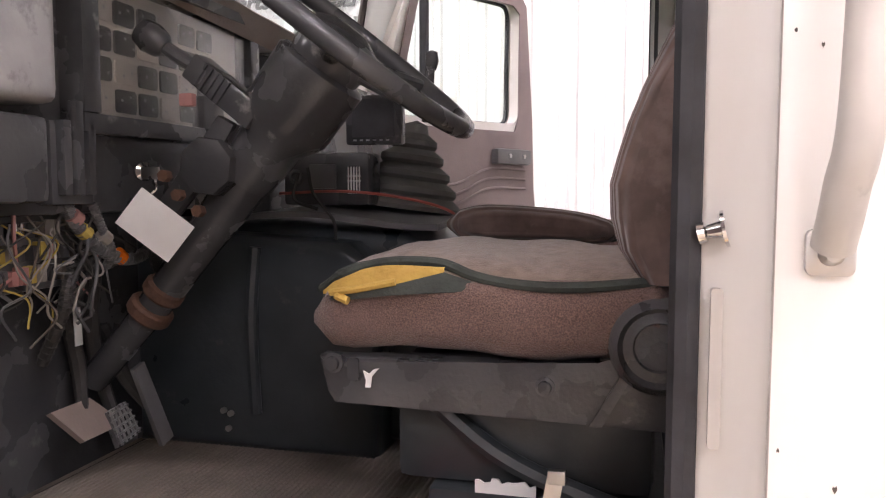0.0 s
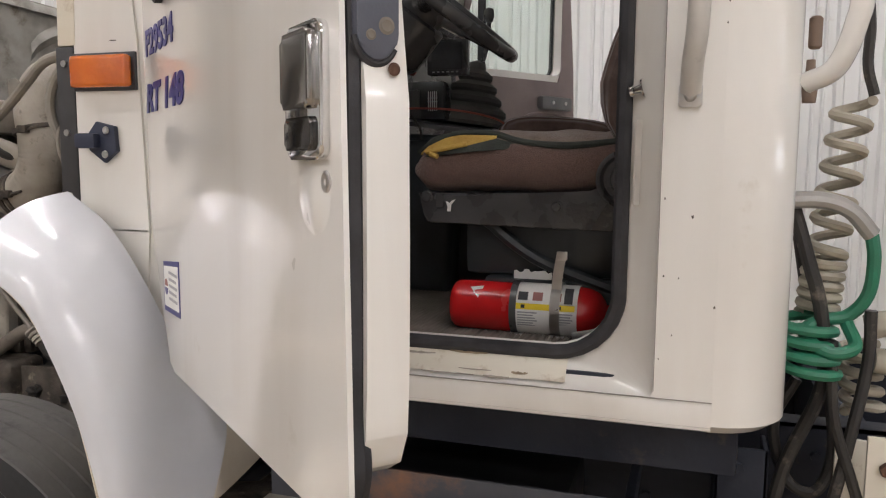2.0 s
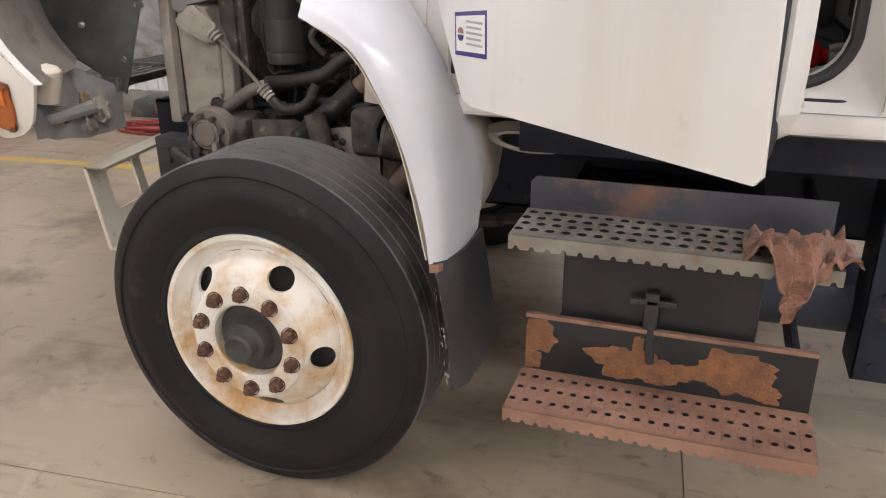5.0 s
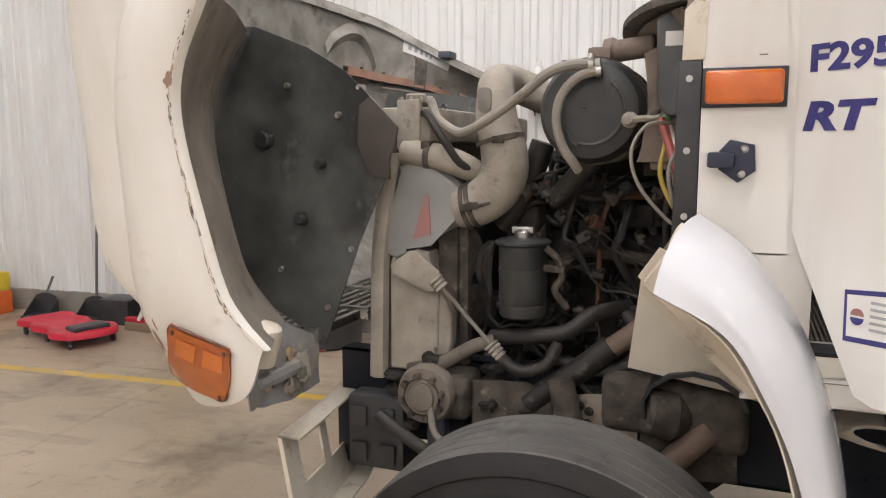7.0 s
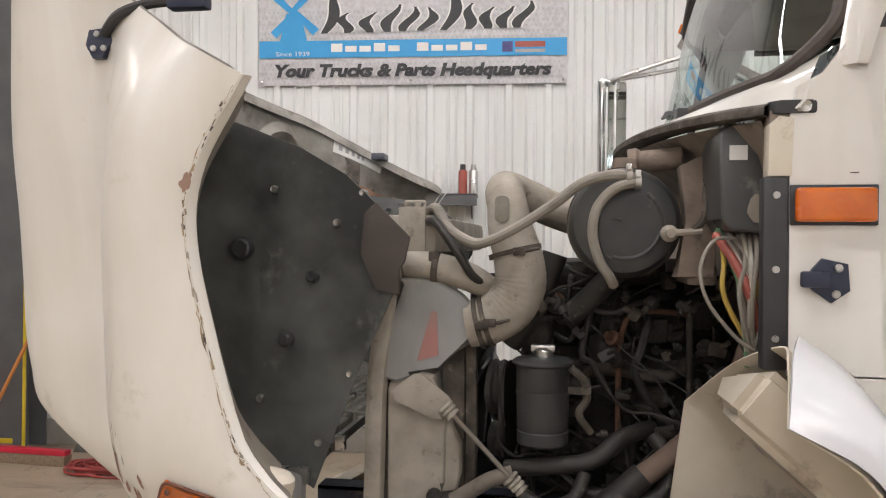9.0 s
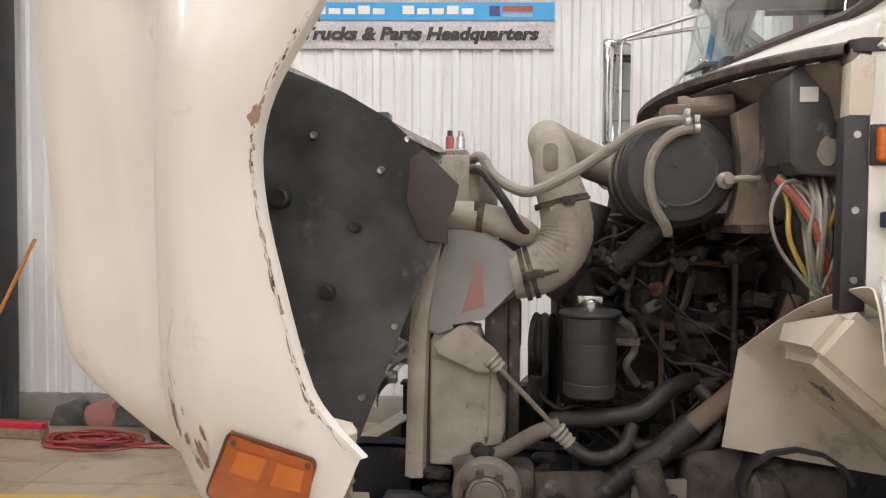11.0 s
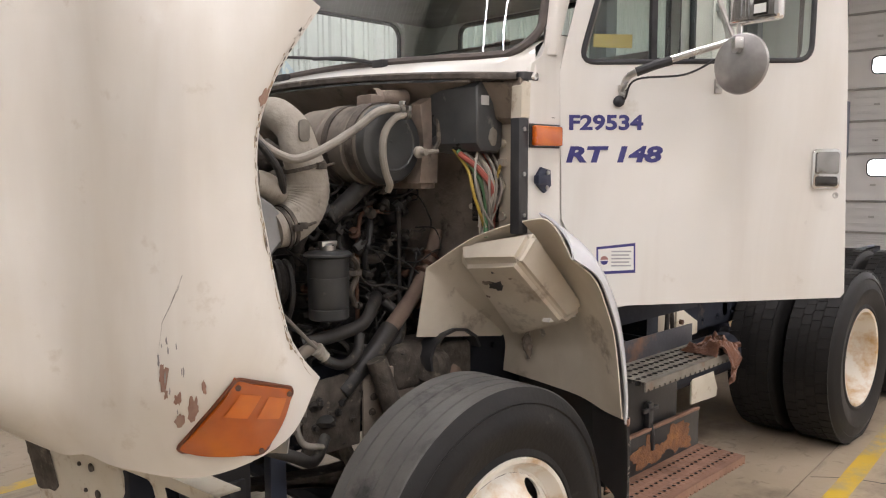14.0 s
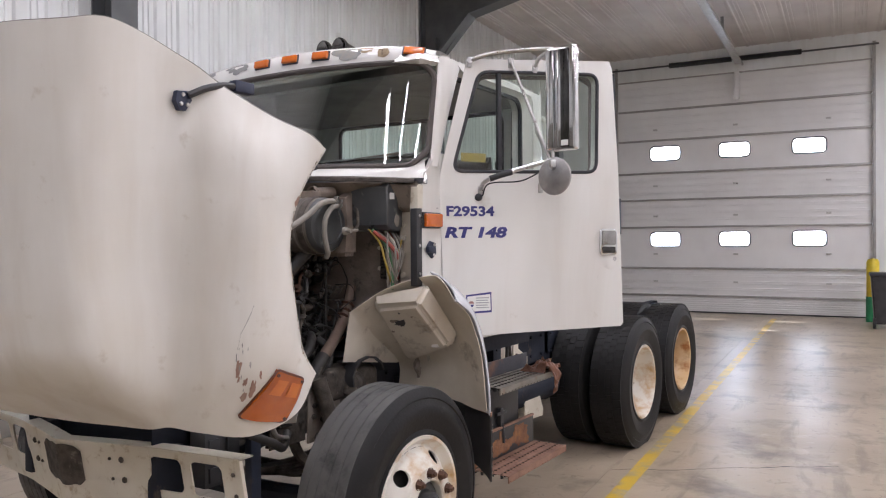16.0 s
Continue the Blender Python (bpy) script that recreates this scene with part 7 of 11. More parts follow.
# dusty inner corner of the fender, below the shields
for side in (0, 1):
    bm = M()
    def fl(p):
        return Vector(mirror_y(p)) if side else Vector(p)
    ctrl = [[(-2.10, .55, 1.15), (-2.14, .66, 1.175), (-2.14, .80, 1.150), (-2.12, .99, 1.055)],
            [(-2.05, .54, 1.07), (-2.095, .66, 1.06), (-2.105, .80, 1.045), (-2.115, .99, .985)],
            [(-2.045, .545, .985), (-2.075, .66, .955), (-2.09, .80, .930), (-2.115, .99, .920)]]
    loft(bm, patch([[fl(p) for p in r] for r in ctrl], 6, 6))
    jitter(bm, 0.008, 16)
    thicken(bm, 0.004)
    fc = part("fender_corner", bm, DUCT, hood, "dusty grey inner corner of the fender", angle=60)
    bm = M()
    lathe(bm, [(-0.09, 0.043), (-0.01, 0.046), (0.004, 0.043), (0.012, 0.034), (0.014, 0.0)], fl((-2.055, .635, 1.165)), (0.25, 0, 1), 24)
    jitter(bm, 0.004, 20)
    part("lamp_socket", bm, LINER, hood, "pale dusty lamp housing")
    rm = random.Random(14)
    for k in range(9):
        bm = M()
        r_ = rm.uniform(0.018, 0.038)
        bmesh.ops.create_icosphere(bm, subdivisions=3, radius=r_)
        o = fl((-2.092 + rm.uniform(-0.004, 0.008), rm.uniform(.68, .86), 0))
        o.z = rm.uniform(0.955, 1.06)
        for v in bm.verts:
            v.co = Vector((v.co.x * 0.5, v.co.y, v.co.z * 1.1)) + noise.noise_vector(v.co * 45 + Vector((k * 4.1, 0, 0))) * r_ * 0.6 + o
        part("mud_clump", bm, (WORN, DUSTY, ARCHIN)[k % 3], fc)
# rubber latch strap on the side of the hood
for side in (0,):
    bm = M()
    o = on_hood(3.97, 0.868, 0.004)
    prism(bm, [(o.x - 0.032, o.z - 0.008), (o.x - 0.024, o.z + 0.024), (o.x + 0.016, o.z + 0.028), (o.x + 0.032, o.z), (o.x + 0.008, o.z - 0.036), (o.x - 0.016, o.z - 0.036)], o.y - 0.014, o.y + 0.008, "y", bevel=0.004)
    ls = part("hood_strap", bm, NAVY, hood, "navy rubber hood hold-down strap")
    bm = M()
    e = [o + Vector((0.015, -0.016, 0.014)), o + Vector((0.065, -0.045, 0.042)), o + Vector((0.13, -0.05, 0.060)), o + Vector((0.19, -0.04, 0.067))]
    tube(bm, e, 0.011, 8)
    part("strap", bm, BLACKP, ls)
    bm = M()
    box(bm, o + Vector((0.175, -0.056, 0.048)), o + Vector((0.26, -0.022, 0.088)), 0.007)
    part("grip", bm, NAVY, ls)
    for dx, dz in ((-0.012, -0.016), (0.012, -0.016), (-0.004, 0.014)):
        bm = M()
        cyl(bm, o + Vector((dx, -0.012, dz)), o + Vector((dx, -0.019, dz)), 0.007, 8, 0.002)
        part("bolt", bm, STEEL, ls)

# ---- fender extension behind the steer wheel ----
FX = [
    [(-1.112, .450, 1.351), (-.993, .447, 1.287), (-.927, .445, 1.192), (-.869, .445, 1.065), (-.826, .448, .900), (-.812, .452, .780)],
    [(-1.102, .475, 1.402), (-.985, .458, 1.327), (-.912, .450, 1.220), (-.850, .450, 1.085), (-.806, .453, .905), (-.793, .458, .780)],
    [(-1.085, .530, 1.447), (-.972, .505, 1.372), (-.885, .480, 1.250), (-.825, .475, 1.110), (-.783, .480, .930), (-.775, .490, .785)],
    [(-1.067, .582, 1.470), (-.962, .570, 1.396), (-.868, .550, 1.268), (-.808, .545, 1.125), (-.768, .570, .965), (-.760, .560, .795)],
    [(-1.048, .632, 1.481), (-.953, .640, 1.408), (-.858, .640, 1.275), (-.801, .660, 1.135), (-.763, .740, 1.000), (-.755, .660, .820)],
]
for side in (0, 1):
    bm = M()
    g = patch([[mirror_y(p) if side else p for p in r] for r in FX], 5, 5)
    loft(bm, g)
    thicken(bm, 0.006)
    fx = part("fender_extension", bm, FLARE, truck, "glossy white fender piece behind the wheel", angle=60)
    # wheelhouse: the inside face, its inner wall and the pocket
    def fl(p):
        return Vector(mirror_y(p)) if side else Vector(p)
    bm = M()
    top = [(-1.111, .458, 1.350), (-1.090, .54, 1.442), (-1.080, .63, 1.462), (-1.122, .84, 1.398), (-1.195, 1.0, 1.285)]
    r2 = [(-1.0, .455, 1.282), (-.988, .57, 1.36), (-.99, .70, 1.372), (-1.03, .86, 1.322), (-1.10, 1.0, 1.235)]
    r3 = [(-.935, .455, 1.19), (-.90, .57, 1.235), (-.885, .70, 1.24), (-.96, .87, 1.20), (-1.0, 1.0, 1.15)]
    r4 = [(-.877, .455, 1.06), (-.832, .56, 1.075), (-.785, .70, 1.075), (-.785, .87, 1.04), (-.80, 1.0, 1.0)]
    r5 = [(-.822, .460, .80), (-.788, .55, .80), (-.775, .66, .825), (-.778, .80, .84), (-.795, 1.0, .86)]
    g = patch([[fl(p) for p in r] for r in (top, r2, r3, r4, r5)], 5, 5)
    loft(bm, g)
    # inner wall, from the liner's inner edge to the front edge
    edge = [Vector(r[-1]) for r in g]
    n_, kq = len(edge) - 1, 3 * (len(edge) - 1) // 4
    ends = []
    for k in range(kq + 1):
        t = k / kq
        q = Vector((-1.197, 1.0, 1.284)).lerp(Vector((-1.225, 1.02, 1.05)), t / 0.6) if t < 0.6 else Vector((-1.225, 1.02, 1.05)).lerp(Vector((-.815, 1.003, .995)), (t - 0.6) / 0.4)
        ends.append(fl(q))
    loft(bm, [[e.lerp(q, s) for s in (0, 0.25, 0.5, 0.75, 1)] for e, q in zip(edge, ends)])
    bmesh.ops.remove_doubles(bm, verts=bm.verts, dist=0.002)
    thicken(bm, 0.004)
    part("wheelhouse", bm, LINER, fx, "dusty cream wheelhouse liner with scuffs", angle=50)
    bm = M()
    k0 = [(-1.178, .622, 1.333), (-1.150, .885, 1.303), (-.868, .90, 1.010), (-.925, .612, 1.112)]
    k1 = [(-1.105, .60, 1.435), (-1.13, .92, 1.375), (-.775, .92, 1.04), (-.79, .62, 1.15)]
    vs = [bm.verts.new(fl(p)) for p in k0 + k1]
    for f in ((0, 1, 2, 3), (4, 7, 6, 5), (0, 4, 5, 1), (1, 5, 6, 2), (2, 6, 7, 3), (3, 7, 4, 0)):
        bm.faces.new([vs[i] for i in f])
    bmesh.ops.bevel(bm, geom=list(bm.edges), offset=0.022, segments=3, affect="EDGES")
    part("pocket", bm, LINER, fx)
    A_, B_, C_, D_ = (Vector(k0[q]) for q in (1, 0, 3, 2))
    out_ = (B_ - A_).cross(D_ - A_).normalized()
    out_ = out_ if out_.x < 0 else -out_
    for kk, (u0, w0, rr) in enumerate(((0.42, 0.30, 0.030), (0.26, 0.24, 0.016), (0.60, 0.40, 0.012), (0.12, 0.42, 0.008), (0.50, 0.12, 0.007), (0.72, 0.22, 0.006))):
        bm = M()
        ring = []
        for q in range(26):
            c = 2 * math.pi * q / 26
            w = rr * (1 + 0.6 * noise.noise(Vector((math.cos(c) * 1.6, math.sin(c) * 1.6, kk * 9.1))) + 0.5 * noise.noise(Vector((math.cos(c) * 5, math.sin(c) * 5, kk))))
            u, v = u0 + 1.3 * w * math.cos(c) / 0.28, w0 + 0.7 * w * math.sin(c) / 0.40
            p = A_.lerp(B_, u).lerp(D_.lerp(C_, u), v) + out_ * 0.003
            ring.append(fl(p))
        bm.faces.new([bm.verts.new(p) for p in ring])
        part("scuff", bm, (BLACKP, FIREW)[kk % 2], fx, smooth=False)
    # ragged lump added for the brown mark below the pocket
    bm = M()
    tube(bm, [fl(p) for p in ((-.815, .872, 1.02), (-.81, .878, .985), (-.808, .868, .955), (-.806, .874, .925))], [0.010, 0.018, 0.014, 0.004], 8)
    jitter(bm, 0.012, 60.0)
    part("torn_scrap", bm, FIREW, fx, "torn brown scrap")
    bm = M()
    loft(bm, [[fl((-.812, .450, zz)), fl((-.793, .457, zz + 0.002)), fl((-.776, .488, zz + 0.004)), fl((-.762, .55, zz + 0.012))] for zz in (0.795, 0.775)])
    thicken(bm, 0.006)
    part("flap_strip", bm, STEPR, fx, "rusty clamp strip over the flap", smooth=False)
    # mud flap
    bm = M()
    rows = []
    for k in range(7):
        t = k / 6
        rows.append([fl((-.806 + 0.035 * t + 0.01 * math.sin(3 * t), .455 + 0.02 * t, .80 - .355 * t)), fl((-.778 + 0.04 * t, .478 + 0.03 * t, .80 - .345 * t)), fl((-.756 + 0.04 * t, .54 + 0.03 * t, .81 - .32 * t)), fl((-.742 + 0.04 * t, .635 + 0.02 * t, .83 - .30 * t))])
    loft(bm, rows)
    thicken(bm, 0.008)
    part("mud_flap", bm, BLACKP, fx, "scuffed black rubber mud flap")
    bm = M()
    random.seed(9)
    for k in range(70):
        t, q = random.random(), random.random()
        a = Vector((-.805 + 0.03 * t, .450 + 0.02 * t - 0.004, .79 - .34 * t)).lerp(Vector((-.765 + 0.04 * t, .505 + 0.03 * t - 0.004, .80 - .33 * t)), q)
        L = 0.004 + 0.012 * random.random()
        vs = [bm.verts.new(fl(a + Vector((dx, -0.006, dz)))) for dx, dz in ((0, 0), (0.0022, 0.001), (0.002, L), (0.0005, L))]
        bm.faces.new(vs)
    part("flap_scuffs", bm, DUSTY, fx, smooth=False, kind="stuff")

# ---- engine bay ----
# engine block, stepped, with covers, runners and fittings
bm = M()
box(bm, (-1.60, 1.36, 0.80), (-1.02, 1.92, 1.36), 0.02)
box(bm, (-1.58, 1.40, 1.34), (-1.04, 1.88, 1.52), 0.02)
box(bm, (-1.55, 1.44, 1.52), (-1.06, 1.84, 1.60), 0.03)
box(bm, (-1.50, 1.28, 0.86), (-1.10, 1.37, 1.12), 0.02)
for k in range(6):
    x = -1.54 + k * 0.09
    cyl(bm, (x, 1.37, 1.42), (x, 1.30, 1.44), 0.030, 10, 0.006)
    box(bm, (x - 0.03, 1.34, 1.20), (x + 0.03, 1.37, 1.33), 0.01)
    for z in (1.16, 1.36, 1.48):
        cyl(bm, (x + 0.02, 1.37, z), (x + 0.02, 1.345, z), 0.012, 6)
engine = part("engine", bm, ENGINE, truck, "greasy black diesel engine caked with dust")
jitter_rng = random.Random(3)
for k in range(26):
    bm = M()
    x, z = jitter_rng.uniform(-1.58, -1.05), jitter_rng.uniform(0.85, 1.5)
    y = jitter_rng.uniform(1.20, 1.34)
    s = jitter_rng.uniform(0.018, 0.05)
    kind_ = k % 3
    if kind_ == 0:
        cyl(bm, (x, y + 0.16, z), (x, y, z), s * 0.7, 12, 0.004)
        cyl(bm, (x, y, z), (x, y - 0.015, z), s * 0.4, 6)
    elif kind_ == 1:
        box(bm, (x - s, y, z - s * 0.8), (x + s, y + 0.16, z + s * 0.8), 0.008)
        cyl(bm, (x, y, z), (x, y - 0.012, z), s * 0.3, 6)
    else:
        lathe(bm, [(0, s * 0.3), (0.02, s * 0.7), (0.05, s), (0.09, s), (0.11, s * 0.5), (0.15, s * 0.4)], (x, y, z - 0.07), (0.1, 0.2, 1), 12)
    part("fitting", bm, [ENGINE, DUSTD, ENGINE, ENGINE][k % 4], engine)
# intake runner over the engine side, brown bracket pipes
for pts, r, mm in (
    ([(-1.42, 1.25, 1.30), (-1.36, 1.24, 1.315), (-1.22, 1.24, 1.30), (-1.15, 1.27, 1.33)], 0.018, DUSTD),
    ([(-1.335, 1.20, 1.10), (-1.335, 1.20, 1.30), (-1.325, 1.20, 1.42), (-1.28, 1.22, 1.47), (-1.12, 1.26, 1.46)], 0.0075, RUSTN),
    ([(-1.16, 1.18, 1.08), (-1.16, 1.18, 1.50)], 0.008, ENGINE),
    ([(-1.46, 1.18, 1.46), (-1.40, 1.15, 1.52), (-1.33, 1.12, 1.60), (-1.31, 1.10, 1.66)], 0.030, HOSEK),
    ([(-1.62, 1.12, 1.07), (-1.50, 1.09, 1.09), (-1.40, 1.09, 1.11), (-1.33, 1.12, 1.16), (-1.25, 1.2, 1.17)], 0.022, HOSEK),
    ([(-1.25, 1.16, 1.16), (-1.21, 1.12, 1.10), (-1.24, 1.10, 1.03), (-1.33, 1.10, 1.01), (-1.44, 1.11, 1.03)], 0.019, HOSEK),
    ([(-1.86, 1.08, 0.96), (-1.76, 1.07, 0.99), (-1.66, 1.07, 1.05), (-1.60, 1.08, 1.07)], 0.020, DUSTC),
    ([(-1.585, 1.07, 1.03), (-1.52, 1.05, 1.0), (-1.45, 1.06, 1.02), (-1.42, 1.08, 1.08)], 0.017, HOSEK),
    ([(-1.62, 1.22, 1.38), (-1.55, 1.2, 1.48), (-1.52, 1.2, 1.56), (-1.50, 1.2, 1.62)], 0.034, HOSEK),
    ([(-1.70, 1.3, 0.96), (-1.45, 1.25, 0.95), (-1.2, 1.22, 0.97), (-1.0, 1.2, 0.96)], 0.012, HOSEG),
    ([(-1.9, 0.95, 0.86), (-1.78, 0.93, 0.80), (-1.70, 0.95, 0.76), (-1.62, 1.0, 0.80)], 0.018, HOSEK),
    ([(-1.76, 1.0, 0.98), (-1.75, 0.97, 0.9), (-1.73, 0.96, 0.82), (-1.66, 0.96, 0.79)], 0.010, HOSEG),
):
    bm = M()
    tube(bm, pts, r, 12)
    part("hose", bm, mm, engine)
# power steering reservoir
bm = M()
c = (-1.527, 1.10, 1.142)
lathe(bm, [(0, 0), (0, 0.058), (0.006, 0.064), (0.035, 0.065), (0.038, 0.062), (0.045, 0.065), (0.125, 0.066), (0.128, 0.063), (0.134, 0.066), (0.198, 0.067), (0.204, 0.077), (0.210, 0.077), (0.216, 0.068), (0.222, 0.02), (0.222, 0)], c, (0, 0, 1), 36)
res = part("steering_reservoir", bm, CANIST, truck, "dusty black cylinder reservoir with a bright cap")
bm = M()
lathe(bm, [(0.218, 0.026), (0.236, 0.026), (0.240, 0.022), (0.246, 0.010), (0.246, 0)], c, (0, 0, 1), 12)
box(bm, (c[0] - 0.03, c[1] - 0.012, c[2] + 0.232), (c[0] + 0.03, c[1] + 0.012, c[2] + 0.25), 0.004)
part("cap", bm, STEEL, res)
bm = M()
lathe(bm, [(0.002, 0.0665), (0.0, 0.068), (0.012, 0.068), (0.012, 0.0665)], (c[0], c[1], c[2] + 0.125), (0, 0, 1), 30)
part("band", bm, CANIST, res)
bm = M()
box(bm, (c[0] + 0.05, c[1] - 0.02, c[2] + 0.13), (c[0] + 0.12, c[1] + 0.25, c[2] + 0.15), 0.004)
tube(bm, [(c[0] + 0.07, 1.07, 1.34), (c[0] + 0.10, 1.08, 1.31), (c[0] + 0.11, 1.1, 1.26), (c[0] + 0.09, 1.1, 1.22), (c[0] + 0.12, 1.12, 1.17)], 0.010, 8)
part("bracket", bm, DUSTD, res)
# belt pulleys
for x, y, z, r in ((-1.66, 1.22, 1.26, 0.075), (-1.65, 1.55, 1.15, 0.11), (-1.65, 1.62, 0.92, 0.1), (-1.67, 1.30, 1.10, 0.05)):
    bm = M()
    lathe(bm, [(0, 0), (0, r * 0.35), (0.012, r * 0.4), (0.016, r * 0.85), (0.0, r), (0.012, r * 0.9), (0.024, r), (0.036, r * 0.9), (0.045, r), (0.045, 0)], (x, y, z), (0.9, -0.25, 0), 28)
    part("pulley", bm, ENGINE, engine)
bm = M()
tube(bm, [(-1.635, 1.16, 1.32), (-1.635, 1.28, 1.30), (-1.635, 1.66, 1.2), (-1.635, 1.66, 1.08), (-1.635, 1.3, 1.05), (-1.635, 1.15, 1.18)], 0.009, 6, closed=True)
part("fan_belt", bm, HOSEK, engine)
# fan behind the radiator
bm = M()
cyl(bm, (-1.78, YC, 1.25), (-1.70, YC, 1.25), 0.08, 20, 0.01)
fan = part("fan", bm, BLACKP, engine)
for k in range(8):
    m_ = Matrix.Translation((-1.74, YC, 1.25)) @ Matrix.Rotation(2 * math.pi * k / 8, 4, "X")
    bm = M()
    loft(bm, [[m_ @ Vector((0.03 * q, 0.06 * q - 0.02, r)) for q in (-1, 0, 1)] for r in (0.06, 0.2, 0.3)])
    thicken(bm, 0.006)
    part("blade", bm, BLACKP, fan)
# looms, fuel lines and small hoses over the near side of the block
hr = random.Random(17)
for k in range(56):
    a = Vector((hr.uniform(-1.60, -1.08), hr.uniform(1.12, 1.30), hr.uniform(0.95, 1.55)))
    d = Vector((hr.uniform(-0.2, 0.2), hr.uniform(-0.04, 0.04), hr.uniform(-0.22, 0.18)))
    b = a + d * 1.6
    b.x, b.z = max(-1.64, min(-1.05, b.x)), max(0.86, min(1.58, b.z))
    q = a.lerp(b, 0.5) + Vector((hr.uniform(-0.06, 0.06), hr.uniform(-0.05, 0.0), hr.uniform(-0.05, 0.05)))
    bm = M()
    tube(bm, [a + Vector((0, 0.10, 0)), a, a.lerp(q, 0.6) + Vector((0, -0.015, 0.01)), q, b, b + Vector((0, 0.10, 0))], hr.choice((0.0025, 0.003, 0.004, 0.005, 0.008, 0.011)), 8)
    part("hose", bm, (HOSEK, ENGINE, HOSEK, HOSEK, ENGINE, HUB, HOSEK)[k % 7], engine)
for k in range(70):
    x, y, z = hr.uniform(-1.6, -1.06), hr.uniform(1.14, 1.26), hr.uniform(1.0, 1.56)
    s = hr.uniform(0.007, 0.024)
    bm = M()
    if k % 2:
        lathe(bm, [(0, 0), (0, s * 0.8), (s * 0.5, s), (s * 1.4, s), (s * 1.5, s * 0.5), (s * 2.4, s * 0.45), (s * 2.4, 0)], (x, y, z), (hr.uniform(-1, 1), hr.uniform(-0.8, 0.2), hr.uniform(-1, 1)), 12)
    else:
        box(bm, (-s, -s * 0.7, -s * 0.5), (s, s * 0.7, s * 0.5), s * 0.2, 2, m=Matrix.Translation((x, y, z)) @ Matrix.Rotation(hr.uniform(0, 3), 4, "Y") @ Matrix.Rotation(hr.uniform(0, 3), 4, "X"))
        cyl(bm, (x, y, z), (x + s, y - s * 1.2, z + s), s * 0.3, 8)
    part("fitting", bm, (ENGINE, HUB, ENGINE, HOSEK, RUSTN, ENGINE, DUSTD)[k % 7], engine)

# radiator: side tank, core, shroud, side strip
bm = M()
box(bm, (-1.965, 1.10, 0.92), (-1.90, 2 * YC - 1.10, 1.66), 0.01)
radiator = part("radiator", bm, DUSTD, truck, "dust-caked radiator with a dull side tank")
bm = M()
for k in range(36):
    z = 0.95 + k * 0.019
    box(bm, (-1.972, 1.14, z), (-1.963, 2 * YC - 1.14, z + 0.005))
part("fin", bm, DUSTD, radiator, kind="stuff")
bm = M()
prism(bm, [(-1.925, 0.955), (-1.795, 0.955), (-1.79, 1.0), (-1.775, 1.03), (-1.77, 1.22), (-1.79, 1.25), (-1.80, 1.31), (-1.90, 1.33), (-1.925, 1.27)], 1.085, 1.16, "y", bevel=0.012, seg=3)
part("side_tank", bm, DUSTY, radiator)
bm = M()
prism(bm, [(-1.795, 1.0), (-1.745, 1.01), (-1.735, 1.05), (-1.735, 1.13), (-1.755, 1.17), (-1.765, 1.20), (-1.795, 1.22)], 1.095, 1.16, "y", bevel=0.012, seg=3)
part("tank_bulge", bm, DUSTY, radiator)
bm = M()
box(bm, (-1.79, 1.13, 0.93), (-1.73, 1.16, 1.50), 0.01)
box(bm, (-1.73, 1.14, 0.97), (-1.70, 1.18, 1.45), 0.01)
part("shroud", bm, DUSTD, radiator, "dusty fan shroud edge")
bm = M()
rows = []
for t in np.linspace(0, 1, 9):
    z = 0.93 + 0.66 * t
    x = -1.985 + 0.015 * t + (0.10 * max(0, t - 0.55) ** 1.2)
    rows.append([Vector((x, 1.07, z)), Vector((x + 0.02, 1.055, z)), Vector((x + 0.045, 1.06, z)), Vector((x + 0.05, 1.09, z))])
loft(bm, rows)
thicken(bm, 0.005)
part("side_strip", bm, DUSTY, radiator, "bent rubber air seal strip", angle=60)
bm = M()
lathe(bm, [(0, 0.02), (0.012, 0.02), (0.014, 0.013), (0.008, 0.009), (0.008, 0)], (-1.80, 1.085, 1.0), (0, -1, 0), 14)
part("drain_plug", bm, ENGINE, radiator)
bm = M()
box(bm, (-1.97, 1.10, 1.62), (-1.80, 2 * YC - 1.1, 1.72), 0.02)
box(bm, (-1.90, 1.09, 1.60), (-1.83, 1.11, 1.74), 0.004)
cyl(bm, (-1.87, 1.16, 1.72), (-1.87, 1.16, 1.76), 0.03, 16, 0.004)
part("top_tank", bm, DUSTY, radiator, "dusty radiator top tank")
for k in range(4):
    bm = M()
    cyl(bm, (-1.90 + k * 0.03, 1.12, 1.735), (-1.90 + k * 0.03, 1.12, 1.75), 0.008, 6)
    part("bolt", bm, STEEL, radiator)
# charge air duct: the flat grey casting with a red patch, then the fat elbow
bm = M()
prism(bm, [(-1.945, 1.30), (-1.93, 1.34), (-1.895, 1.555), (-1.865, 1.562), (-1.80, 1.558), (-1.735, 1.515), (-1.695, 1.475), (-1.682, 1.42), (-1.70, 1.395), (-1.80, 1.345), (-1.86, 1.30), (-1.90, 1.285)], 1.075, 1.155, "y", bevel=0.018, seg=3)
duct = part("air_duct", bm, DUCT, truck, "grey cast charge-air duct with a faded red patch")
bm = M()
prism(bm, [(-1.845, 1.345), (-1.790, 1.362), (-1.795, 1.47), (-1.808, 1.475)], 1.072, 1.078, "y")
part("red_patch", bm, REDP, duct, smooth=False)
knots = [0.060, 0.063, 0.066, 0.067, 0.064, 0.058, 0.053, 0.051, 0.051, 0.051, 0.051, 0.051]
radii = []
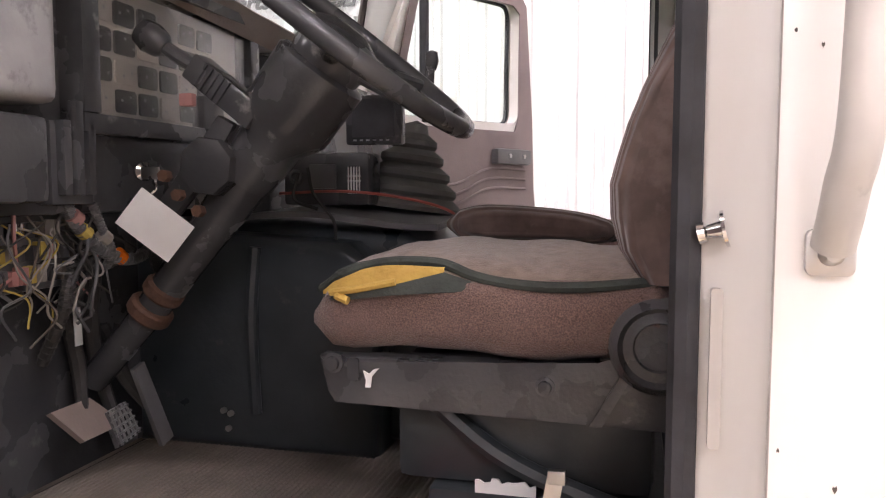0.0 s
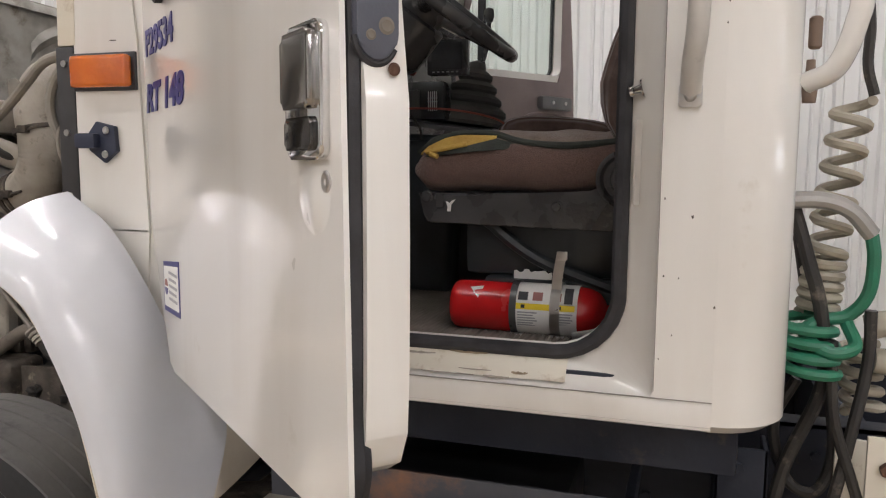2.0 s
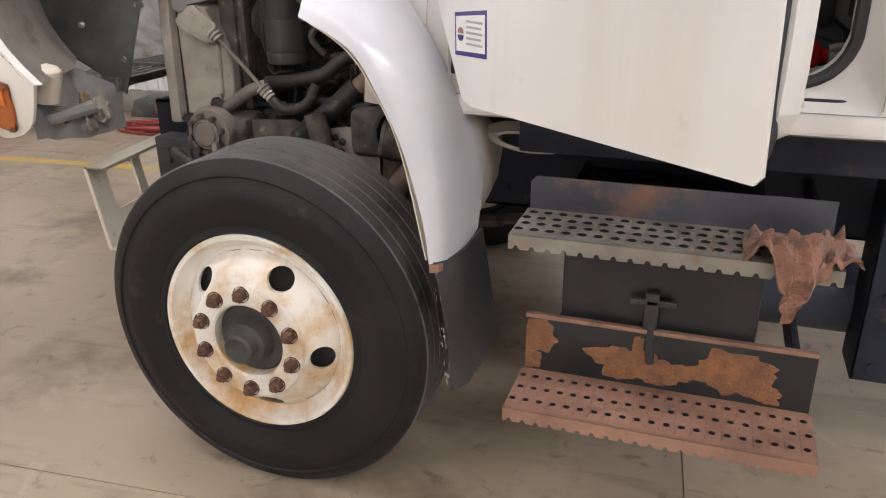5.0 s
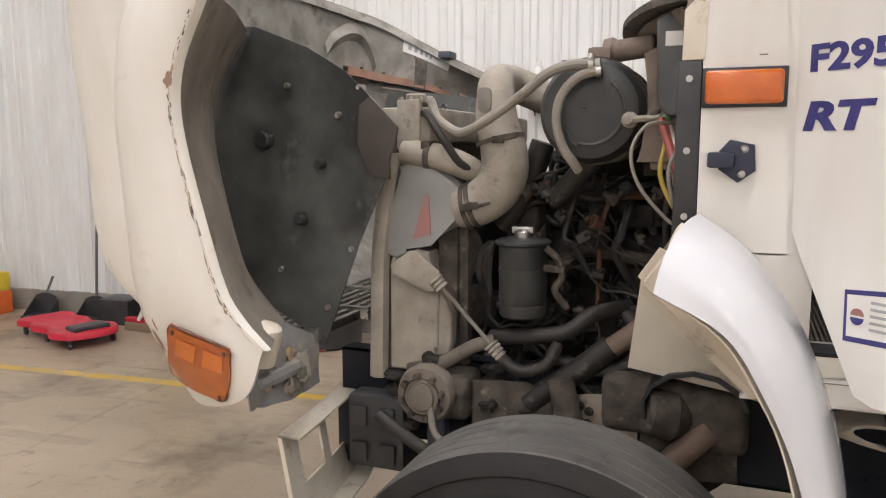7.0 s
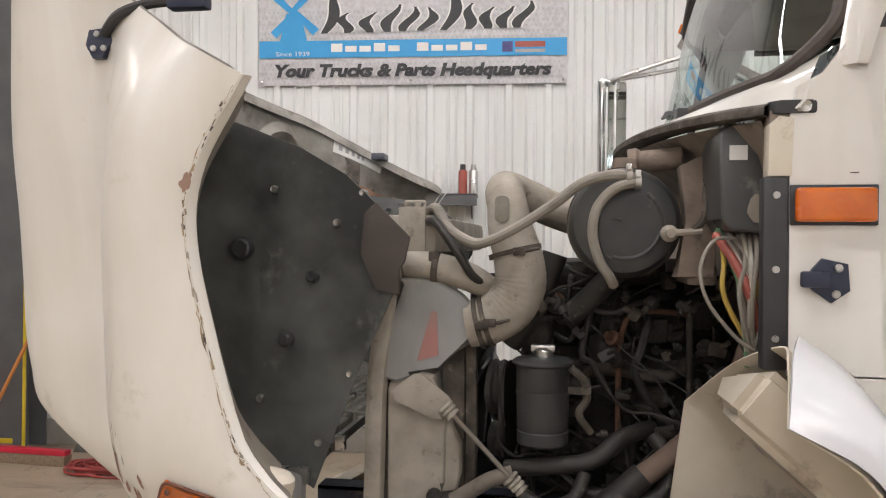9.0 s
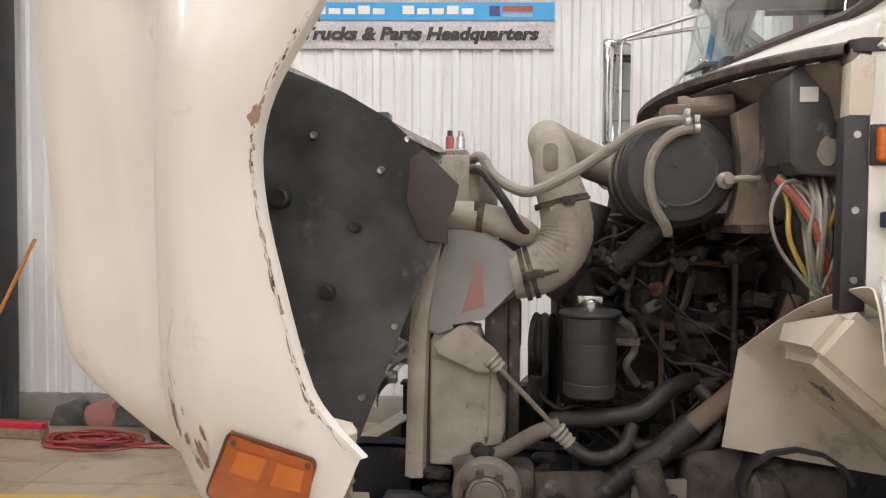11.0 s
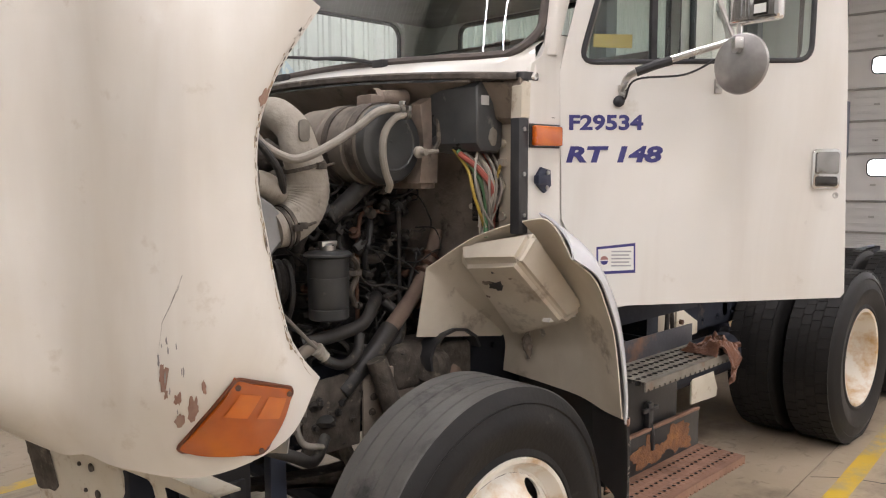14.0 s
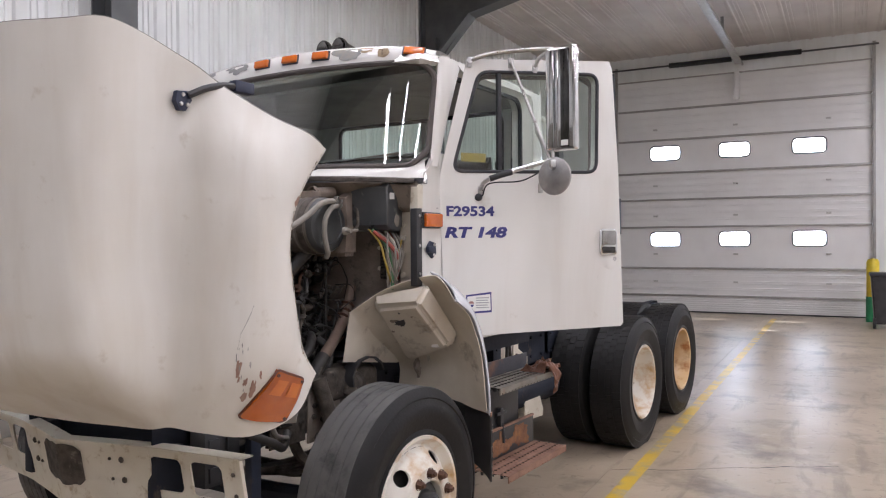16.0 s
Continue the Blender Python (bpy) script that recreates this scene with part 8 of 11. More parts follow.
for k in range(177):                     # bellows on the bend
    q = k / 176 * 11
    j = min(int(q), 10)
    radii.append(knots[j] + (knots[j + 1] - knots[j]) * (q - j) + (0.0006 * math.cos(k * math.pi / 2) if 24 < k < 60 else 0))
bm = M()
tube(bm, [(-1.72, 1.115, 1.438), (-1.665, 1.115, 1.450), (-1.615, 1.115, 1.485), (-1.588, 1.115, 1.54), (-1.590, 1.115, 1.60), (-1.612, 1.12, 1.68), (-1.622, 1.14, 1.74), (-1.635, 1.20, 1.785), (-1.622, 1.285, 1.792), (-1.57, 1.33, 1.77), (-1.50, 1.36, 1.74), (-1.41, 1.38, 1.71)], radii, 24, 16)
elbow = part("charge_pipe", bm, DUSTY, truck, "fat dust-coated charge-air elbow pipe")
for p, w, r in (((-1.600, 1.116, 1.625), (-0.25, 0.05, 1), 0.0645), ((-1.69, 1.115, 1.441), (1, 0, 0.25), 0.063), ((-1.672, 1.115, 1.447), (1, 0, 0.3), 0.0635)):
    bm = M()
    lathe(bm, [(-0.006, r), (-0.006, r + 0.004), (0.006, r + 0.004), (0.006, r)], p, w, 30)
    q = Vector(p) + Vector((0.02, -r - 0.004, 0.0))
    cyl(bm, q + Vector((-0.02, 0, -0.004)), q + Vector((0.045, 0.0, 0.010)), 0.004, 8)
    box(bm, q + Vector((-0.02, -0.012, -0.008)), q + Vector((0.01, 0.006, 0.012)), 0.003)
    part("hose_clamp", bm, DUSTD, elbow)
bm = M()
prism(bm, rounded(-1.648, 1.70, -1.612, 1.765, 0.012), 1.062, 1.071, "y", bevel=0.003)
part("cast_boss", bm, STEPZ, elbow)
bm = M()
tube(bm, [(-1.88, 1.10, 1.59), (-1.82, 1.095, 1.588), (-1.75, 1.10, 1.572), (-1.70, 1.125, 1.55), (-1.66, 1.17, 1.52)], [0.036, 0.037, 0.038, 0.036, 0.03], 18)
up = part("radiator_hose", bm, DUSTY, truck, "dusty upper radiator hose")
bm = M()
lathe(bm, [(-0.008, 0.037), (-0.008, 0.042), (0.008, 0.042), (0.008, 0.037)], (-1.80, 1.096, 1.584), (1, 0, -0.12), 24)
box(bm, (-1.815, 1.06, 1.60), (-1.79, 1.075, 1.625), 0.003)
part("hose_clamp", bm, DUSTD, up)
bm = M()
tube(bm, [(-1.84, 1.13, 1.70), (-1.80, 1.07, 1.70), (-1.765, 1.05, 1.66), (-1.73, 1.05, 1.61), (-1.70, 1.08, 1.56), (-1.66, 1.16, 1.53)], 0.011, 10)
part("loom", bm, HOSEK, truck, "corrugated black cable loom")
# radiator stay rod
bm = M()
prism(bm, [(-1.91, 1.27), (-1.90, 1.245), (-1.80, 1.20), (-1.772, 1.205), (-1.75, 1.235), (-1.76, 1.26), (-1.83, 1.315), (-1.85, 1.315)], 1.058, 1.066, "y", bevel=0.002)
stay = part("radiator_stay", bm, DUSTY, truck, "dusty stay bracket with a thin rod")
bm = M()
cyl(bm, (-1.77, 1.06, 1.235), (-1.587, 1.06, 1.045), 0.0065, 10)
part("rod", bm, STEPZ, stay)
for p, n in (((-1.765, 1.06, 1.23), 3), ((-1.60, 1.06, 1.058), 4)):
    w = Vector((-1.587 + 1.77, 0, 1.045 - 1.235)).normalized()
    for k in range(n):
        bm = M()
        lathe(bm, [(0, 0.008), (0, 0.022 - 0.002 * k), (0.006, 0.024 - 0.002 * k), (0.010, 0.020), (0.010, 0.008)], Vector(p) + w * (k * 0.012 - 0.01), w, 16)
        part("washer", bm, DUSTY, stay)
# air cleaner canister, axis across the truck
ac = Vector((-1.335, 1.0, 1.697))
bm = M()
lathe(bm, [(0.0, 0.0), (-0.006, 0.05), (0.0, 0.10), (0.006, 0.118), (0.02, 0.128), (0.03, 0.131), (0.10, 0.131), (0.105, 0.136), (0.118, 0.136), (0.122, 0.131), (0.24, 0.131), (0.245, 0.136), (0.258, 0.136), (0.262, 0.131), (0.40, 0.128), (0.44, 0.10), (0.46, 0.06), (0.52, 0.058)], ac, (0, 1, 0.0), 44, [0] * 5 + [1] * 12)
aircl = part("air_cleaner", bm, [CANIST, DUSTC], truck, "round black air cleaner dulled with dust")
bm = M()
lathe(bm, [(0.045, 0.133), (0.045, 0.1355), (0.085, 0.1355), (0.085, 0.133)], ac, (0, 1, 0), 44)
lathe(bm, [(0.18, 0.1325), (0.18, 0.135), (0.21, 0.135), (0.21, 0.1325)], ac, (0, 1, 0), 44)
part("band", bm, DUSTD, aircl)
bm = M()
lathe(bm, [(0, 0.02), (0.012, 0.02), (0.02, 0.012), (0.04, 0.011), (0.042, 0.0)], (ac.x + 0.10, 0.995, ac.z - 0.025), (0, -1, 0), 12)
cyl(bm, (ac.x + 0.10, 0.965, ac.z - 0.025), (ac.x + 0.17, 0.975, ac.z - 0.02), 0.008, 8)
part("restriction_fitting", bm, DUSTY, aircl)
bm = M()
tube(bm, [(ac.x + 0.085 * math.cos(c), ac.y + 0.002, ac.z + 0.085 * math.sin(c)) for c in np.linspace(-1.9, 0.9, 14)], 0.007, 8, smooth=False)
tube(bm, [(ac.x - 0.02 + 0.035 * math.cos(c), ac.y + 0.002, ac.z - 0.04 + 0.05 * math.sin(c)) for c in np.linspace(1.2, 4.4, 10)], 0.006, 8, smooth=False)
part("moulded_ridge", bm, CANIST, aircl)
bm = M()
tube(bm, [(ac.x + 0.15, 0.975, ac.z - 0.02), (ac.x + 0.175, 0.975, ac.z + 0.01), (ac.x + 0.18, 0.98, ac.z + 0.07), (ac.x + 0.19, 1.0, ac.z + 0.10)], 0.008, 8)
part("vacuum_line", bm, DUSTD, aircl)
bm = M()
prism(bm, [(-1.22, 1.57), (-1.13, 1.57), (-1.12, 1.80), (-1.15, 1.86), (-1.21, 1.83), (-1.20, 1.76), (-1.195, 1.70), (-1.20, 1.63)], 1.01, 1.07, "y", bevel=0.006)
box(bm, (-1.19, 1.03, 1.55), (-1.12, 1.5, 1.60), 0.01)
part("mount_plate", bm, BRNP, aircl, "bent dusty mounting plate")
bm = M()
tube(bm, [(-1.83, 1.14, 1.73), (-1.80, 1.10, 1.735), (-1.765, 1.07, 1.685), (-1.70, 1.04, 1.648), (-1.65, 1.02, 1.655), (-1.58, 1.0, 1.69), (-1.50, 0.98, 1.74), (-1.43, 0.97, 1.79), (-1.36, 0.97, 1.807), (-1.31, 0.99, 1.80)], 0.013, 10)
part("breather_hose", bm, HOSEG, aircl, "grey rubber breather hose")
bm = M()
tube(bm, [(-1.31, 0.97, 1.79), (-1.36, 0.965, 1.775), (-1.40, 0.965, 1.73), (-1.41, 0.965, 1.67), (-1.395, 0.97, 1.61), (-1.37, 0.98, 1.57), (-1.36, 1.0, 1.55)], 0.012, 10)
part("drain_hose", bm, HOSEG, aircl)
for p in ((-1.335, 0.972, 1.805), (-1.315, 0.966, 1.79)):
    bm = M()
    lathe(bm, [(0, 0.011), (0, 0.018), (0.012, 0.018), (0.012, 0.011)], p, (1, 0.1, 0.0), 14)
    box(bm, Vector(p) + Vector((0.0, -0.02, 0.01)), Vector(p) + Vector((0.012, 0.0, 0.026)), 0.002)
    part("hose_clamp", bm, STEEL, aircl)
bm = M()
tube(bm, [(ac.x, 1.45, ac.z), (ac.x, 1.6, ac.z), (ac.x - 0.02, 1.8, ac.z - 0.05), (ac.x - 0.02, 1.95, ac.z - 0.2)], 0.06, 16)
part("intake_pipe", bm, DUSTD, aircl)
bm = M()
cyl(bm, (-1.30, 1.12, 1.85), (-1.19, 1.10, 1.86), 0.028, 18, 0.005)
lathe(bm, [(0, 0.034), (0.02, 0.036), (0.03, 0.03)], (-1.32, 1.125, 1.85), (1, -0.1, 0.05), 16)
box(bm, (-1.36, 1.08, 1.80), (-1.30, 1.16, 1.86), 0.01)
part("wiper_motor", bm, BRNP, truck, "brown wiper motor under the cowl")
# washer reservoir, black, on the cowl
bm = M()
prism(bm, [(-1.155, 1.70), (-1.135, 1.675), (-1.055, 1.668), (-1.035, 1.69), (-1.03, 1.88), (-1.05, 1.90), (-1.14, 1.895), (-1.16, 1.875)], 0.80, 1.02, "y", bevel=0.012, seg=3)
wash = part("washer_tank", bm, TANKW, truck, "black plastic washer tank with scuffs")
bm = M()
box(bm, (-1.140, 0.797, 1.82), (-1.105, 0.801, 1.85))
part("label", bm, PAPER, wash, smooth=False)
bm = M()
ring = [(-1.085 + 0.018 * math.cos(c) * (1 + 0.4 * noise.noise(Vector((c, 0, 0)))), 1.72 + 0.03 * math.sin(c) * (1 + 0.5 * noise.noise(Vector((0, c, 3))))) for c in np.linspace(0, 2 * math.pi, 17)[:-1]]
prism(bm, ring, 0.797, 0.801, "y")
part("scuff", bm, DUSTY, wash, smooth=False)
for x in (-1.13, -1.07):
    bm = M()
    lathe(bm, [(0, 0.012), (0.015, 0.014), (0.025, 0.010), (0.028, 0)], (x, 0.85, 1.895), (0, 0, 1), 12)
    part("cap", bm, WWHT, wash)
# relay board and wiring
bm = M()
box(bm, (-1.045, 0.83, 1.44), (-1.02, 0.93, 1.60), 0.005)
loom = part("connector_block", bm, ENGINE, truck, "black connector block with cut wires")
for k in range(9):
    bm = M()
    box(bm, (-1.055, 0.84, 1.45 + k * 0.016), (-1.04, 0.92, 1.457 + k * 0.016), 0.002)
    part("terminal", bm, DUSTD, loom)
rng = random.Random(11)
wires = [(WRED, 0.010), (WGRN, 0.009), (WYEL, 0.0055), (WWHT, 0.005), (WWHT, 0.0045), (HOSEG, 0.005), (COILG, 0.005), (COILG, 0.0045), (HOSEG, 0.005), (WWHT, 0.005), (WWHT, 0.005), (HOSEG, 0.005), (WRED, 0.0035), (WWHT, 0.004), (WWHT, 0.004), (HOSEG, 0.005), (COILG, 0.003)]
for k, (mm, r) in enumerate(wires):
    a = Vector((-1.15 + 0.007 * k, 0.90 + rng.uniform(-0.05, 0.03), 1.655 + rng.uniform(-0.01, 0.03)))
    b = Vector((-1.07 + rng.uniform(-0.03, 0.02), 0.83 + rng.uniform(-0.03, 0.03), 1.41 + rng.uniform(-0.02, 0.02)))
    mid = a.lerp(b, 0.5) + Vector((rng.uniform(-0.04, 0.03), -0.05 + rng.uniform(-0.03, 0.02), rng.uniform(-0.01, 0.02)))
    bm = M()
    tube(bm, [a, a.lerp(mid, 0.5) + Vector((0, -0.02, 0.005)), mid, b], r, 8)
    part("wire", bm, mm, loom)
bm = M()
tube(bm, [(-1.12, 0.84, 1.66), (-1.17, 0.79, 1.655), (-1.20, 0.77, 1.60), (-1.185, 0.77, 1.53), (-1.13, 0.78, 1.46), (-1.09, 0.79, 1.43)], 0.004, 8)
part("cable_loop", bm, HOSEG, loom)
bm = M()
tube(bm, [(-1.045, 0.80, 1.63), (-1.07, 0.79, 1.60), (-1.09, 0.80, 1.53), (-1.085, 0.82, 1.46)], 0.005, 8)
part("wire", bm, WYEL, loom)
bm = M()
box(bm, (-1.05, 0.785, 1.625), (-1.015, 0.81, 1.65), 0.004)
part("plug", bm, WWHT, loom)
# exhaust and steering shaft running down beside the firewall
bm = M()
tube(bm, [(-1.03, 1.12, 1.40), (-1.06, 1.12, 1.31), (-1.12, 1.11, 1.22), (-1.20, 1.10, 1.14), (-1.30, 1.09, 1.06)], [0.024, 0.024, 0.026, 0.028, 0.028], 14)
shaft = part("steering_shaft", bm, ORUST, truck, "brown steering shaft down to its gearbox")
bm = M()
tube(bm, [(-1.28, 1.09, 1.08), (-1.36, 1.08, 1.01), (-1.44, 1.08, 0.95), (-1.50, 1.08, 0.90)], 0.033, 14)
part("slip_joint", bm, HOSEK, shaft)
for z in (1.255, 1.28, 1.31):
    bm = M()
    lathe(bm, [(-0.008, 0.026), (0, 0.034), (0.008, 0.026)], (-1.085 + (1.28 - z) * -0.7, 1.116, z), (0.55, 0, 0.8), 16)
    part("boot_ring", bm, RUSTN, shaft)
bm = M()
box(bm, (-1.86, 1.02, 0.84), (-1.66, 1.16, 0.97), 0.03, 3)
gearb = part("steering_gear", bm, DUSTD, truck, "dust-caked steering gearbox")
bm = M()
lathe(bm, [(0, 0.082), (0.03, 0.085), (0.05, 0.078), (0.052, 0.052), (0.066, 0.050), (0.070, 0.044), (0.066, 0.040), (0.074, 0.036), (0.076, 0.016), (0.072, 0.0)], (-1.775, 1.03, 0.92), (0, -1, 0), 32)
part("gear_cover", bm, DUSTC, gearb)
for k in range(8):
    c = 2 * math.pi * (k + 0.3) / 8
    bm = M()
    cyl(bm, (-1.775 + 0.06 * math.cos(c), 0.975, 0.92 + 0.06 * math.sin(c)), (-1.775 + 0.06 * math.cos(c), 0.955, 0.92 + 0.06 * math.sin(c)), 0.010, 6)
    part("bolt", bm, DUSTD, gearb)
for r_ in (0.052, 0.034):
    bm = M()
    lathe(bm, [(-0.004, r_ - 0.006), (-0.006, r_), (0.0, r_ + 0.003), (0.004, r_)], (-1.775, 0.966, 0.92), (0, -1, 0), 28)
    part("seal_ring", bm, DUSTD, gearb)
# bolted brown plates on the frame side below the engine
pr = random.Random(8)
for poly in ([(-1.66, 0.72), (-1.44, 0.72), (-1.43, 0.93), (-1.50, 0.965), (-1.66, 0.955)], [(-1.425, 0.70), (-1.20, 0.70), (-1.20, 0.93), (-1.30, 0.955), (-1.425, 0.94)], [(-1.20, 0.74), (-0.95, 0.76), (-0.96, 0.92), (-1.06, 0.965), (-1.19, 0.95)]):
    bm = M()
    y = 1.07 + pr.uniform(-0.015, 0.015)
    prism(bm, poly, y, y + 0.012, "y", bevel=0.003)
    pl = part("frame_plate", bm, FIREW if pr.random() < 0.5 else DUSTD, truck, "dusty brown bolted frame plate")
    for q in range(6):
        bm = M()
        x, z = pr.uniform(poly[0][0] + 0.03, poly[1][0] - 0.03), pr.uniform(0.78, 0.92)
        lathe(bm, [(0, 0.013), (0.003, 0.013), (0.004, 0.009), (0.014, 0.008), (0.016, 0.0)], (x, y, z), (0, -1, 0), 8)
        part("bolt", bm, (DUSTD, ENGINE)[q % 2], pl)
bm = M()
lathe(bm, [(0, 0), (0, 0.05), (0.01, 0.06), (0.07, 0.065), (0.10, 0.045), (0.12, 0.03)], (-1.18, 1.02, 0.94), (0.5, 0.2, -0.1), 20)
box(bm, (-1.30, 1.04, 0.86), (-1.06, 1.20, 1.02), 0.04, 3)
box(bm, (-1.10, 1.03, 0.84), (-0.93, 1.2, 1.0), 0.03, 3)
part("spring_hanger", bm, DUSTD, truck, "dusty cast spring hanger")
bm = M()
rows = []
for t in np.linspace(0, 1, 8):
    a = radians(200 - 190 * t)
    rows.append([Vector((-1.06 + 0.13 * math.cos(a), 0.99, 0.96 + 0.10 * math.sin(a))), Vector((-1.06 + 0.13 * math.cos(a), 1.06, 0.96 + 0.10 * math.sin(a)))])
loft(bm, rows)
thicken(bm, 0.01)
part("rubber_shield", bm, BLACKP, truck)
bm = M()
tube(bm, [(-1.40, 1.02, 1.0), (-1.36, 1.0, 0.86), (-1.33, 0.99, 0.74), (-1.32, 0.98, 0.62)], 0.035, 12)
part("shock_absorber", bm, DUSTD, truck)
bm = M()
tube(bm, [(-1.02, 1.05, 0.90), (-1.10, 1.03, 0.82), (-1.16, 1.02, 0.74)], 0.035, 12)
part("drag_link", bm, ORUST, truck)
bm = M()
rr = random.Random(5)
for k in range(60):
    x, y, z = rr.uniform(-2.0, -0.95), rr.uniform(1.04, 1.18), rr.uniform(0.72, 1.0)
    s = rr.uniform(0.008, 0.028)
    r = bmesh.ops.create_icosphere(bm, subdivisions=2, radius=s)
    for v in r["verts"]:
        v.co = Vector((x, y, z)) + Vector((v.co.x * 1.5, v.co.y, v.co.z * 0.8)) + noise.noise_vector(v.co * 70 + Vector((k * 3.3, 0, 0))) * s * 0.5
part("grime", bm, ENGINE, truck, "clumps of oily grime and small fittings", kind="stuff")
# splash guard box ahead of the axle
bm = M()
box(bm, (-2.04, 1.03, 0.66), (-1.86, 1.12, 0.88), 0.01)
fbr = part("front_bracket", bm, BLACKP, truck, "black bolted front frame bracket")
for x, z in ((-2.0, 0.71), (-1.91, 0.71), (-2.0, 0.82), (-1.91, 0.82)):
    bm = M()
    box(bm, (x - 0.025, 1.018, z - 0.03), (x + 0.025, 1.032, z + 0.03), 0.004)
    part("pad", bm, BLACKP, fbr)
# bundle of white wire under the near fender
bm = M()
for k in range(9):
    r = 0.055 + 0.004 * k
    tube(bm, [(-0.67 + r * 1.35 * math.cos(c), 0.78 + 0.006 * k, 1.022 + r * 0.42 * math.sin(c) - 0.008 * math.cos(c)) for c in np.linspace(0.1 * k, 0.1 * k + 2 * math.pi, 15)[:-1]], 0.0055, 6, smooth=False, closed=True)
part("wire_coil", bm, WWHT, truck, "coil of pale wire tucked under the cab", kind="stuff")

# ---- inside the cab ----
SY = 1.17                               # middle of the driver's seat


def cushion(ctrl, n=5, m_=5):
    return patch(ctrl, n, m_)


def seat(dy, lab, torn):
    st = thing("cab_chair", lab, "chair", at=(-0.2, SY + dy, FLOOR_Z), group="cab chairs")
    x0, x1, y0, y1 = -0.415, 0.05, SY + dy - 0.235, SY + dy + 0.235
    # cushion: a soft box, sagging, with a bulging side
    bm = M()
    prof = []
    for k in range(28):
        c = 2 * math.pi * k / 28
        cx, cz = math.cos(c), math.sin(c)
        prof.append((abs(cx) ** 0.45 * math.copysign(1, cx), abs(cz) ** 0.6 * math.copysign(1, cz)))
    rows = []
    for i in range(23):
        t = i / 22
        x = x0 + (x1 - x0) * t
        f = min(1, math.sqrt(max(0, 1 - max(0, 1 - t / 0.09) ** 2))) * min(1, math.sqrt(max(0, 1 - max(0, (t - 0.95) / 0.05) ** 2)) + 0.05)
        h = 0.064 * (0.45 + 0.55 * f)
        ht = h * (0.42 + 0.58 * math.sqrt(max(0, 1 - max(0, 1 - t / 0.26) ** 2)))
        cz = 1.535 + 0.012 * t + 0.006 * math.sin(6 * t)
        wv = 0.235 * (0.93 + 0.07 * f)
        rows.append([Vector((x, SY + dy + wv * a, cz + (ht * b + 0.012 * (1 - a * a) if b > 0 else h * b))) for a, b in prof])
    g = loft(bm, rows, closed=True)
    bm.faces.new(g[0])
    bm.faces.new(g[-1])
    for v in bm.verts:
        v.co += noise.noise_vector(v.co * 9) * 0.008 + noise.noise_vector(Vector((v.co.x * 14, v.co.y * 9, v.co.z * 34))) * 0.006
    bm.normal_update()
    for f in bm.faces:
        f.material_index = 1 if f.calc_center_median().z > 1.582 else 0
    cu = part("cushion", bm, [FABRIC, FABTOP], st, "brown woven cushion, its top tan", angle=70)
    bm = M()
    pts = [(x0 + 0.006, y0 + 0.03, 1.566), (x0 + 0.045, y0 + 0.016, 1.588), (x0 + 0.10, y0 + 0.022, 1.604), (x0 + 0.17, y0 + 0.028, 1.604), (x0 + 0.22, y0 + 0.012, 1.590), (x0 + 0.27, y0 + 0.008, 1.582), (x0 + 0.345, y0 + 0.010, 1.580), (x1 - 0.01, y0 + 0.018, 1.590)]
    tube(bm, pts, [0.006, 0.006, 0.006, 0.006, 0.007, 0.009, 0.009, 0.009, 0.009, 0.008] + [0.007] * 33, 8)
    tube(bm, [(x0 + 0.006, y0 + 0.03, 1.566), (x0 + 0.0, y0 + 0.12, 1.568), (x0 + 0.0, y1 - 0.12, 1.568), (x0 + 0.006, y1 - 0.03, 1.566)], 0.007, 8)
    part("piping", bm, PIPING, cu, "frayed green-black piping")
    if torn:
        bm = M()
        ring_u = curve_points([(x0 + 0.012, y0 + 0.022, 1.565), (x0 + 0.045, y0 + 0.010, 1.586), (x0 + 0.10, y0 + 0.012, 1.601), (x0 + 0.18, y0 + 0.020, 1.600)], 6)
        ring_l = curve_points([(x0 + 0.012, y0 + 0.020, 1.560), (x0 + 0.045, y0 + 0.000, 1.564), (x0 + 0.10, y0 - 0.004, 1.574), (x0 + 0.18, y0 + 0.014, 1.594)], 6)
        ring_d = curve_points([(x0 + 0.014, y0 + 0.016, 1.556), (x0 + 0.045, y0 - 0.003, 1.556), (x0 + 0.13, y0 - 0.005, 1.566), (x0 + 0.25, y0 + 0.004, 1.575)], 6)
        loft(bm, [ring_l, ring_d])
        thicken(bm, 0.002)
        part("torn_edge", bm, PIPING, cu, "dark frayed edge of the tear")
        bm = M()
        loft(bm, [ring_u, [a.lerp(b, 0.5) + Vector((0, -0.002, 0.002)) for a, b in zip(ring_u, ring_l)], ring_l])
        part("torn_foam", bm, FOAM, cu, "yellow foam bursting through a tear", angle=60)
        bm = M()
        tube(bm, [(x0 + 0.03, y0 + 0.002, 1.565), (x0 + 0.07, y0 - 0.008, 1.572), (x0 + 0.12, y0 - 0.002, 1.582)], 0.005, 8)
        tube(bm, [(x0 + 0.04, y0 - 0.004, 1.562), (x0 + 0.058, y0 - 0.008, 1.556)], 0.0055, 8)
        part("torn_strand", bm, FOAM, cu)
    # backrest
    bm = M()
    rows = []
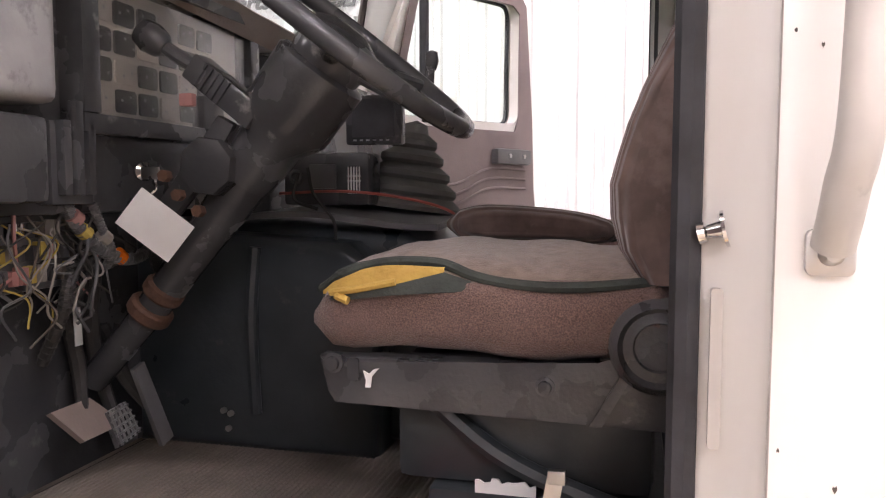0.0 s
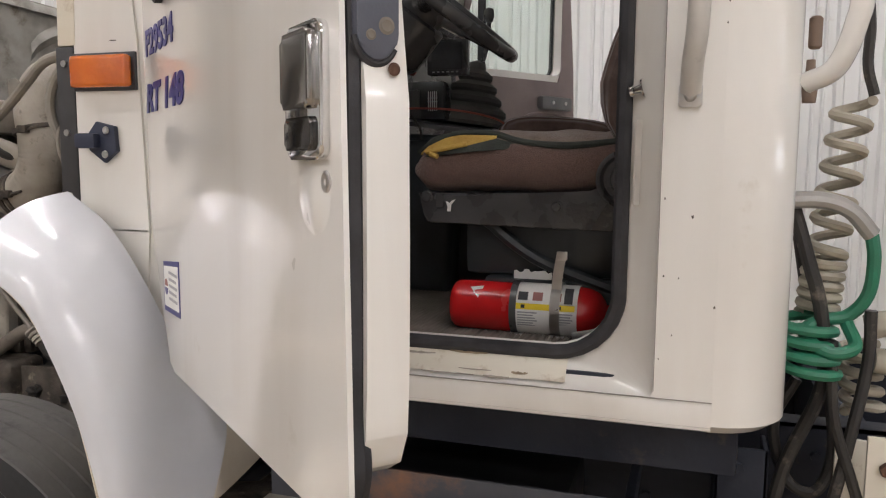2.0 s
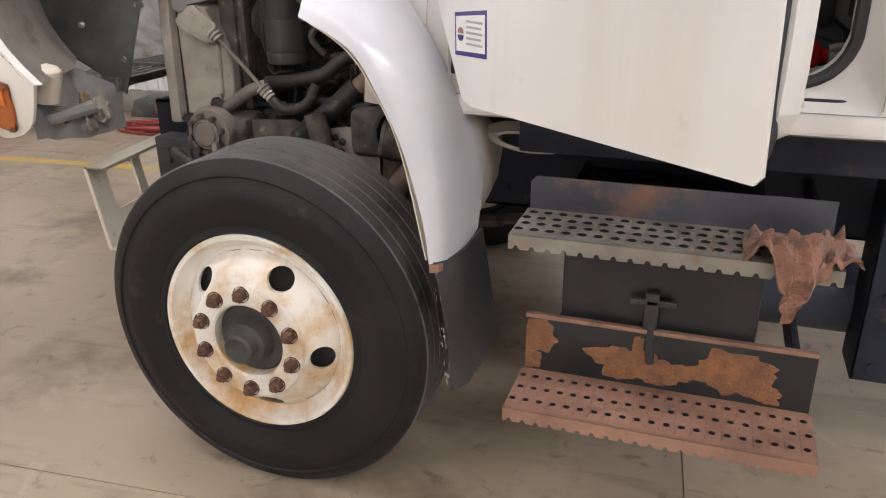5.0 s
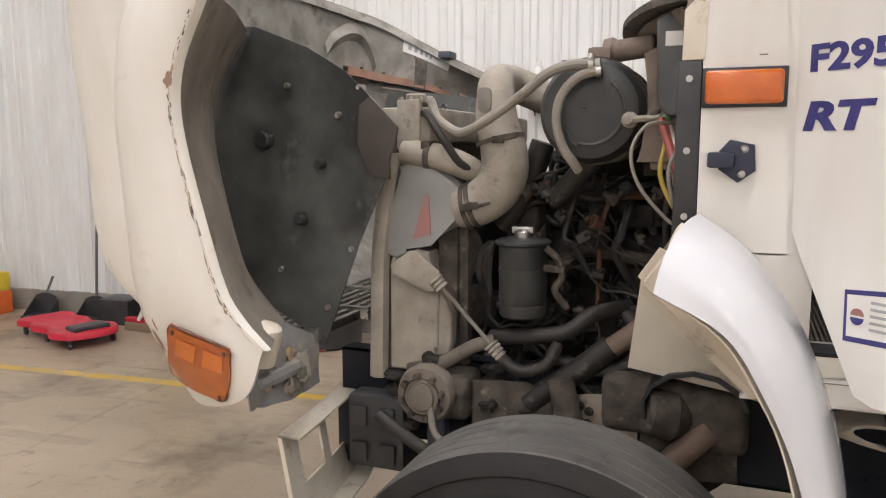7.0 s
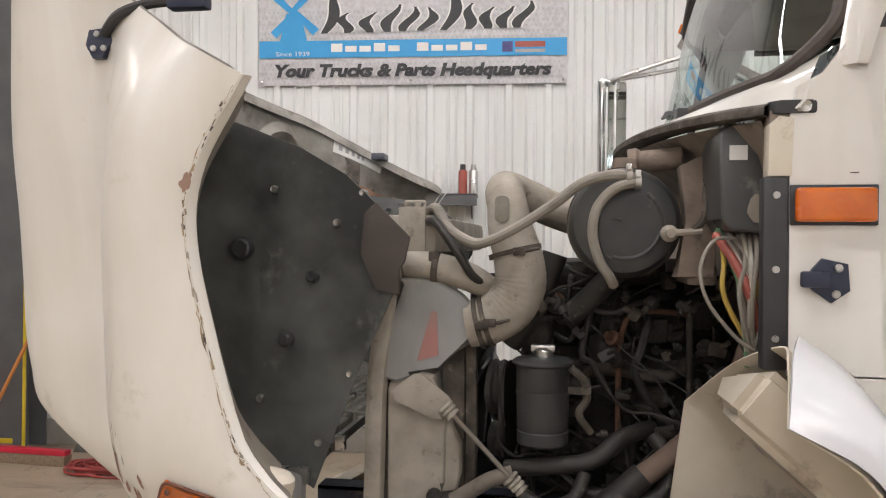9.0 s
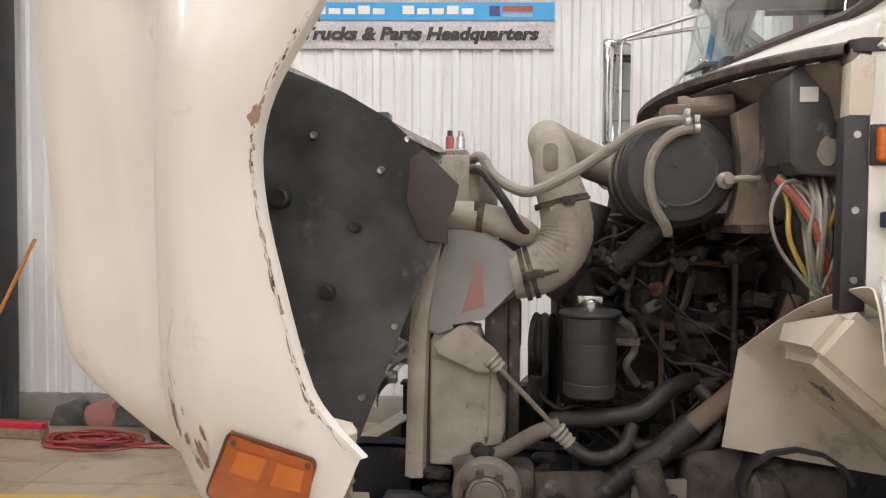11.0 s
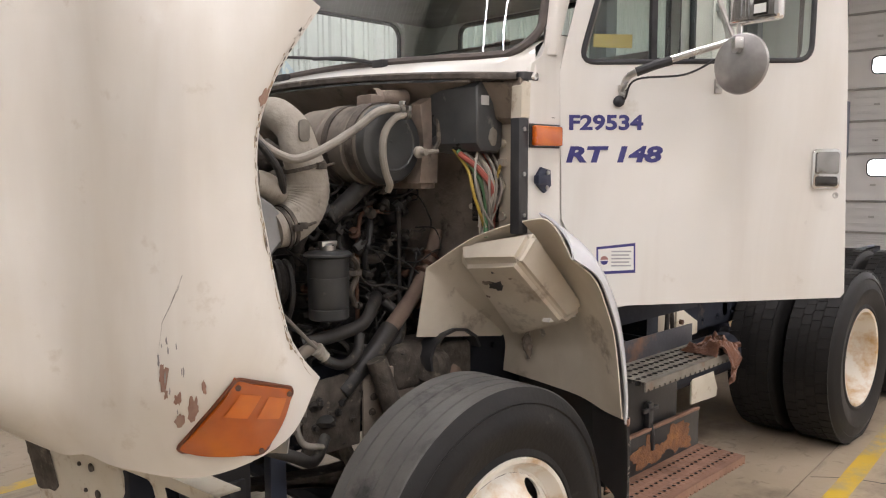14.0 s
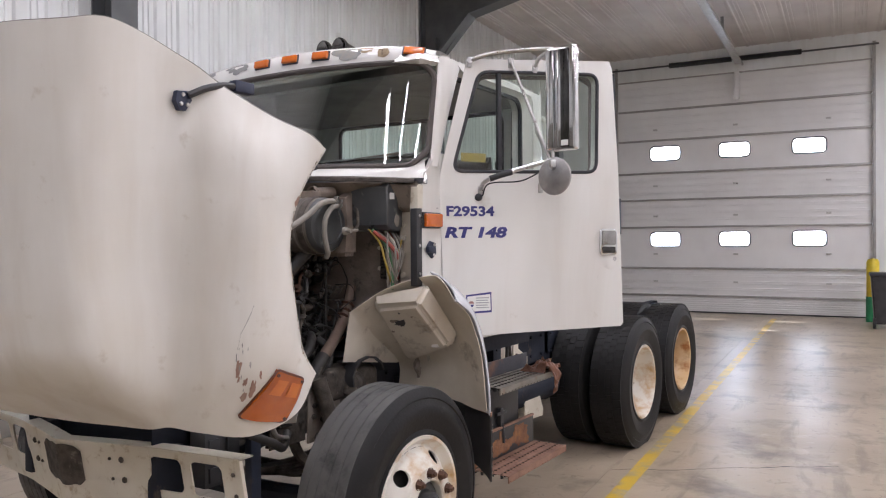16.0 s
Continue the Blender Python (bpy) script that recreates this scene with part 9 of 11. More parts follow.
    for i in range(15):
        t = i / 14
        z = 1.585 + 0.56 * t
        xc = float(np.interp(z, (1.585, 1.63, 1.71, 1.80, 1.96, 2.14), (0.062, 0.044, 0.038, 0.066, 0.140, 0.200)))
        w = 0.235 - 0.05 * t
        d = 0.055 * math.sqrt(max(0.02, 1 - max(0, (t - 0.85) / 0.15) ** 2)) * (0.75 + 0.25 * min(1, t / 0.12))
        rows.append([Vector((xc + d * (1 if b > 0 else 1.2) * b + 0.02 * a * a * -1, SY + dy + w * a, z)) for b, a in [(q[1], q[0]) for q in prof]])
    g = loft(bm, rows, closed=True)
    bm.faces.new(g[0])
    bm.faces.new(g[-1])
    for v in bm.verts:
        v.co += noise.noise_vector(v.co * 8) * 0.006
    part("backrest", bm, CORD, st, "brown corduroy backrest", angle=70)
    bm = M()
    tube(bm, [(0.10, y0 + 0.004, 1.60), (0.105, y0 + 0.002, 1.75), (0.20, y0 + 0.02, 2.0), (0.24, y0 + 0.05, 2.12)], 0.006, 6)
    part("seam", bm, PIPING, st)
    # steel base skirt with bolts, lever slot
    bm = M()
    prism(bm, [(x0 + 0.008, 1.478), (x0 + 0.02, 1.43), (x0 + 0.03, 1.415), (x1 + 0.03, 1.405), (x1 + 0.05, 1.42), (x1 + 0.05, 1.51), (x1 - 0.0, 1.548), (x1 - 0.05, 1.495), (x1 - 0.09, 1.480)], y0 + 0.01, y0 + 0.05, "y", bevel=0.008)
    base = part("seat_base", bm, SEATB, st, "black pressed steel seat skirt")
    bm = M()
    prism(bm, [(x1 - 0.10, 1.41), (x1 - 0.085, 1.41), (x1 - 0.02, 1.53), (x1 - 0.03, 1.535)], y0 + 0.004, y0 + 0.012, "y")
    part("rib", bm, SEATB, base)
    for x, z, r in ((x0 + 0.03, 1.470, 0.010), (-0.105, 1.455, 0.009), (x1 - 0.045, 1.482, 0.010)):
        bm = M()
        lathe(bm, [(0, r * 1.4), (0.003, r * 1.4), (0.004, r), (0.010, r * 0.9), (0.011, 0)], (x, y0 + 0.010, z), (0, -1, 0), 12)
        part("bolt", bm, SEATB, base)
    bm = M()
    prism(bm, rounded(x0 + 0.05, 1.448, x0 + 0.066, 1.478, 0.005), y0 + 0.007, y0 + 0.012, "y")
    part("slot", bm, BLACKC, base)
    bm = M()
    prism(bm, [(x0 + 0.075, 1.440), (x0 + 0.082, 1.440), (x0 + 0.084, 1.455), (x0 + 0.094, 1.466), (x0 + 0.086, 1.464), (x0 + 0.08, 1.458), (x0 + 0.072, 1.462), (x0 + 0.076, 1.45)], y0 + 0.007, y0 + 0.0115, "y")
    part("pictogram", bm, PAPER, base, smooth=False)
    bm = M()
    lathe(bm, [(0, 0.0), (0.0, 0.028), (0.006, 0.030), (0.004, 0.042), (0.012, 0.048), (0.0, 0.058), (-0.02, 0.06), (-0.03, 0.055)], (x1 - 0.020, y0 + 0.0, 1.513), (0, -1, 0), 28)
    part("recliner_knob", bm, SEATB, base, "round black recliner knob")
    bm = M()
    box(bm, (x0 + 0.10, y0 + 0.06, 1.30), (x1 - 0.02, y1 - 0.06, 1.47), 0.02)
    for k in range(2):
        tube(bm, [(x0 + 0.14, y0 + 0.05 + 0.3 * k, 1.43), (-0.15, y0 + 0.05 + 0.3 * k, 1.34), (x1 + 0.0, y0 + 0.05 + 0.3 * k, 1.27)], 0.014, 8)
    box(bm, (x0 + 0.15, y0 + 0.04, FLOOR_Z), (x1, y1 - 0.04, 1.30), 0.01)
    part("pedestal", bm, CABIN, st, "dark seat pedestal")
    return st


seat(0.0, "worn brown fabric driver chair with torn front corner", True)
seat(0.93, "brown fabric passenger chair", False)
# fold-down armrest of the driver's seat
bm = M()
rows = []
for i in range(13):
    t = i / 12
    f = math.sqrt(max(0.03, 1 - (2 * t - 1) ** 4))
    rows.append([Vector((-0.355 + 0.335 * t, 1.46 + 0.035 * f * math.cos(c), 1.632 - 0.012 * t + (0.042 - 0.014 * t) * f * math.sin(c) + 0.006 * math.sin(math.pi * t))) for c in np.linspace(0, 2 * math.pi, 17)[:-1]])
g = loft(bm, rows, closed=True)
bm.faces.new(g[0])
bm.faces.new(g[-1])
solo_arm = thing("seat_armrest", "dark brown padded fold-down armrest", "armrest", at=(-0.15, 1.46, 1.6))
part("pad", bm, CORD, solo_arm, angle=70)
bm = M()
cyl(bm, (-0.01, 1.40, 1.63), (-0.01, 1.49, 1.63), 0.018, 12, 0.003)
part("pivot", bm, SEATB, solo_arm)

# floor covering with fine ribs
bm = M()
prof = []
x = -0.95
while x < 0.04:
    prof += [(x, FLOOR_Z + 0.004), (x + 0.003, FLOOR_Z + 0.008), (x + 0.006, FLOOR_Z + 0.008), (x + 0.009, FLOOR_Z + 0.004)]
    x += 0.0105
loft(bm, [[Vector((px, y, pz + dz)) for px, pz in prof] for y, dz in ((YN + 0.045, -0.002), (YN + 0.07, 0.006), (0.9, 0.006), (1.55, 0.004))])
solo("floor_mat", bm, FLOORM, "ribbed dusty brown rubber floor mat in the cab", "floor mat", smooth=False)

# engine tunnel / doghouse
bm = M()
prism(bm, [(-0.97, 1.2), (-0.37, 1.2), (-0.35, 1.45), (-0.37, 1.575), (-0.43, 1.615), (-0.97, 1.64)], 1.42, 1.95, "y", bevel=0.035, seg=4)
prism(bm, [(-0.97, 1.19), (-0.46, 1.19), (-0.45, 1.45), (-0.47, 1.56), (-0.52, 1.60), (-0.97, 1.625)], 1.33, 1.50, "y", bevel=0.03, seg=4)
dog = part("engine_cover", bm, CABIN, cab, "dark green-black moulded engine cover")
bm = M()
tube(bm, [(-0.695, 1.325, 1.59), (-0.705, 1.322, 1.45), (-0.70, 1.325, 1.27)], 0.012, 8)
part("cover_rib", bm, CABIN, dog)
for x, z in ((-0.66, 1.27), (-0.645, 1.265), (-0.65, 1.235)):
    bm = M()
    cyl(bm, (x - 0.11, 1.335, z), (x - 0.11, 1.322, z), 0.006, 8)
    part("screw", bm, STEEL, dog)
bm = M()
rows = [[Vector((-0.78 + 0.42 * t, 1.40 + 0.28 * s, 1.645 + 0.012 * math.sin(5 * t) + 0.012 * s)) for t in np.linspace(0, 1, 10)] for s in (0, 0.5, 1)]
loft(bm, rows)
thicken(bm, 0.012)
part("cover_lid", bm, DASH, dog, "dusty lid edge lifted on the cover")
bm = M()
tube(bm, [(-0.70, 1.44, 1.69), (-0.58, 1.46, 1.695), (-0.46, 1.45, 1.685), (-0.36, 1.47, 1.66), (-0.32, 1.5, 1.62)], 0.003, 6)
part("red_wire", bm, WRED, dog)
bm = M()
tube(bm, [(-0.62, 1.40, 1.74), (-0.60, 1.38, 1.69), (-0.56, 1.38, 1.64), (-0.555, 1.38, 1.60)], 0.0035, 6)
tube(bm, [(-0.64, 1.40, 1.73), (-0.645, 1.39, 1.68), (-0.60, 1.40, 1.66)], 0.0035, 6)
part("loose_wire", bm, HOSEK, dog)

# dashboard: hood, instrument panel, lower panel, fuse bay
bm = M()
rows = []
for y in (0.72, 1.0, 1.4, 1.8, 2.2, 2.52):
    rows.append([Vector((-0.97, y, 2.04)), Vector((-0.88, y, 2.06)), Vector((-0.80, y, 2.065)), Vector((-0.775, y, 2.05)), Vector((-0.785, y, 2.035)), Vector((-0.83, y, 2.03))])
loft(bm, rows)
box(bm, (-0.97, 0.72, 1.66), (-0.845, 1.60, 2.03), 0.01)
box(bm, (-0.97, 1.6, 1.62), (-0.80, 2.52, 2.0), 0.02)
dash = part("dashboard", bm, BLACKC, cab, "dusty dark dashboard with bare fuse bay")
bm = M()
prism(bm, [(1.04, 1.815), (1.52, 1.815), (1.52, 2.03), (1.04, 2.03)], -0.842, -0.838, "x")
part("gauge_panel", bm, CLUST, dash, "grimy grey gauge panel behind clear plastic")
for k in range(6):
    for j in range(4):
        bm = M()
        y, z = 1.085 + k * 0.062, 1.845 + j * 0.048
        prism(bm, rounded(y - 0.026, z - 0.019, y + 0.026, z + 0.019, 0.005), -0.839, -0.834, "x", bevel=0.002)
        g_ = part("gauge", bm, DASH if (k * 2 + j) % 3 else CLUST, dash)
        bm = M()
        for q in range(2):
            ox, oz = y - 0.016 + 0.022 * q + 0.006 * ((k * 3 + j) % 3), z - 0.008 + 0.007 * ((k + 2 * j + q) % 3)
            prism(bm, [(ox, oz), (ox + 0.005, oz), (ox + 0.006, oz + 0.004), (ox, oz + 0.005)], -0.8335, -0.8328, "x")
        part("scale", bm, INKG, g_, smooth=False)
for a, b, c_, d in ((1.0, 1.785, 1.56, 1.815), (1.0, 2.03, 1.56, 2.045), (1.0, 1.815, 1.04, 2.03), (1.52, 1.815, 1.56, 2.03)):
    bm = M()
    box(bm, (-0.845, a, b), (-0.80, c_, d), 0.004)
    part("panel_bezel", bm, BLACKC, dash, "black instrument bezel")
bm = M()
box(bm, (-0.812, 1.04, 1.815), (-0.809, 1.52, 2.03))
part("panel_lens", bm, LENS, dash)
bm = M()
box(bm, (-0.85, 1.35, 1.79), (-0.79, 1.39, 1.88), 0.008)
part("radio_mic", bm, DASH, dash)
bm = M()
rows = [[Vector((-0.81 + 0.035 * s, y, 2.045 + 0.045 * s - 0.012 * t)) for s in (0, 0.4, 1)] for t, y in enumerate((1.0, 1.25, 1.5, 1.8))]
loft(bm, rows)
thicken(bm, 0.012)
part("dash_roll", bm, DASHT, dash, "tan vinyl dash roll")
bm = M()
box(bm, (-0.86, 0.74, 1.68), (-0.79, 0.915, 1.80), 0.012)
part("side_box", bm, BLACKC, dash)
bm = M()
box(bm, (-0.86, 0.945, 1.675), (-0.815, 1.035, 1.80), 0.008)
sp = part("switch_panel", bm, BLACKC, dash)
for k in range(3):
    bm = M()
    box(bm, (-0.817, 0.955 + k * 0.026, 1.69), (-0.80, 0.972 + k * 0.026, 1.80 + 0.03 * (k == 1)), 0.004)
    part("rocker", bm, BLACKC, sp)
bm = M()
box(bm, (-0.87, 0.74, 1.815), (-0.775, 0.925, 2.07), 0.022, 3)
part("side_pod", bm, PODG, dash, "scuffed grey pod at the dash end")
bm = M()
box(bm, (-0.93, 0.76, 1.545), (-0.885, 1.065, 1.66), 0.006)
fuse = part("fuse_box", bm, DASH, dash, "open fuse box full of small fuses and wires")
rng = random.Random(21)
cols = [DUSTD, CARD, DUSTD, HOSEG, CHROME, REDP, BLACKC, HOSEG, BLACKC, BLACKC]
for k in range(42):
    bm = M()
    y, z = 0.775 + 0.0205 * (k % 14), 1.558 + 0.034 * (k // 14)
    box(bm, (-0.887, y, z), (-0.868 + rng.uniform(-0.004, 0.006), y + 0.013, z + 0.022 + rng.uniform(0, 0.006)), 0.002)
    part("fuse", bm, cols[rng.randrange(10)], fuse)
for k in range(34):
    bm = M()
    y = rng.uniform(0.80, 1.09)
    a = Vector((-0.855 + rng.uniform(-0.02, 0.02), y, rng.uniform(1.63, 1.68)))
    b = Vector((-0.885 + rng.uniform(-0.02, 0.03), y + rng.uniform(-0.06, 0.08), rng.uniform(1.46, 1.58)))
    w = [Vector((rng.uniform(-0.01, 0.03), rng.uniform(-0.05, 0.05), rng.uniform(-0.02, 0.02))) for q in range(3)]
    tube(bm, [a, a.lerp(b, 0.25) + w[0], a.lerp(b, 0.55) + w[1], a.lerp(b, 0.8) + w[2], b], rng.choice((0.0016, 0.002, 0.003)), 5)
    part("wire", bm, rng.choice([HOSEK, HOSEK, HOSEK, HOSEK, DUSTD, DASH, HOSEK, DASH, HOSEK, REDP, HOSEG, CARD]), fuse)
for r_, mm, pts in ((0.0095, DASH, ((-0.85, 1.01, 1.68), (-0.84, 1.024, 1.642), (-0.835, 1.074, 1.60), (-0.83, 1.135, 1.581), (-0.825, 1.187, 1.598), (-0.82, 1.211, 1.645))),
                    (0.010, HOSEK, ((-0.87, 1.055, 1.68), (-0.86, 1.054, 1.60), (-0.865, 1.031, 1.553), (-0.875, 1.025, 1.50), (-0.92, 1.03, 1.42))),
                    (0.006, DASH, ((-0.83, 1.047, 1.675), (-0.828, 1.067, 1.634), (-0.83, 1.09, 1.596), (-0.85, 1.10, 1.57))),
                    (0.010, HOSEK, ((-0.80, 1.165, 1.63), (-0.80, 1.171, 1.564), (-0.80, 1.227, 1.552), (-0.80, 1.315, 1.564), (-0.84, 1.37, 1.60)))):
    bm = M()
    tube(bm, pts, r_, 10, n=10)
    lo_ = part("loom_hose", bm, mm, fuse)
    # corrugations of the split loom
    path = curve_points(pts, 16)
    bm = M()
    for a, b in zip(path[::2], path[1::2]):
        d = (b - a).normalized()
        lathe(bm, [(-0.0015, r_), (-0.001, r_ + 0.0016), (0.001, r_ + 0.0016), (0.0015, r_)], a, d, 10)
    part("corrugation", bm, mm, lo_, kind="stuff")
for p, mm in (((-0.838, 1.036, 1.632), CARD), ((-0.832, 1.112, 1.588), AMBERM), ((-0.84, 1.02, 1.655), REDP), ((-0.83, 1.072, 1.622), HOSEG)):
    bm = M()
    lathe(bm, [(-0.008, 0.0), (-0.008, 0.0125), (0.008, 0.0125), (0.008, 0.0)], p, (0.1, 0.8, -0.6), 10)
    part("tape", bm, mm, fuse)
# steering column, shroud, wheel, stalk
bm = M()
tube(bm, [(-0.93, 1.16, 1.36), (-0.84, 1.16, 1.457), (-0.79, 1.16, 1.513), (-0.70, 1.16, 1.62), (-0.60, 1.16, 1.745)], [0.026, 0.027, 0.030, 0.034, 0.045], 16, smooth=True)
colm = part("steering_column", bm, BLACKC, cab, "black steering column")
axis = Vector((0.62, 0, 0.78)).normalized()
for q, r_ in ((0.0, 0.040), (0.045, 0.036)):
    bm = M()
    lathe(bm, [(-0.014, 0.02), (-0.013, r_ - 0.004), (-0.008, r_), (0.008, r_), (0.013, r_ - 0.004), (0.014, 0.02)], Vector((-0.81, 1.16, 1.49)) + axis * q, axis, 18)
    part("collar", bm, RUSTN, colm, "rusty joint collar")
base_ = Vector((-0.608, 1.15, 1.730))
bm = M()
lathe(bm, [(-0.02, 0.0), (-0.02, 0.045), (0.02, 0.05), (0.06, 0.052), (0.09, 0.070), (0.10, 0.075), (0.20, 0.077), (0.205, 0.07), (0.21, 0.0)], base_, axis, 32)
part("shroud", bm, BLACKC, colm, "black plastic column shroud")
bm = M()
prism(bm, [(-0.655 + 0.048 * math.cos(radians(a)), 1.735 + 0.048 * math.sin(radians(a))) for a in range(15, 375, 45)], 1.085, 1.20, "y", bevel=0.008)
prism(bm, [(-0.76, 1.665), (-0.735, 1.64), (-0.66, 1.72), (-0.61, 1.80), (-0.64, 1.815)], 1.10, 1.125, "y", bevel=0.006)
part("column_bracket", bm, BLACKC, colm)
for x, y, z in ((-0.70, 1.09, 1.69), (-0.665, 1.09, 1.665), (-0.72, 1.085, 1.72)):
    bm = M()
    cyl(bm, (x, y, z), (x, y - 0.014, z), 0.010, 6)
    part("bolt", bm, RUSTN, colm)
bm = M()
m_ = Matrix.Translation((-0.625, 1.105, 1.85)) @ Matrix.Rotation(radians(38), 4, "Y")
box(bm, (-0.07, -0.02, -0.022), (0.07, 0.025, 0.022), 0.006, m=m_)
for k in range(5):
    box(bm, (-0.045 + 0.012 * k, -0.024, -0.02), (-0.039 + 0.012 * k, -0.018, 0.02), 0.001, m=m_)
part("signal_switch", bm, BLACKC, colm, "ribbed black turn signal switch")
bm = M()
tube(bm, [(-0.66, 1.105, 1.88), (-0.70, 1.10, 1.905), (-0.735, 1.097, 1.928)], [0.010, 0.012, 0.011], 10)
lathe(bm, [(0, 0.0), (0.0, 0.014), (0.01, 0.022), (0.03, 0.026), (0.05, 0.021), (0.058, 0)], (-0.725, 1.098, 1.92), (-0.75, -0.1, 0.55), 16)
part("stalk", bm, BLACKC, colm)
bm = M()
box(bm, (-0.678, 1.055, 1.825), (-0.655, 1.07, 1.845), 0.004)
part("hazard_tab", bm, REDP, colm)
wc = base_ + axis * 0.235
sx = Vector((axis.z, 0, -axis.x))
sy = Vector((0, 1, 0))
bm = M()
tube(bm, [wc + (sx * math.cos(c) + sy * math.sin(c)) * 0.235 + axis * 0.03 for c in np.linspace(0, 2 * math.pi, 41)[:-1]], 0.0155, 12, smooth=False, closed=True)
sw = part("steering_wheel", bm, BLACKC, colm, "black two-spoke steering wheel")
bm = M()
lathe(bm, [(-0.03, 0.06), (0.0, 0.066), (0.03, 0.06), (0.045, 0.03), (0.045, 0)], wc, axis, 24)
for q in (0.0, math.pi, 1.2, -1.2 + math.pi * 2):
    d = sx * math.cos(q) + sy * math.sin(q)
    tube(bm, [wc + d * 0.04, wc + d * 0.13 + axis * 0.012, wc + d * 0.225 + axis * 0.028], [0.020, 0.014, 0.011], 8)
part("spokes", bm, BLACKC, sw)
# ignition key and paper tag
bm = M()
lathe(bm, [(0, 0.016), (0.01, 0.016), (0.014, 0.010), (0.02, 0.0)], (-0.79, 1.12, 1.728), (0.85, -0.5, 0), 16)
part("ignition_switch", bm, CHROME, dash)
tag = thing("key_tag", "blank white paper tag hanging from the ignition key", "tag", at=(-0.76, 1.10, 1.66))
bm = M()
box(bm, (-0.778, 1.098, 1.715), (-0.745, 1.104, 1.735), 0.003)
part("key", bm, STEEL, tag)
bm = M()
tube(bm, [(-0.752, 1.10, 1.715), (-0.750, 1.098, 1.70), (-0.756, 1.095, 1.692)], 0.002, 6)
part("loop", bm, STEEL, tag)
bm = M()
mt = Matrix.Translation((-0.745, 1.085, 1.642)) @ Matrix.Rotation(radians(15), 4, "Z") @ Matrix.Rotation(radians(38), 4, "Y")
box(bm, (-0.052, -0.0005, -0.036), (0.052, 0.0005, 0.036), m=mt)
part("card", bm, PAPER, tag, smooth=False)
# pedals
for pts, mm, lab, arm in (
        (((-.90, 1.021, 1.343), (-.905, 1.119, 1.341), (-.878, 1.174, 1.283), (-.872, 1.063, 1.285)), DASHT, "worn tan clutch pedal pad", ((-.905, 1.10, 1.325), (-.925, 1.118, 1.391), (-.925, 1.103, 1.465), (-.92, 1.102, 1.52), (-.90, 1.10, 1.60))),
        (((-.885, 1.135, 1.312), (-.885, 1.185, 1.318), (-.862, 1.195, 1.262), (-.862, 1.135, 1.252)), BLACKC, "black ribbed brake pedal pad", ((-.89, 1.165, 1.29), (-.92, 1.17, 1.36), (-.93, 1.16, 1.46), (-.92, 1.16, 1.55))),
        (((-.855, 1.160, 1.383), (-.852, 1.186, 1.392), (-.822, 1.224, 1.247), (-.825, 1.195, 1.237)), DASH, "long accelerator pedal", ((-.85, 1.20, 1.31), (-.90, 1.205, 1.36), (-.94, 1.20, 1.45)))):
    bm = M()
    loft(bm, [[Vector(pts[0]), Vector(pts[1])], [Vector(pts[3]), Vector(pts[2])]])
    thicken(bm, 0.010)
    pd = part("pedal", bm, mm, cab, lab, smooth=False)
    bm = M()
    tube(bm, arm, [0.010, 0.013, 0.014, 0.013, 0.010][:len(arm)], 8)
    part("arm", bm, HOSEK, pd)
    if mm is BLACKC:
        a, b, c_, d = (Vector(p) for p in pts)
        nrm = (b - a).cross(d - a).normalized()
        nrm = nrm if nrm.x > 0 else -nrm
        for q in range(5):
            bm = M()
            t = (q + 0.5) / 5
            tube(bm, [a.lerp(b, t) + nrm * 0.003, d.lerp(c_, t) + nrm * 0.003], 0.0025, 6, smooth=False)
            part("rib", bm, DASH, pd)
            bm = M()
            tube(bm, [a.lerp(d, t) + nrm * 0.003, b.lerp(c_, t) + nrm * 0.003], 0.0025, 6, smooth=False)
            part("rib", bm, DASH, pd)
bm = M()
prism(bm, [(1.094, 1.435), (1.112, 1.435), (1.108, 1.50), (1.092, 1.50)], -0.911, -0.909, "x")
part("pedal_label", bm, PAPER, cab, smooth=False)
# monitor, shifter boot and lever, small centre console
bm = M()
box(bm, (-0.60, 1.50, 1.79), (-0.48, 1.53, 1.89), 0.006, m=Matrix.Translation((0.02, 0, 0)) @ Matrix.Rotation(0, 4, "Z"))
mon = part("monitor", bm, BLACKC, dash, "small black dash monitor")
bm = M()
box(bm, (-0.565, 1.497, 1.805), (-0.475, 1.501, 1.882))
part("screen", bm, SEAL, mon)
bm = M()
for k in range(6):
    box(bm, (-0.562 + k * 0.014, 1.4965, 1.797), (-0.556 + k * 0.014, 1.5005, 1.80))
part("button", bm, INKG, mon, smooth=False)
bm = M()
lathe(bm, [(0.0, 0.125), (0.01, 0.127), (0.03, 0.103), (0.038, 0.110), (0.05, 0.108), (0.065, 0.084), (0.073, 0.091), (0.085, 0.089), (0.10, 0.065), (0.108, 0.072), (0.12, 0.071), (0.135, 0.047), (0.143, 0.053), (0.155, 0.052), (0.17, 0.030), (0.19, 0.026), (0.2, 0.000)], (-0.505, 1.68, 1.655), (0.12, 0.05, 1), 30)
boot = part("shifter_boot", bm, BOOT, cab, "dusty pleated rubber gear lever boot")
bm = M()
tube(bm, [(-0.465, 1.69, 1.85), (-0.455, 1.70, 1.90), (-0.45, 1.70, 1.97)], 0.007, 8)
lathe(bm, [(0, 0), (0.0, 0.010), (0.02, 0.016), (0.04, 0.013), (0.045, 0)], (-0.45, 1.70, 1.965), (0, 0, 1), 14)
part("gear_lever", bm, BLACKC, boot)
bm = M()
box(bm, (-0.72, 1.50, 1.665), (-0.53, 1.58, 1.775), 0.01)
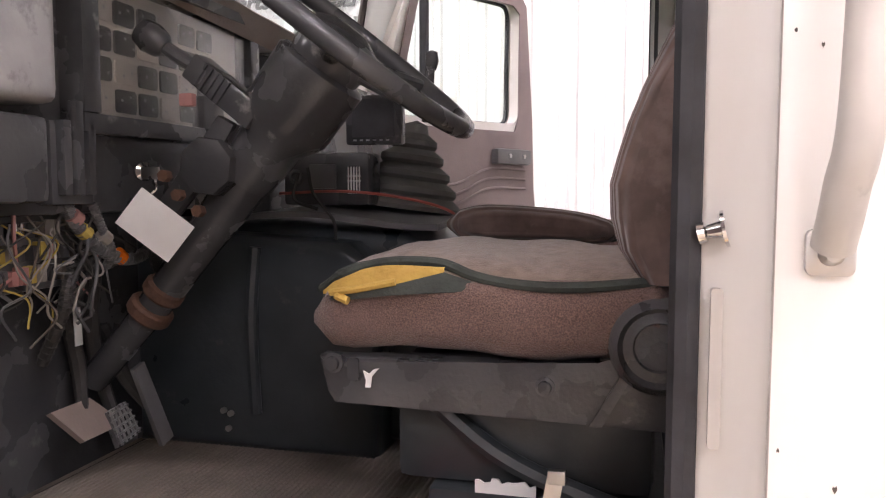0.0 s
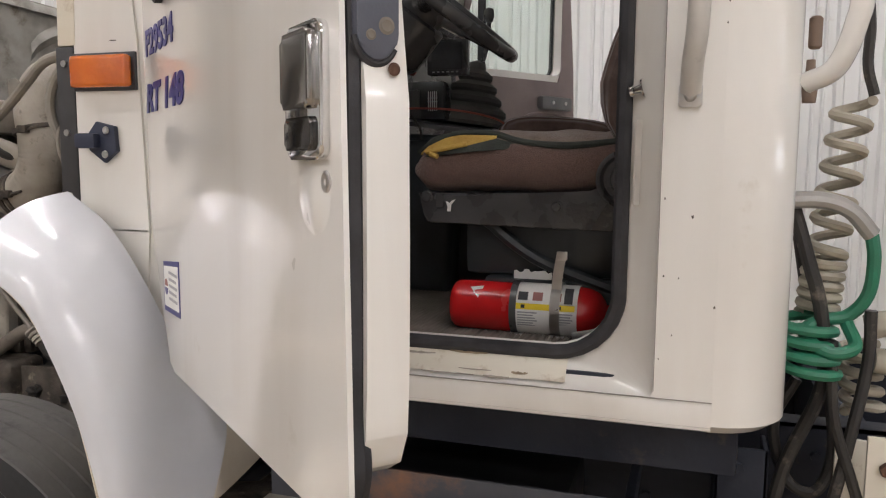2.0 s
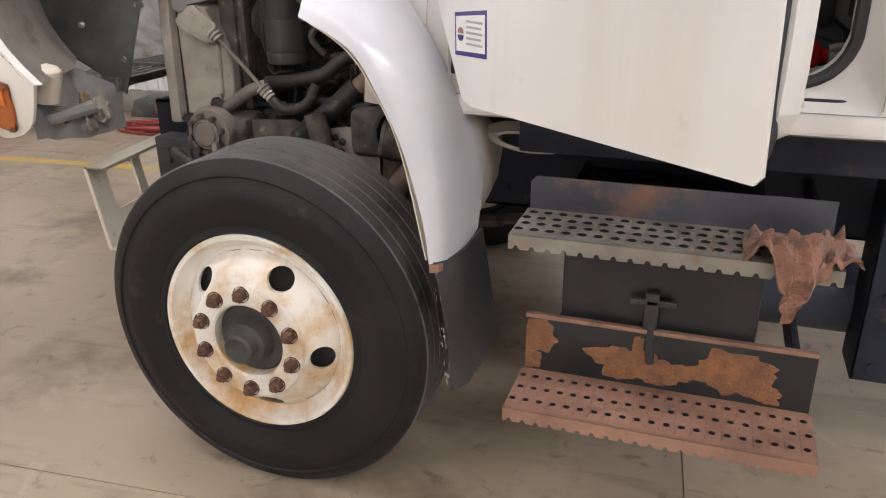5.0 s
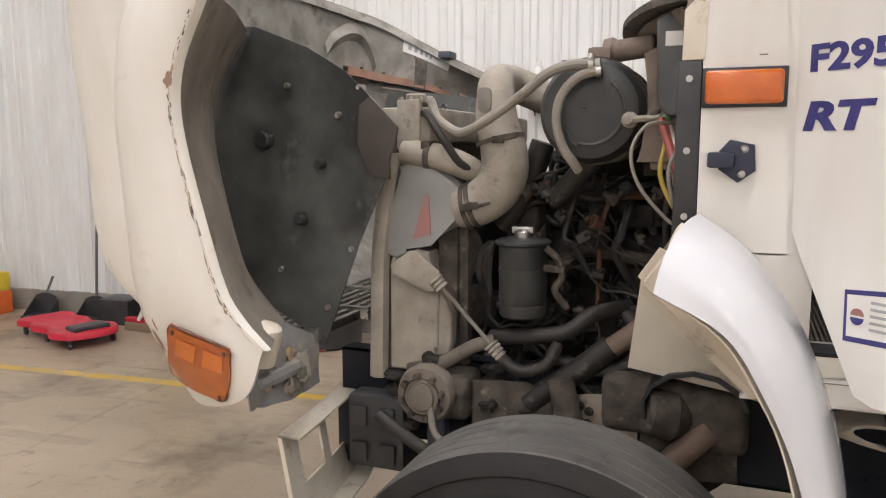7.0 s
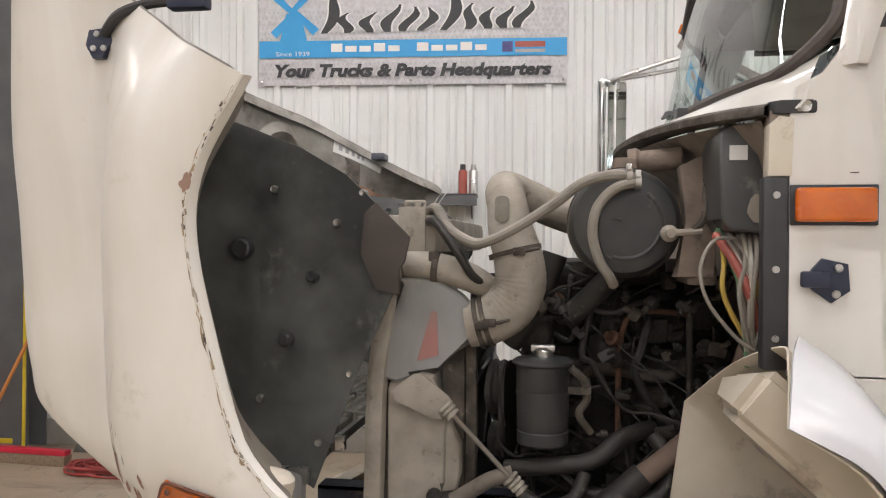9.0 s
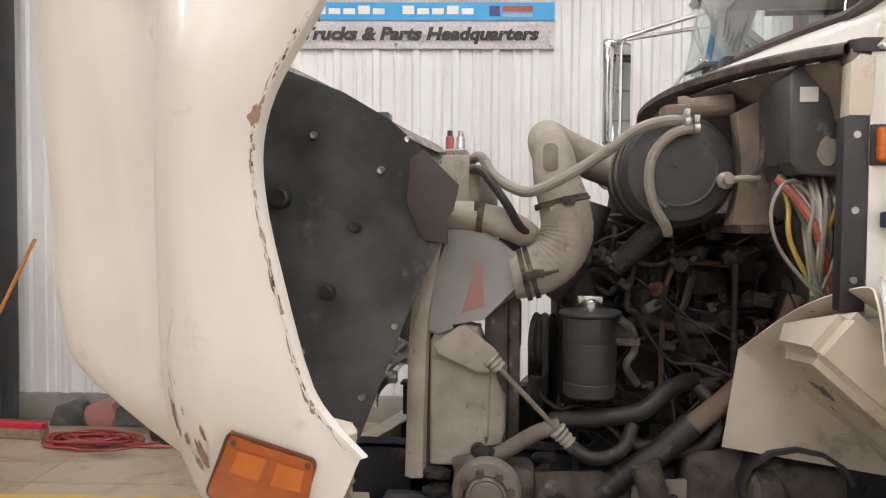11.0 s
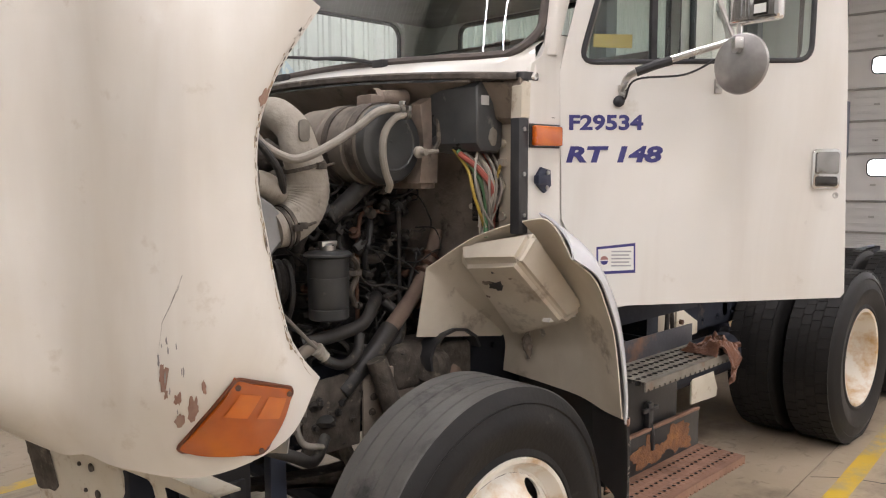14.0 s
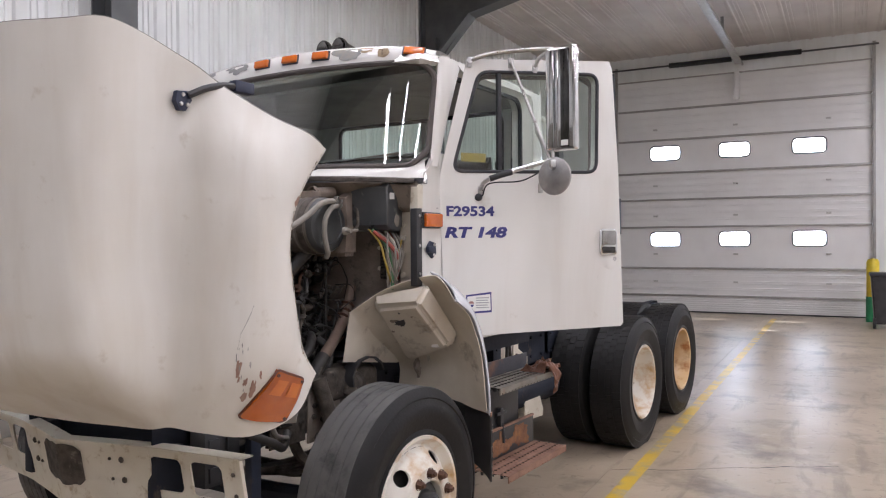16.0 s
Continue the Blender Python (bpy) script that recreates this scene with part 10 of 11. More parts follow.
con = part("switch_console", bm, BLACKC, dash, "black console with switches and a shift pattern")
bm = M()
for k in range(5):
    box(bm, (-0.575 + 0.006 * k, 1.4965, 1.69), (-0.573 + 0.006 * k, 1.5005, 1.745))
for k in range(2):
    box(bm, (-0.577, 1.4965, 1.715 + 0.01 * k), (-0.547, 1.5005, 1.717 + 0.01 * k))
part("shift_pattern", bm, PAPER, con, smooth=False)
bm = M()
box(bm, (-0.66, 1.492, 1.70), (-0.60, 1.501, 1.75), 0.004)
lathe(bm, [(0, 0.016), (0.006, 0.014), (0.006, 0.009), (0.0, 0.008)], (-0.69, 1.498, 1.725), (0, -1, 0), 16)
part("switch", bm, DASH, con)
bm = M()
lathe(bm, [(0, 0.012), (0.014, 0.015), (0.03, 0.012), (0.034, 0)], (-0.62, 1.49, 1.80), (0.2, -1, 0.3), 12)
part("brake_knob", bm, WRED, con)
# seat belt on the rear post
bm = M()
loft(bm, [[Vector((0.10, 0.80, 2.40)), Vector((0.14, 0.80, 2.40))], [Vector((0.09, 0.80, 2.0)), Vector((0.13, 0.80, 2.0))], [Vector((0.09, 0.80, 1.7)), Vector((0.13, 0.80, 1.7))]])
thicken(bm, 0.003)
belt = part("seat_belt", bm, BLACKC, cab, "black seat belt on the rear post")
bm = M()
box(bm, (0.085, 0.785, 2.05), (0.125, 0.80, 2.12), 0.004)
part("belt_guide", bm, BLACKC, belt)
# roof lining and rear trim
bm = M()
box(bm, (-0.86, YN + 0.08, 2.455), (0.28, YF - 0.08, 2.475), 0.005)
box(bm, (0.255, YN + 0.08, 1.2), (0.285, YF - 0.08, wz0 - 0.01), 0.005)
part("cab_lining", bm, LININGM, cab, "grey cab lining")
for s, y in ((1, YN + 0.09), (-1, YF - 0.09)):
    bm = M()
    box(bm, (-0.965, min(y, y - s * 0.04), 1.2), (-0.935, max(y, y - s * 0.04), 1.62), 0.004)
    part("kick_panel", bm, CABIN, cab)
bm = M()
box(bm, (-0.9645, YN + 0.06, 1.20), (-0.957, 1.60, 1.90), 0.003)
part("firewall_mat", bm, BLACKC, cab, "dark insulation mat on the firewall")

# fire extinguisher lying on the mat, strapped in its bracket
fx = thing("fire_extinguisher", "red fire extinguisher lying on the cab floor in a strap", "fire extinguisher", at=(-0.16, 0.93, FLOOR_Z))
ey, ez, er = 0.925, FLOOR_Z + 0.062, 0.052
bm = M()
lathe(bm, [(0, 0), (0, 0.040), (0.004, 0.047), (0.012, 0.051), (0.02, er), (0.266, er), (0.288, 0.049), (0.306, 0.040), (0.316, 0.028), (0.320, 0.018), (0.334, 0.017)], (-0.316, ey, ez), (1, 0, -0.01), 40)
part("cylinder", bm, RED, fx)
bm = M()
lathe(bm, [(0.142, er + 0.0006), (0.142, er + 0.001), (0.266, er + 0.001), (0.266, er + 0.0006)], (-0.316, ey, ez), (1, 0, -0.01), 40)
part("label", bm, PAPER, fx)
def wrap(x0, x1, a0, a1, mm, nm, lift=0.0016, n=6):
    bm = M()
    loft(bm, [[Vector((x, ey - (er + lift) * math.cos(radians(a)), ez + (er + lift) * math.sin(radians(a)))) for a in np.linspace(a0, a1, n)] for x in (x0, x1)])
    part(nm, bm, mm, fx, smooth=False)
wrap(-0.172, -0.054, 6, 19, YELLOW, "yellow_band")
for k in range(7):
    wrap(-0.169, -0.129 - 0.004 * (k % 3), -38 + 6 * k, -35 + 6 * k, INKG, "print_line", 0.0018, 3)
    wrap(-0.099, -0.058 - 0.004 * (k % 2), -38 + 6 * k, -35 + 6 * k, INKG, "print_line", 0.0018, 3)
for x0_, x1_, a0_, a1_, mm in ((-0.169, -0.149, 26, 46, INK), (-0.139, -0.119, 26, 46, REDP), (-0.099, -0.082, 26, 46, REDP), (-0.076, -0.059, 22, 62, INK), (-0.162, -0.154, 9, 16, INK), (-0.089, -0.081, 9, 16, INK)):
    wrap(x0_, x1_, a0_, a1_, mm, "symbol", 0.0019, 4)
bm = M()
L = [Vector((x, ey - (er + 0.001) * math.cos(radians(a)), ez + (er + 0.001) * math.sin(radians(a)))) for x, a in ((-0.272, 52), (-0.252, 25), (-0.244, 58))]
bm.faces.new([bm.verts.new(p) for p in L])
part("arrow_mark", bm, PAPER, fx, smooth=False)
for x in (-0.186, -0.104):
    bm = M()
    lathe(bm, [(0, er + 0.002), (0, er + 0.004), (0.014 if x < -0.15 else 0.02, er + 0.004), (0.014 if x < -0.15 else 0.02, er + 0.002)], (x, ey, ez), (1, 0, 0), 36)
    part("strap", bm, BLACKC if x < -0.15 else STEEL, fx)
bm = M()
loft(bm, [[Vector((x + dx, ey - 0.03 + 0.0 * t, z)) for x in (-0.104, -0.084)] for t, (z, dx) in enumerate(((ez + 0.045, 0), (ez + 0.075, 0.002), (ez + 0.10, 0.006), (ez + 0.118, 0.009), (ez + 0.122, 0.010)))])
thicken(bm, 0.002)
box(bm, (-0.095, ey - 0.036, ez + 0.105), (-0.074, ey - 0.026, ez + 0.122), 0.002)
part("clasp", bm, STEEL, fx, "open steel clasp standing up")
bm = M()
cyl(bm, (0.018, ey, ez - 0.004), (0.042, ey, ez - 0.005), 0.015, 14, 0.003)
box(bm, (-0.008, ey - 0.05, ez - 0.035), (0.058, ey - 0.03, ez - 0.022), 0.004, m=Matrix.Translation((0, 0, 0.0)))
tube(bm, [(-0.055, ey - 0.062, ez - 0.04), (-0.015, ey - 0.065, ez - 0.03), (0.042, ey - 0.05, ez - 0.014), (0.055, ey - 0.01, ez - 0.004)], 0.008, 8)
tube(bm, [(0.02, ey, ez + 0.014), (0.04, ey, ez + 0.02), (0.06, ey, ez + 0.016)], 0.009, 8)
part("lever", bm, ALU, fx, "grey metal squeeze lever")
for x in (-0.19, -0.105):
    bm = M()
    box(bm, (x, ey - 0.04, FLOOR_Z + 0.006), (x + 0.03, ey + 0.05, ez - er + 0.004), 0.003)
    part("bracket", bm, STEEL, fx)
# crumpled white scrap behind it
bm = M()
ring = [(-0.20 + 0.05 * t + 0.006 * noise.noise(Vector((t * 9, 0, 0))), 1.315 + 0.012 * noise.noise(Vector((t * 7, 3, 0)))) for t in np.linspace(0, 1.6, 14)] + [(-0.12 - 0.05 * t, 1.275 + 0.008 * noise.noise(Vector((t * 7, 9, 0)))) for t in np.linspace(0, 1.6, 14)]
prism(bm, ring, 0.978, 0.981, "y")
solo("torn_label", bm, PAPER, "torn white label on the seat pedestal", "label", smooth=False)

# ---- hoses behind the cab ----
def helix(c, r, z0, z1, turns, tilt=(0, 0), n=18, ph=0.0):
    return [Vector((c[0] + tilt[0] * t + r * math.cos(2 * math.pi * turns * t + ph), c[1] + tilt[1] * t + r * math.sin(2 * math.pi * turns * t + ph), z0 + (z1 - z0) * t)) for t in np.linspace(0, 1, int(turns * n))]


bm = M()
pts = [(0.41, 1.05, 1.92), (0.455, 1.08, 1.90), (0.475, 1.1, 1.82), (0.475, 1.1, 1.74), (0.49, 1.1, 1.68)]
tube(bm, pts, 0.010, 8)
coil = part("air_line", bm, HOSEK, truck, "coiled air and power lines behind the cab")
bm = M()
tube(bm, helix((0.455, 1.10), 0.033, 1.67, 1.36, 6.0, (-0.035, 0)) + helix((0.42, 1.10), 0.034, 1.36, 1.24, 5.5, (-0.01, 0)), 0.0105, 8, smooth=False)
part("cream_coil", bm, COILG, coil, "cream coiled trailer cable")
bm = M()
tube(bm, [(0.34, 1.02, 1.475), (0.40, 1.02, 1.475), (0.45, 1.03, 1.455), (0.49, 1.04, 1.41)], 0.017, 10)
part("grey_sleeve", bm, ALU, coil, "grey connector sleeve")
bm = M()
tube(bm, [(0.49, 1.04, 1.41), (0.497, 1.04, 1.36), (0.492, 1.05, 1.29), (0.46, 1.06, 1.245), (0.41, 1.05, 1.235), (0.38, 1.03, 1.21), (0.42, 1.0, 1.18), (0.47, 1.02, 1.19), (0.46, 1.06, 1.23)], 0.013, 10)
tube(bm, helix((0.385, 1.06), 0.05, 1.24, 1.13, 4, (0.01, -0.02)), 0.0115, 8, smooth=False)
part("green_coil", bm, GREEN, coil, "green coiled air line")
for pts, r in (([(0.35, 1.05, 1.46), (0.38, 1.04, 1.36), (0.41, 1.04, 1.25), (0.42, 1.05, 1.10), (0.36, 1.06, 0.92), (0.33, 1.06, 0.75)], 0.014),
               ([(0.37, 1.12, 1.40), (0.40, 1.14, 1.25), (0.44, 1.14, 1.10), (0.46, 1.12, 0.95), (0.43, 1.1, 0.86), (0.37, 1.1, 0.88), (0.34, 1.1, 1.0), (0.38, 1.1, 1.1)], 0.012),
               ([(0.43, 1.02, 1.20), (0.44, 1.02, 1.05), (0.48, 1.02, 0.92), (0.52, 1.03, 0.80)], 0.011),
               ([(0.50, 1.05, 1.26), (0.50, 1.05, 1.15), (0.47, 1.03, 0.98), (0.42, 1.01, 0.70), (0.46, 1.0, 0.58), (0.55, 1.02, 0.56)], 0.012)):
    bm = M()
    tube(bm, pts, r, 10)
    part("rubber_line", bm, HOSEK, coil)
bm = M()
tube(bm, helix((0.50, 1.16), 0.035, 1.17, 1.02, 4.5, (0.02, 0)), 0.011, 8, smooth=False)
tube(bm, [(0.50, 1.08, 1.22), (0.54, 1.08, 1.23), (0.57, 1.09, 1.20), (0.56, 1.1, 1.15), (0.52, 1.1, 1.15)], 0.026, 12)
part("spare_coil", bm, COILG, coil)
bm = M()
lathe(bm, [(0, 0.0), (0, 0.012), (0.03, 0.015), (0.05, 0.009), (0.08, 0.008)], (0.36, 1.0, 1.66), (0, 0, 1), 16)
cyl(bm, (0.365, 1.0, 1.76), (0.365, 1.0, 1.82), 0.012, 14, 0.004)
part("gladhand", bm, ORUST, coil, "rust-red gladhand coupling")
# gearbox and drive line under the cab
bm = M()
lathe(bm, [(0, 0.10), (0.1, 0.20), (0.5, 0.18), (0.55, 0.1), (0.7, 0.06), (1.0, 0.05), (2.6, 0.05)], (-0.95, YC, 0.78), (1, 0, -0.06), 20)
part("transmission", bm, ENGINE, truck, "dark gearbox and drive shaft")
bm = M()
prism(bm, [(1.0, 0.99), (1.9, 0.99), (1.9, 1.03), (1.2, 1.06), (1.0, 1.03)], YC - 0.4, YC + 0.4, "y", bevel=0.01)
lathe(bm, [(0, 0), (0, 0.3), (0.03, 0.46), (0.05, 0.46), (0.06, 0.1)], (2.6, YC, 1.02), (0, 0, 1), 32)
part("fifth_wheel", bm, DUSTD, truck, "greasy fifth wheel plate on the frame")
bm = M()
prism(bm, [(0.66, 0.98), (0.84, 0.98), (0.84, 1.06), (0.73, 1.10)], 1.18, 1.19, "y", bevel=0.003)
part("rear_bracket", bm, CREAM, truck)
bm = M()
tube(bm, [(0.8, 1.1, 1.05), (1.0, 1.0, 1.03), (1.2, 1.05, 1.0), (1.5, 1.1, 0.98)], 0.03, 10)
lathe(bm, [(0, 0), (0, 0.06), (0.1, 0.07), (0.16, 0.05), (0.18, 0)], (1.0, 1.05, 0.98), (0, 0, 1), 16)
part("valve_block", bm, ORUST, truck)

# cream gusset plates behind the steps
for poly in ([(0.46, 0.985), (0.56, 0.975), (0.90, 0.80), (0.90, 0.735), (0.62, 0.72), (0.46, 0.80)], [(0.86, 0.52), (1.09, 0.515), (1.158, 0.38), (1.147, 0.333), (0.86, 0.345)]):
    bm = M()
    prism(bm, poly, 1.095, 1.107, "y", bevel=0.003)
    part("gusset", bm, CREAM, truck, "cream painted gusset plate behind the steps")
# brown rag thrown over the end of the upper step
bm = M()
n, mm_ = 44, 48
rows = []
for i in range(n):
    row = []
    a = i / (n - 1)
    top = 0.15 + 0.015 * noise.noise(Vector((a * 4, 9, 0)))
    tongue = 0.13 * math.exp(-((a - 0.46) / 0.17) ** 2) + 0.03 * abs(noise.noise(Vector((a * 9, 3, 7))))
    for j in range(mm_):
        d = (top + tongue) * j / (mm_ - 1)
        lie = min(d, top)
        u, w = a * 0.225, d
        fold = 1 - abs(noise.noise(Vector((u * 15 + w * 7, w * 11, 2))) * 2.0)
        crease = 1 - abs(noise.noise(Vector((u * 48 - w * 22, w * 40, 5))) * 2.4)
        rim = min(1, 6 * min(a, 1 - a) + 0.08, lie / 0.05 + 0.06)
        pleat = math.sin(u * 125 + w * 30 + 5 * noise.noise(Vector((u * 12, w * 12, 8))))
        lift = max(0.0, 0.036 * max(0, fold) ** 1.2 + 0.010 * max(0, crease) + 0.010 * (1 + pleat)) * rim
        x = -0.125 + u + 0.014 * noise.noise(Vector((u * 26, w * 20, 1)))
        drop = max(0, d - top)
        hang = min(1, drop / 0.03)
        wave = 0.015 * pleat * hang
        y = 0.638 - lie - 0.006 * hang - (lift * 0.55 + 0.5 * abs(wave)) * hang
        z = 0.883 + lift * (1 - 0.75 * hang) - drop
        row.append(Vector((x + wave * 0.6 + (0.46 * 0.225 - u) * 0.35 * min(1, drop / 0.12), y, z)))
    rows.append(row)
loft(bm, rows)
loft(bm, [[p + Vector((0, 0.002, -0.003)) for p in r] for r in rows])
solo("shop_rag", bm, RAG, "crumpled brown shop rag thrown over the upper step", "rag", angle=70)

# wipers
for a0, d in ((0.30, 1), (0.62, 1)):
    bm = M()
    p = ws(a0, 0.0) + Vector((-0.02, 0, -0.005))
    q = ws(a0 + 0.22, 0.10) + Vector((-0.018, 0, 0))
    tube(bm, [p, p.lerp(q, 0.5) + Vector((-0.012, 0, 0.01)), q], 0.007, 8)
    box(bm, p - Vector((0.02, 0.03, 0.015)), p + Vector((0.02, 0.03, 0.015)), 0.006)
    wi = part("wiper", bm, BLACKP, cab, "black windshield wiper")
    bm = M()
    s, e = ws(a0 + 0.05, 0.03) + Vector((-0.012, 0, 0)), ws(a0 + 0.36, 0.18) + Vector((-0.012, 0, 0))
    tube(bm, [s, s.lerp(e, 0.5) + Vector((-0.008, 0, 0)), e], 0.006, 6)
    part("blade", bm, SEAL, wi)


# ---- things along the far wall ----
bu0, bu1, bz0, bz1 = -3.46, -1.04, 2.885, 4.05
ban = thing("shop_banner", "printed vinyl banner with a blue stripe and slogan", "banner", m=BLD)
bm = M()
n = 14
loft(bm, [[Vector((bu0 + (bu1 - bu0) * i / n, WALL_V - 0.036 - 0.004 * math.sin(i * 2.1), z)) for i in range(n + 1)] for z in (bz0, (bz0 + bz1) / 2, bz1)])
thicken(bm, 0.001)
part("sheet", bm, mat("grey_diamond_plate_print", (0.62, 0.61, 0.62), (0.48, 0.47, 0.48), 26, 0.45), ban, m=BLD, angle=60)
def band(u0, z0, u1, z1, mm, nm, d):
    bm = M()
    prism(bm, [(u0, z0), (u1, z0), (u1, z1), (u0, z1)], WALL_V - 0.046 - d, WALL_V - 0.0455 - d + 0.0004, "y")
    return part(nm, bm, mm, ban, m=BLD, smooth=False)
band(bu0 + 0.005, 3.10, bu1 - 0.005, 3.235, SKYBLUE, "stripe", 0.0)
def sign_text(t, u, z, size, width, mm, d=0.0, parent=None, vv=None, **k):
    bm = letters(t, size, width=width, **k)
    m_ = BLD @ Matrix.Translation((u, (vv or WALL_V - 0.0475) - d, z)) @ Matrix.Rotation(math.pi / 2, 4, "X")
    part("lettering", bm, mm, parent or ban, m=m_, smooth=False)
sign_text("Your Trucks & Parts Headquarters", bu0 + 0.13, 2.955, 0.13, 2.17, INK, shear=0.22, bold=0.0065)
sign_text("Since 1939", bu0 + 0.14, 3.115, 0.05, 0.27, PAPER, 0.001)
for k in range(11):                      # the address on the stripe, as plain bars
    if k != 5:
        band(bu0 + 0.58 + 0.113 * k, 3.145, bu0 + 0.67 + 0.113 * k, 3.19 + 0.02 * (k % 3 == 0), PAPER, "bar", 0.001)
band(bu1 - 0.50, 3.13, bu1 - 0.42, 3.21, BLUE, "emblem", 0.001)
band(bu1 - 0.40, 3.165, bu1 - 0.17, 3.21, WRED, "emblem_bar", 0.001)
band(bu1 - 0.40, 3.125, bu1 - 0.17, 3.15, INKG, "emblem_bar", 0.001)
# windmill emblem as plain shapes, and the sign's large word as slanted strokes
bm = M()
W0 = WALL_V - 0.048
prism(bm, [(bu0 + 0.17, 3.22), (bu0 + 0.39, 3.22), (bu0 + 0.34, 3.45), (bu0 + 0.22, 3.45)], W0, W0 + 0.0006, "y")
cx, cz = bu0 + 0.28, 3.46
for a in (45, 135, 225, 315):
    c, s = math.cos(radians(a)), math.sin(radians(a))
    prism(bm, [(cx - s * 0.03, cz + c * 0.03), (cx + c * 0.24 - s * 0.05, cz + s * 0.24 + c * 0.05), (cx + c * 0.24 + s * 0.02, cz + s * 0.24 - c * 0.02), (cx + s * 0.01, cz - c * 0.01)], W0 - 0.0008, W0 - 0.0002, "y")
part("windmill_emblem", bm, SKYBLUE, ban, m=BLD, smooth=False)
rng = random.Random(8)
u = bu0 + 0.52
for k in range(11):                      # brush strokes, pale outline below, dark above
    w, h = rng.uniform(0.09, 0.14), (0.36 if k in (0, 6) else rng.uniform(0.15, 0.21))
    for d_, grow, mm, nm in ((0.0, 0.012, PAPER, "stroke_outline"), (0.0008, 0.0, INK, "brand_stroke")):
        bm = M()
        L0, L1 = [], []
        for q in np.linspace(0, 1, 13):
            c_ = Vector((u + 0.35 * h * q + 0.32 * w * math.sin(q * 5.2 + k), 0, 3.29 + 0.025 * k / 10 + h * q))
            t_ = (0.010 + 0.030 * math.sin(math.pi * min(1, q + 0.12)) ** 0.8) + grow
            L0.append(Vector((c_.x - t_, W0 - d_, c_.z)))
            L1.append(Vector((c_.x + t_ * 1.25, W0 - d_, c_.z)))
        loft(bm, [L0, L1])
        thicken(bm, 0.0003)
        part(nm, bm, mm, ban, m=BLD, smooth=False)
    u += w + 0.045
# printed tread-plate dashes of the sheet
bm = M()
for i in range(66):
    for z0_, z1_, n_ in ((2.90, 3.09, 5), (3.25, 3.50, 6)):
        for j in range(n_):
            x, z = bu0 + 0.03 + i * 0.0358 + 0.018 * (j % 2), z0_ + (z1_ - z0_) * j / n_
            c = 1 if (i + j) % 2 else -1
            bm.faces.new([bm.verts.new((x + a_, WALL_V - 0.0452, z + b_)) for a_, b_ in ((-0.008, -0.008 * c), (-0.004, -0.011 * c), (0.008, 0.008 * c), (0.004, 0.011 * c))])
bmesh.ops.recalc_face_normals(bm, faces=bm.faces)
part("tread_print", bm, INKG, ban, m=BLD, smooth=False, kind="stuff")
bm = M()
for u_, z_ in ((bu0 + 0.03, bz0 + 0.03), (bu1 - 0.03, bz0 + 0.03), ((bu0 + bu1) / 2, bz0 + 0.03)):
    lathe(bm, [(0, 0.012), (0.003, 0.012), (0.004, 0.006), (0.0, 0.005)], (u_, WALL_V - 0.046, z_), (0, -1, 0), 12)
part("grommet", bm, CHROME, ban, m=BLD)

for u0 in (-4.885, -4.32):
    sg = thing("paper_sign", "white laminated parts sign with blue stripe", "sign", group="wall paper signs", m=BLD)
    bm = M()
    prism(bm, [(u0, 1.225), (u0 + 0.53, 1.225), (u0 + 0.53, 1.665), (u0, 1.665)], WALL_V - 0.034, WALL_V - 0.031, "y")
    part("sheet", bm, PAPER, sg, m=BLD, smooth=False)
    bm = M()
    prism(bm, [(u0 + 0.02, 1.34), (u0 + 0.51, 1.34), (u0 + 0.51, 1.415), (u0 + 0.02, 1.415)], WALL_V - 0.0355, WALL_V - 0.0345, "y")
    part("blue_stripe", bm, BLUE, sg, m=BLD, smooth=False)
    bm = M()
    for k in range(9):
        prism(bm, [(u0 + 0.04 + k * 0.051, 1.355), (u0 + 0.078 + k * 0.051, 1.355), (u0 + 0.078 + k * 0.051, 1.40), (u0 + 0.04 + k * 0.051, 1.40)], WALL_V - 0.0365, WALL_V - 0.0358, "y")
    part("number_bar", bm, PAPER, sg, m=BLD, smooth=False)
    sign_text("FOR PARTS CALL", u0 + 0.03, 1.44, 0.085, 0.475, INK, parent=sg, vv=WALL_V - 0.0352, bold=0.002)
    bm = M()
    prism(bm, [(u0 + 0.225, 1.56), (u0 + 0.305, 1.56), (u0 + 0.285, 1.64), (u0 + 0.245, 1.64)], WALL_V - 0.0355, WALL_V - 0.0345, "y")
    prism(bm, [(u0 + 0.15, 1.25), (u0 + 0.38, 1.25), (u0 + 0.38, 1.262), (u0 + 0.15, 1.262)], WALL_V - 0.0355, WALL_V - 0.0345, "y")
    part("mark", bm, BLUE, sg, m=BLD, smooth=False)

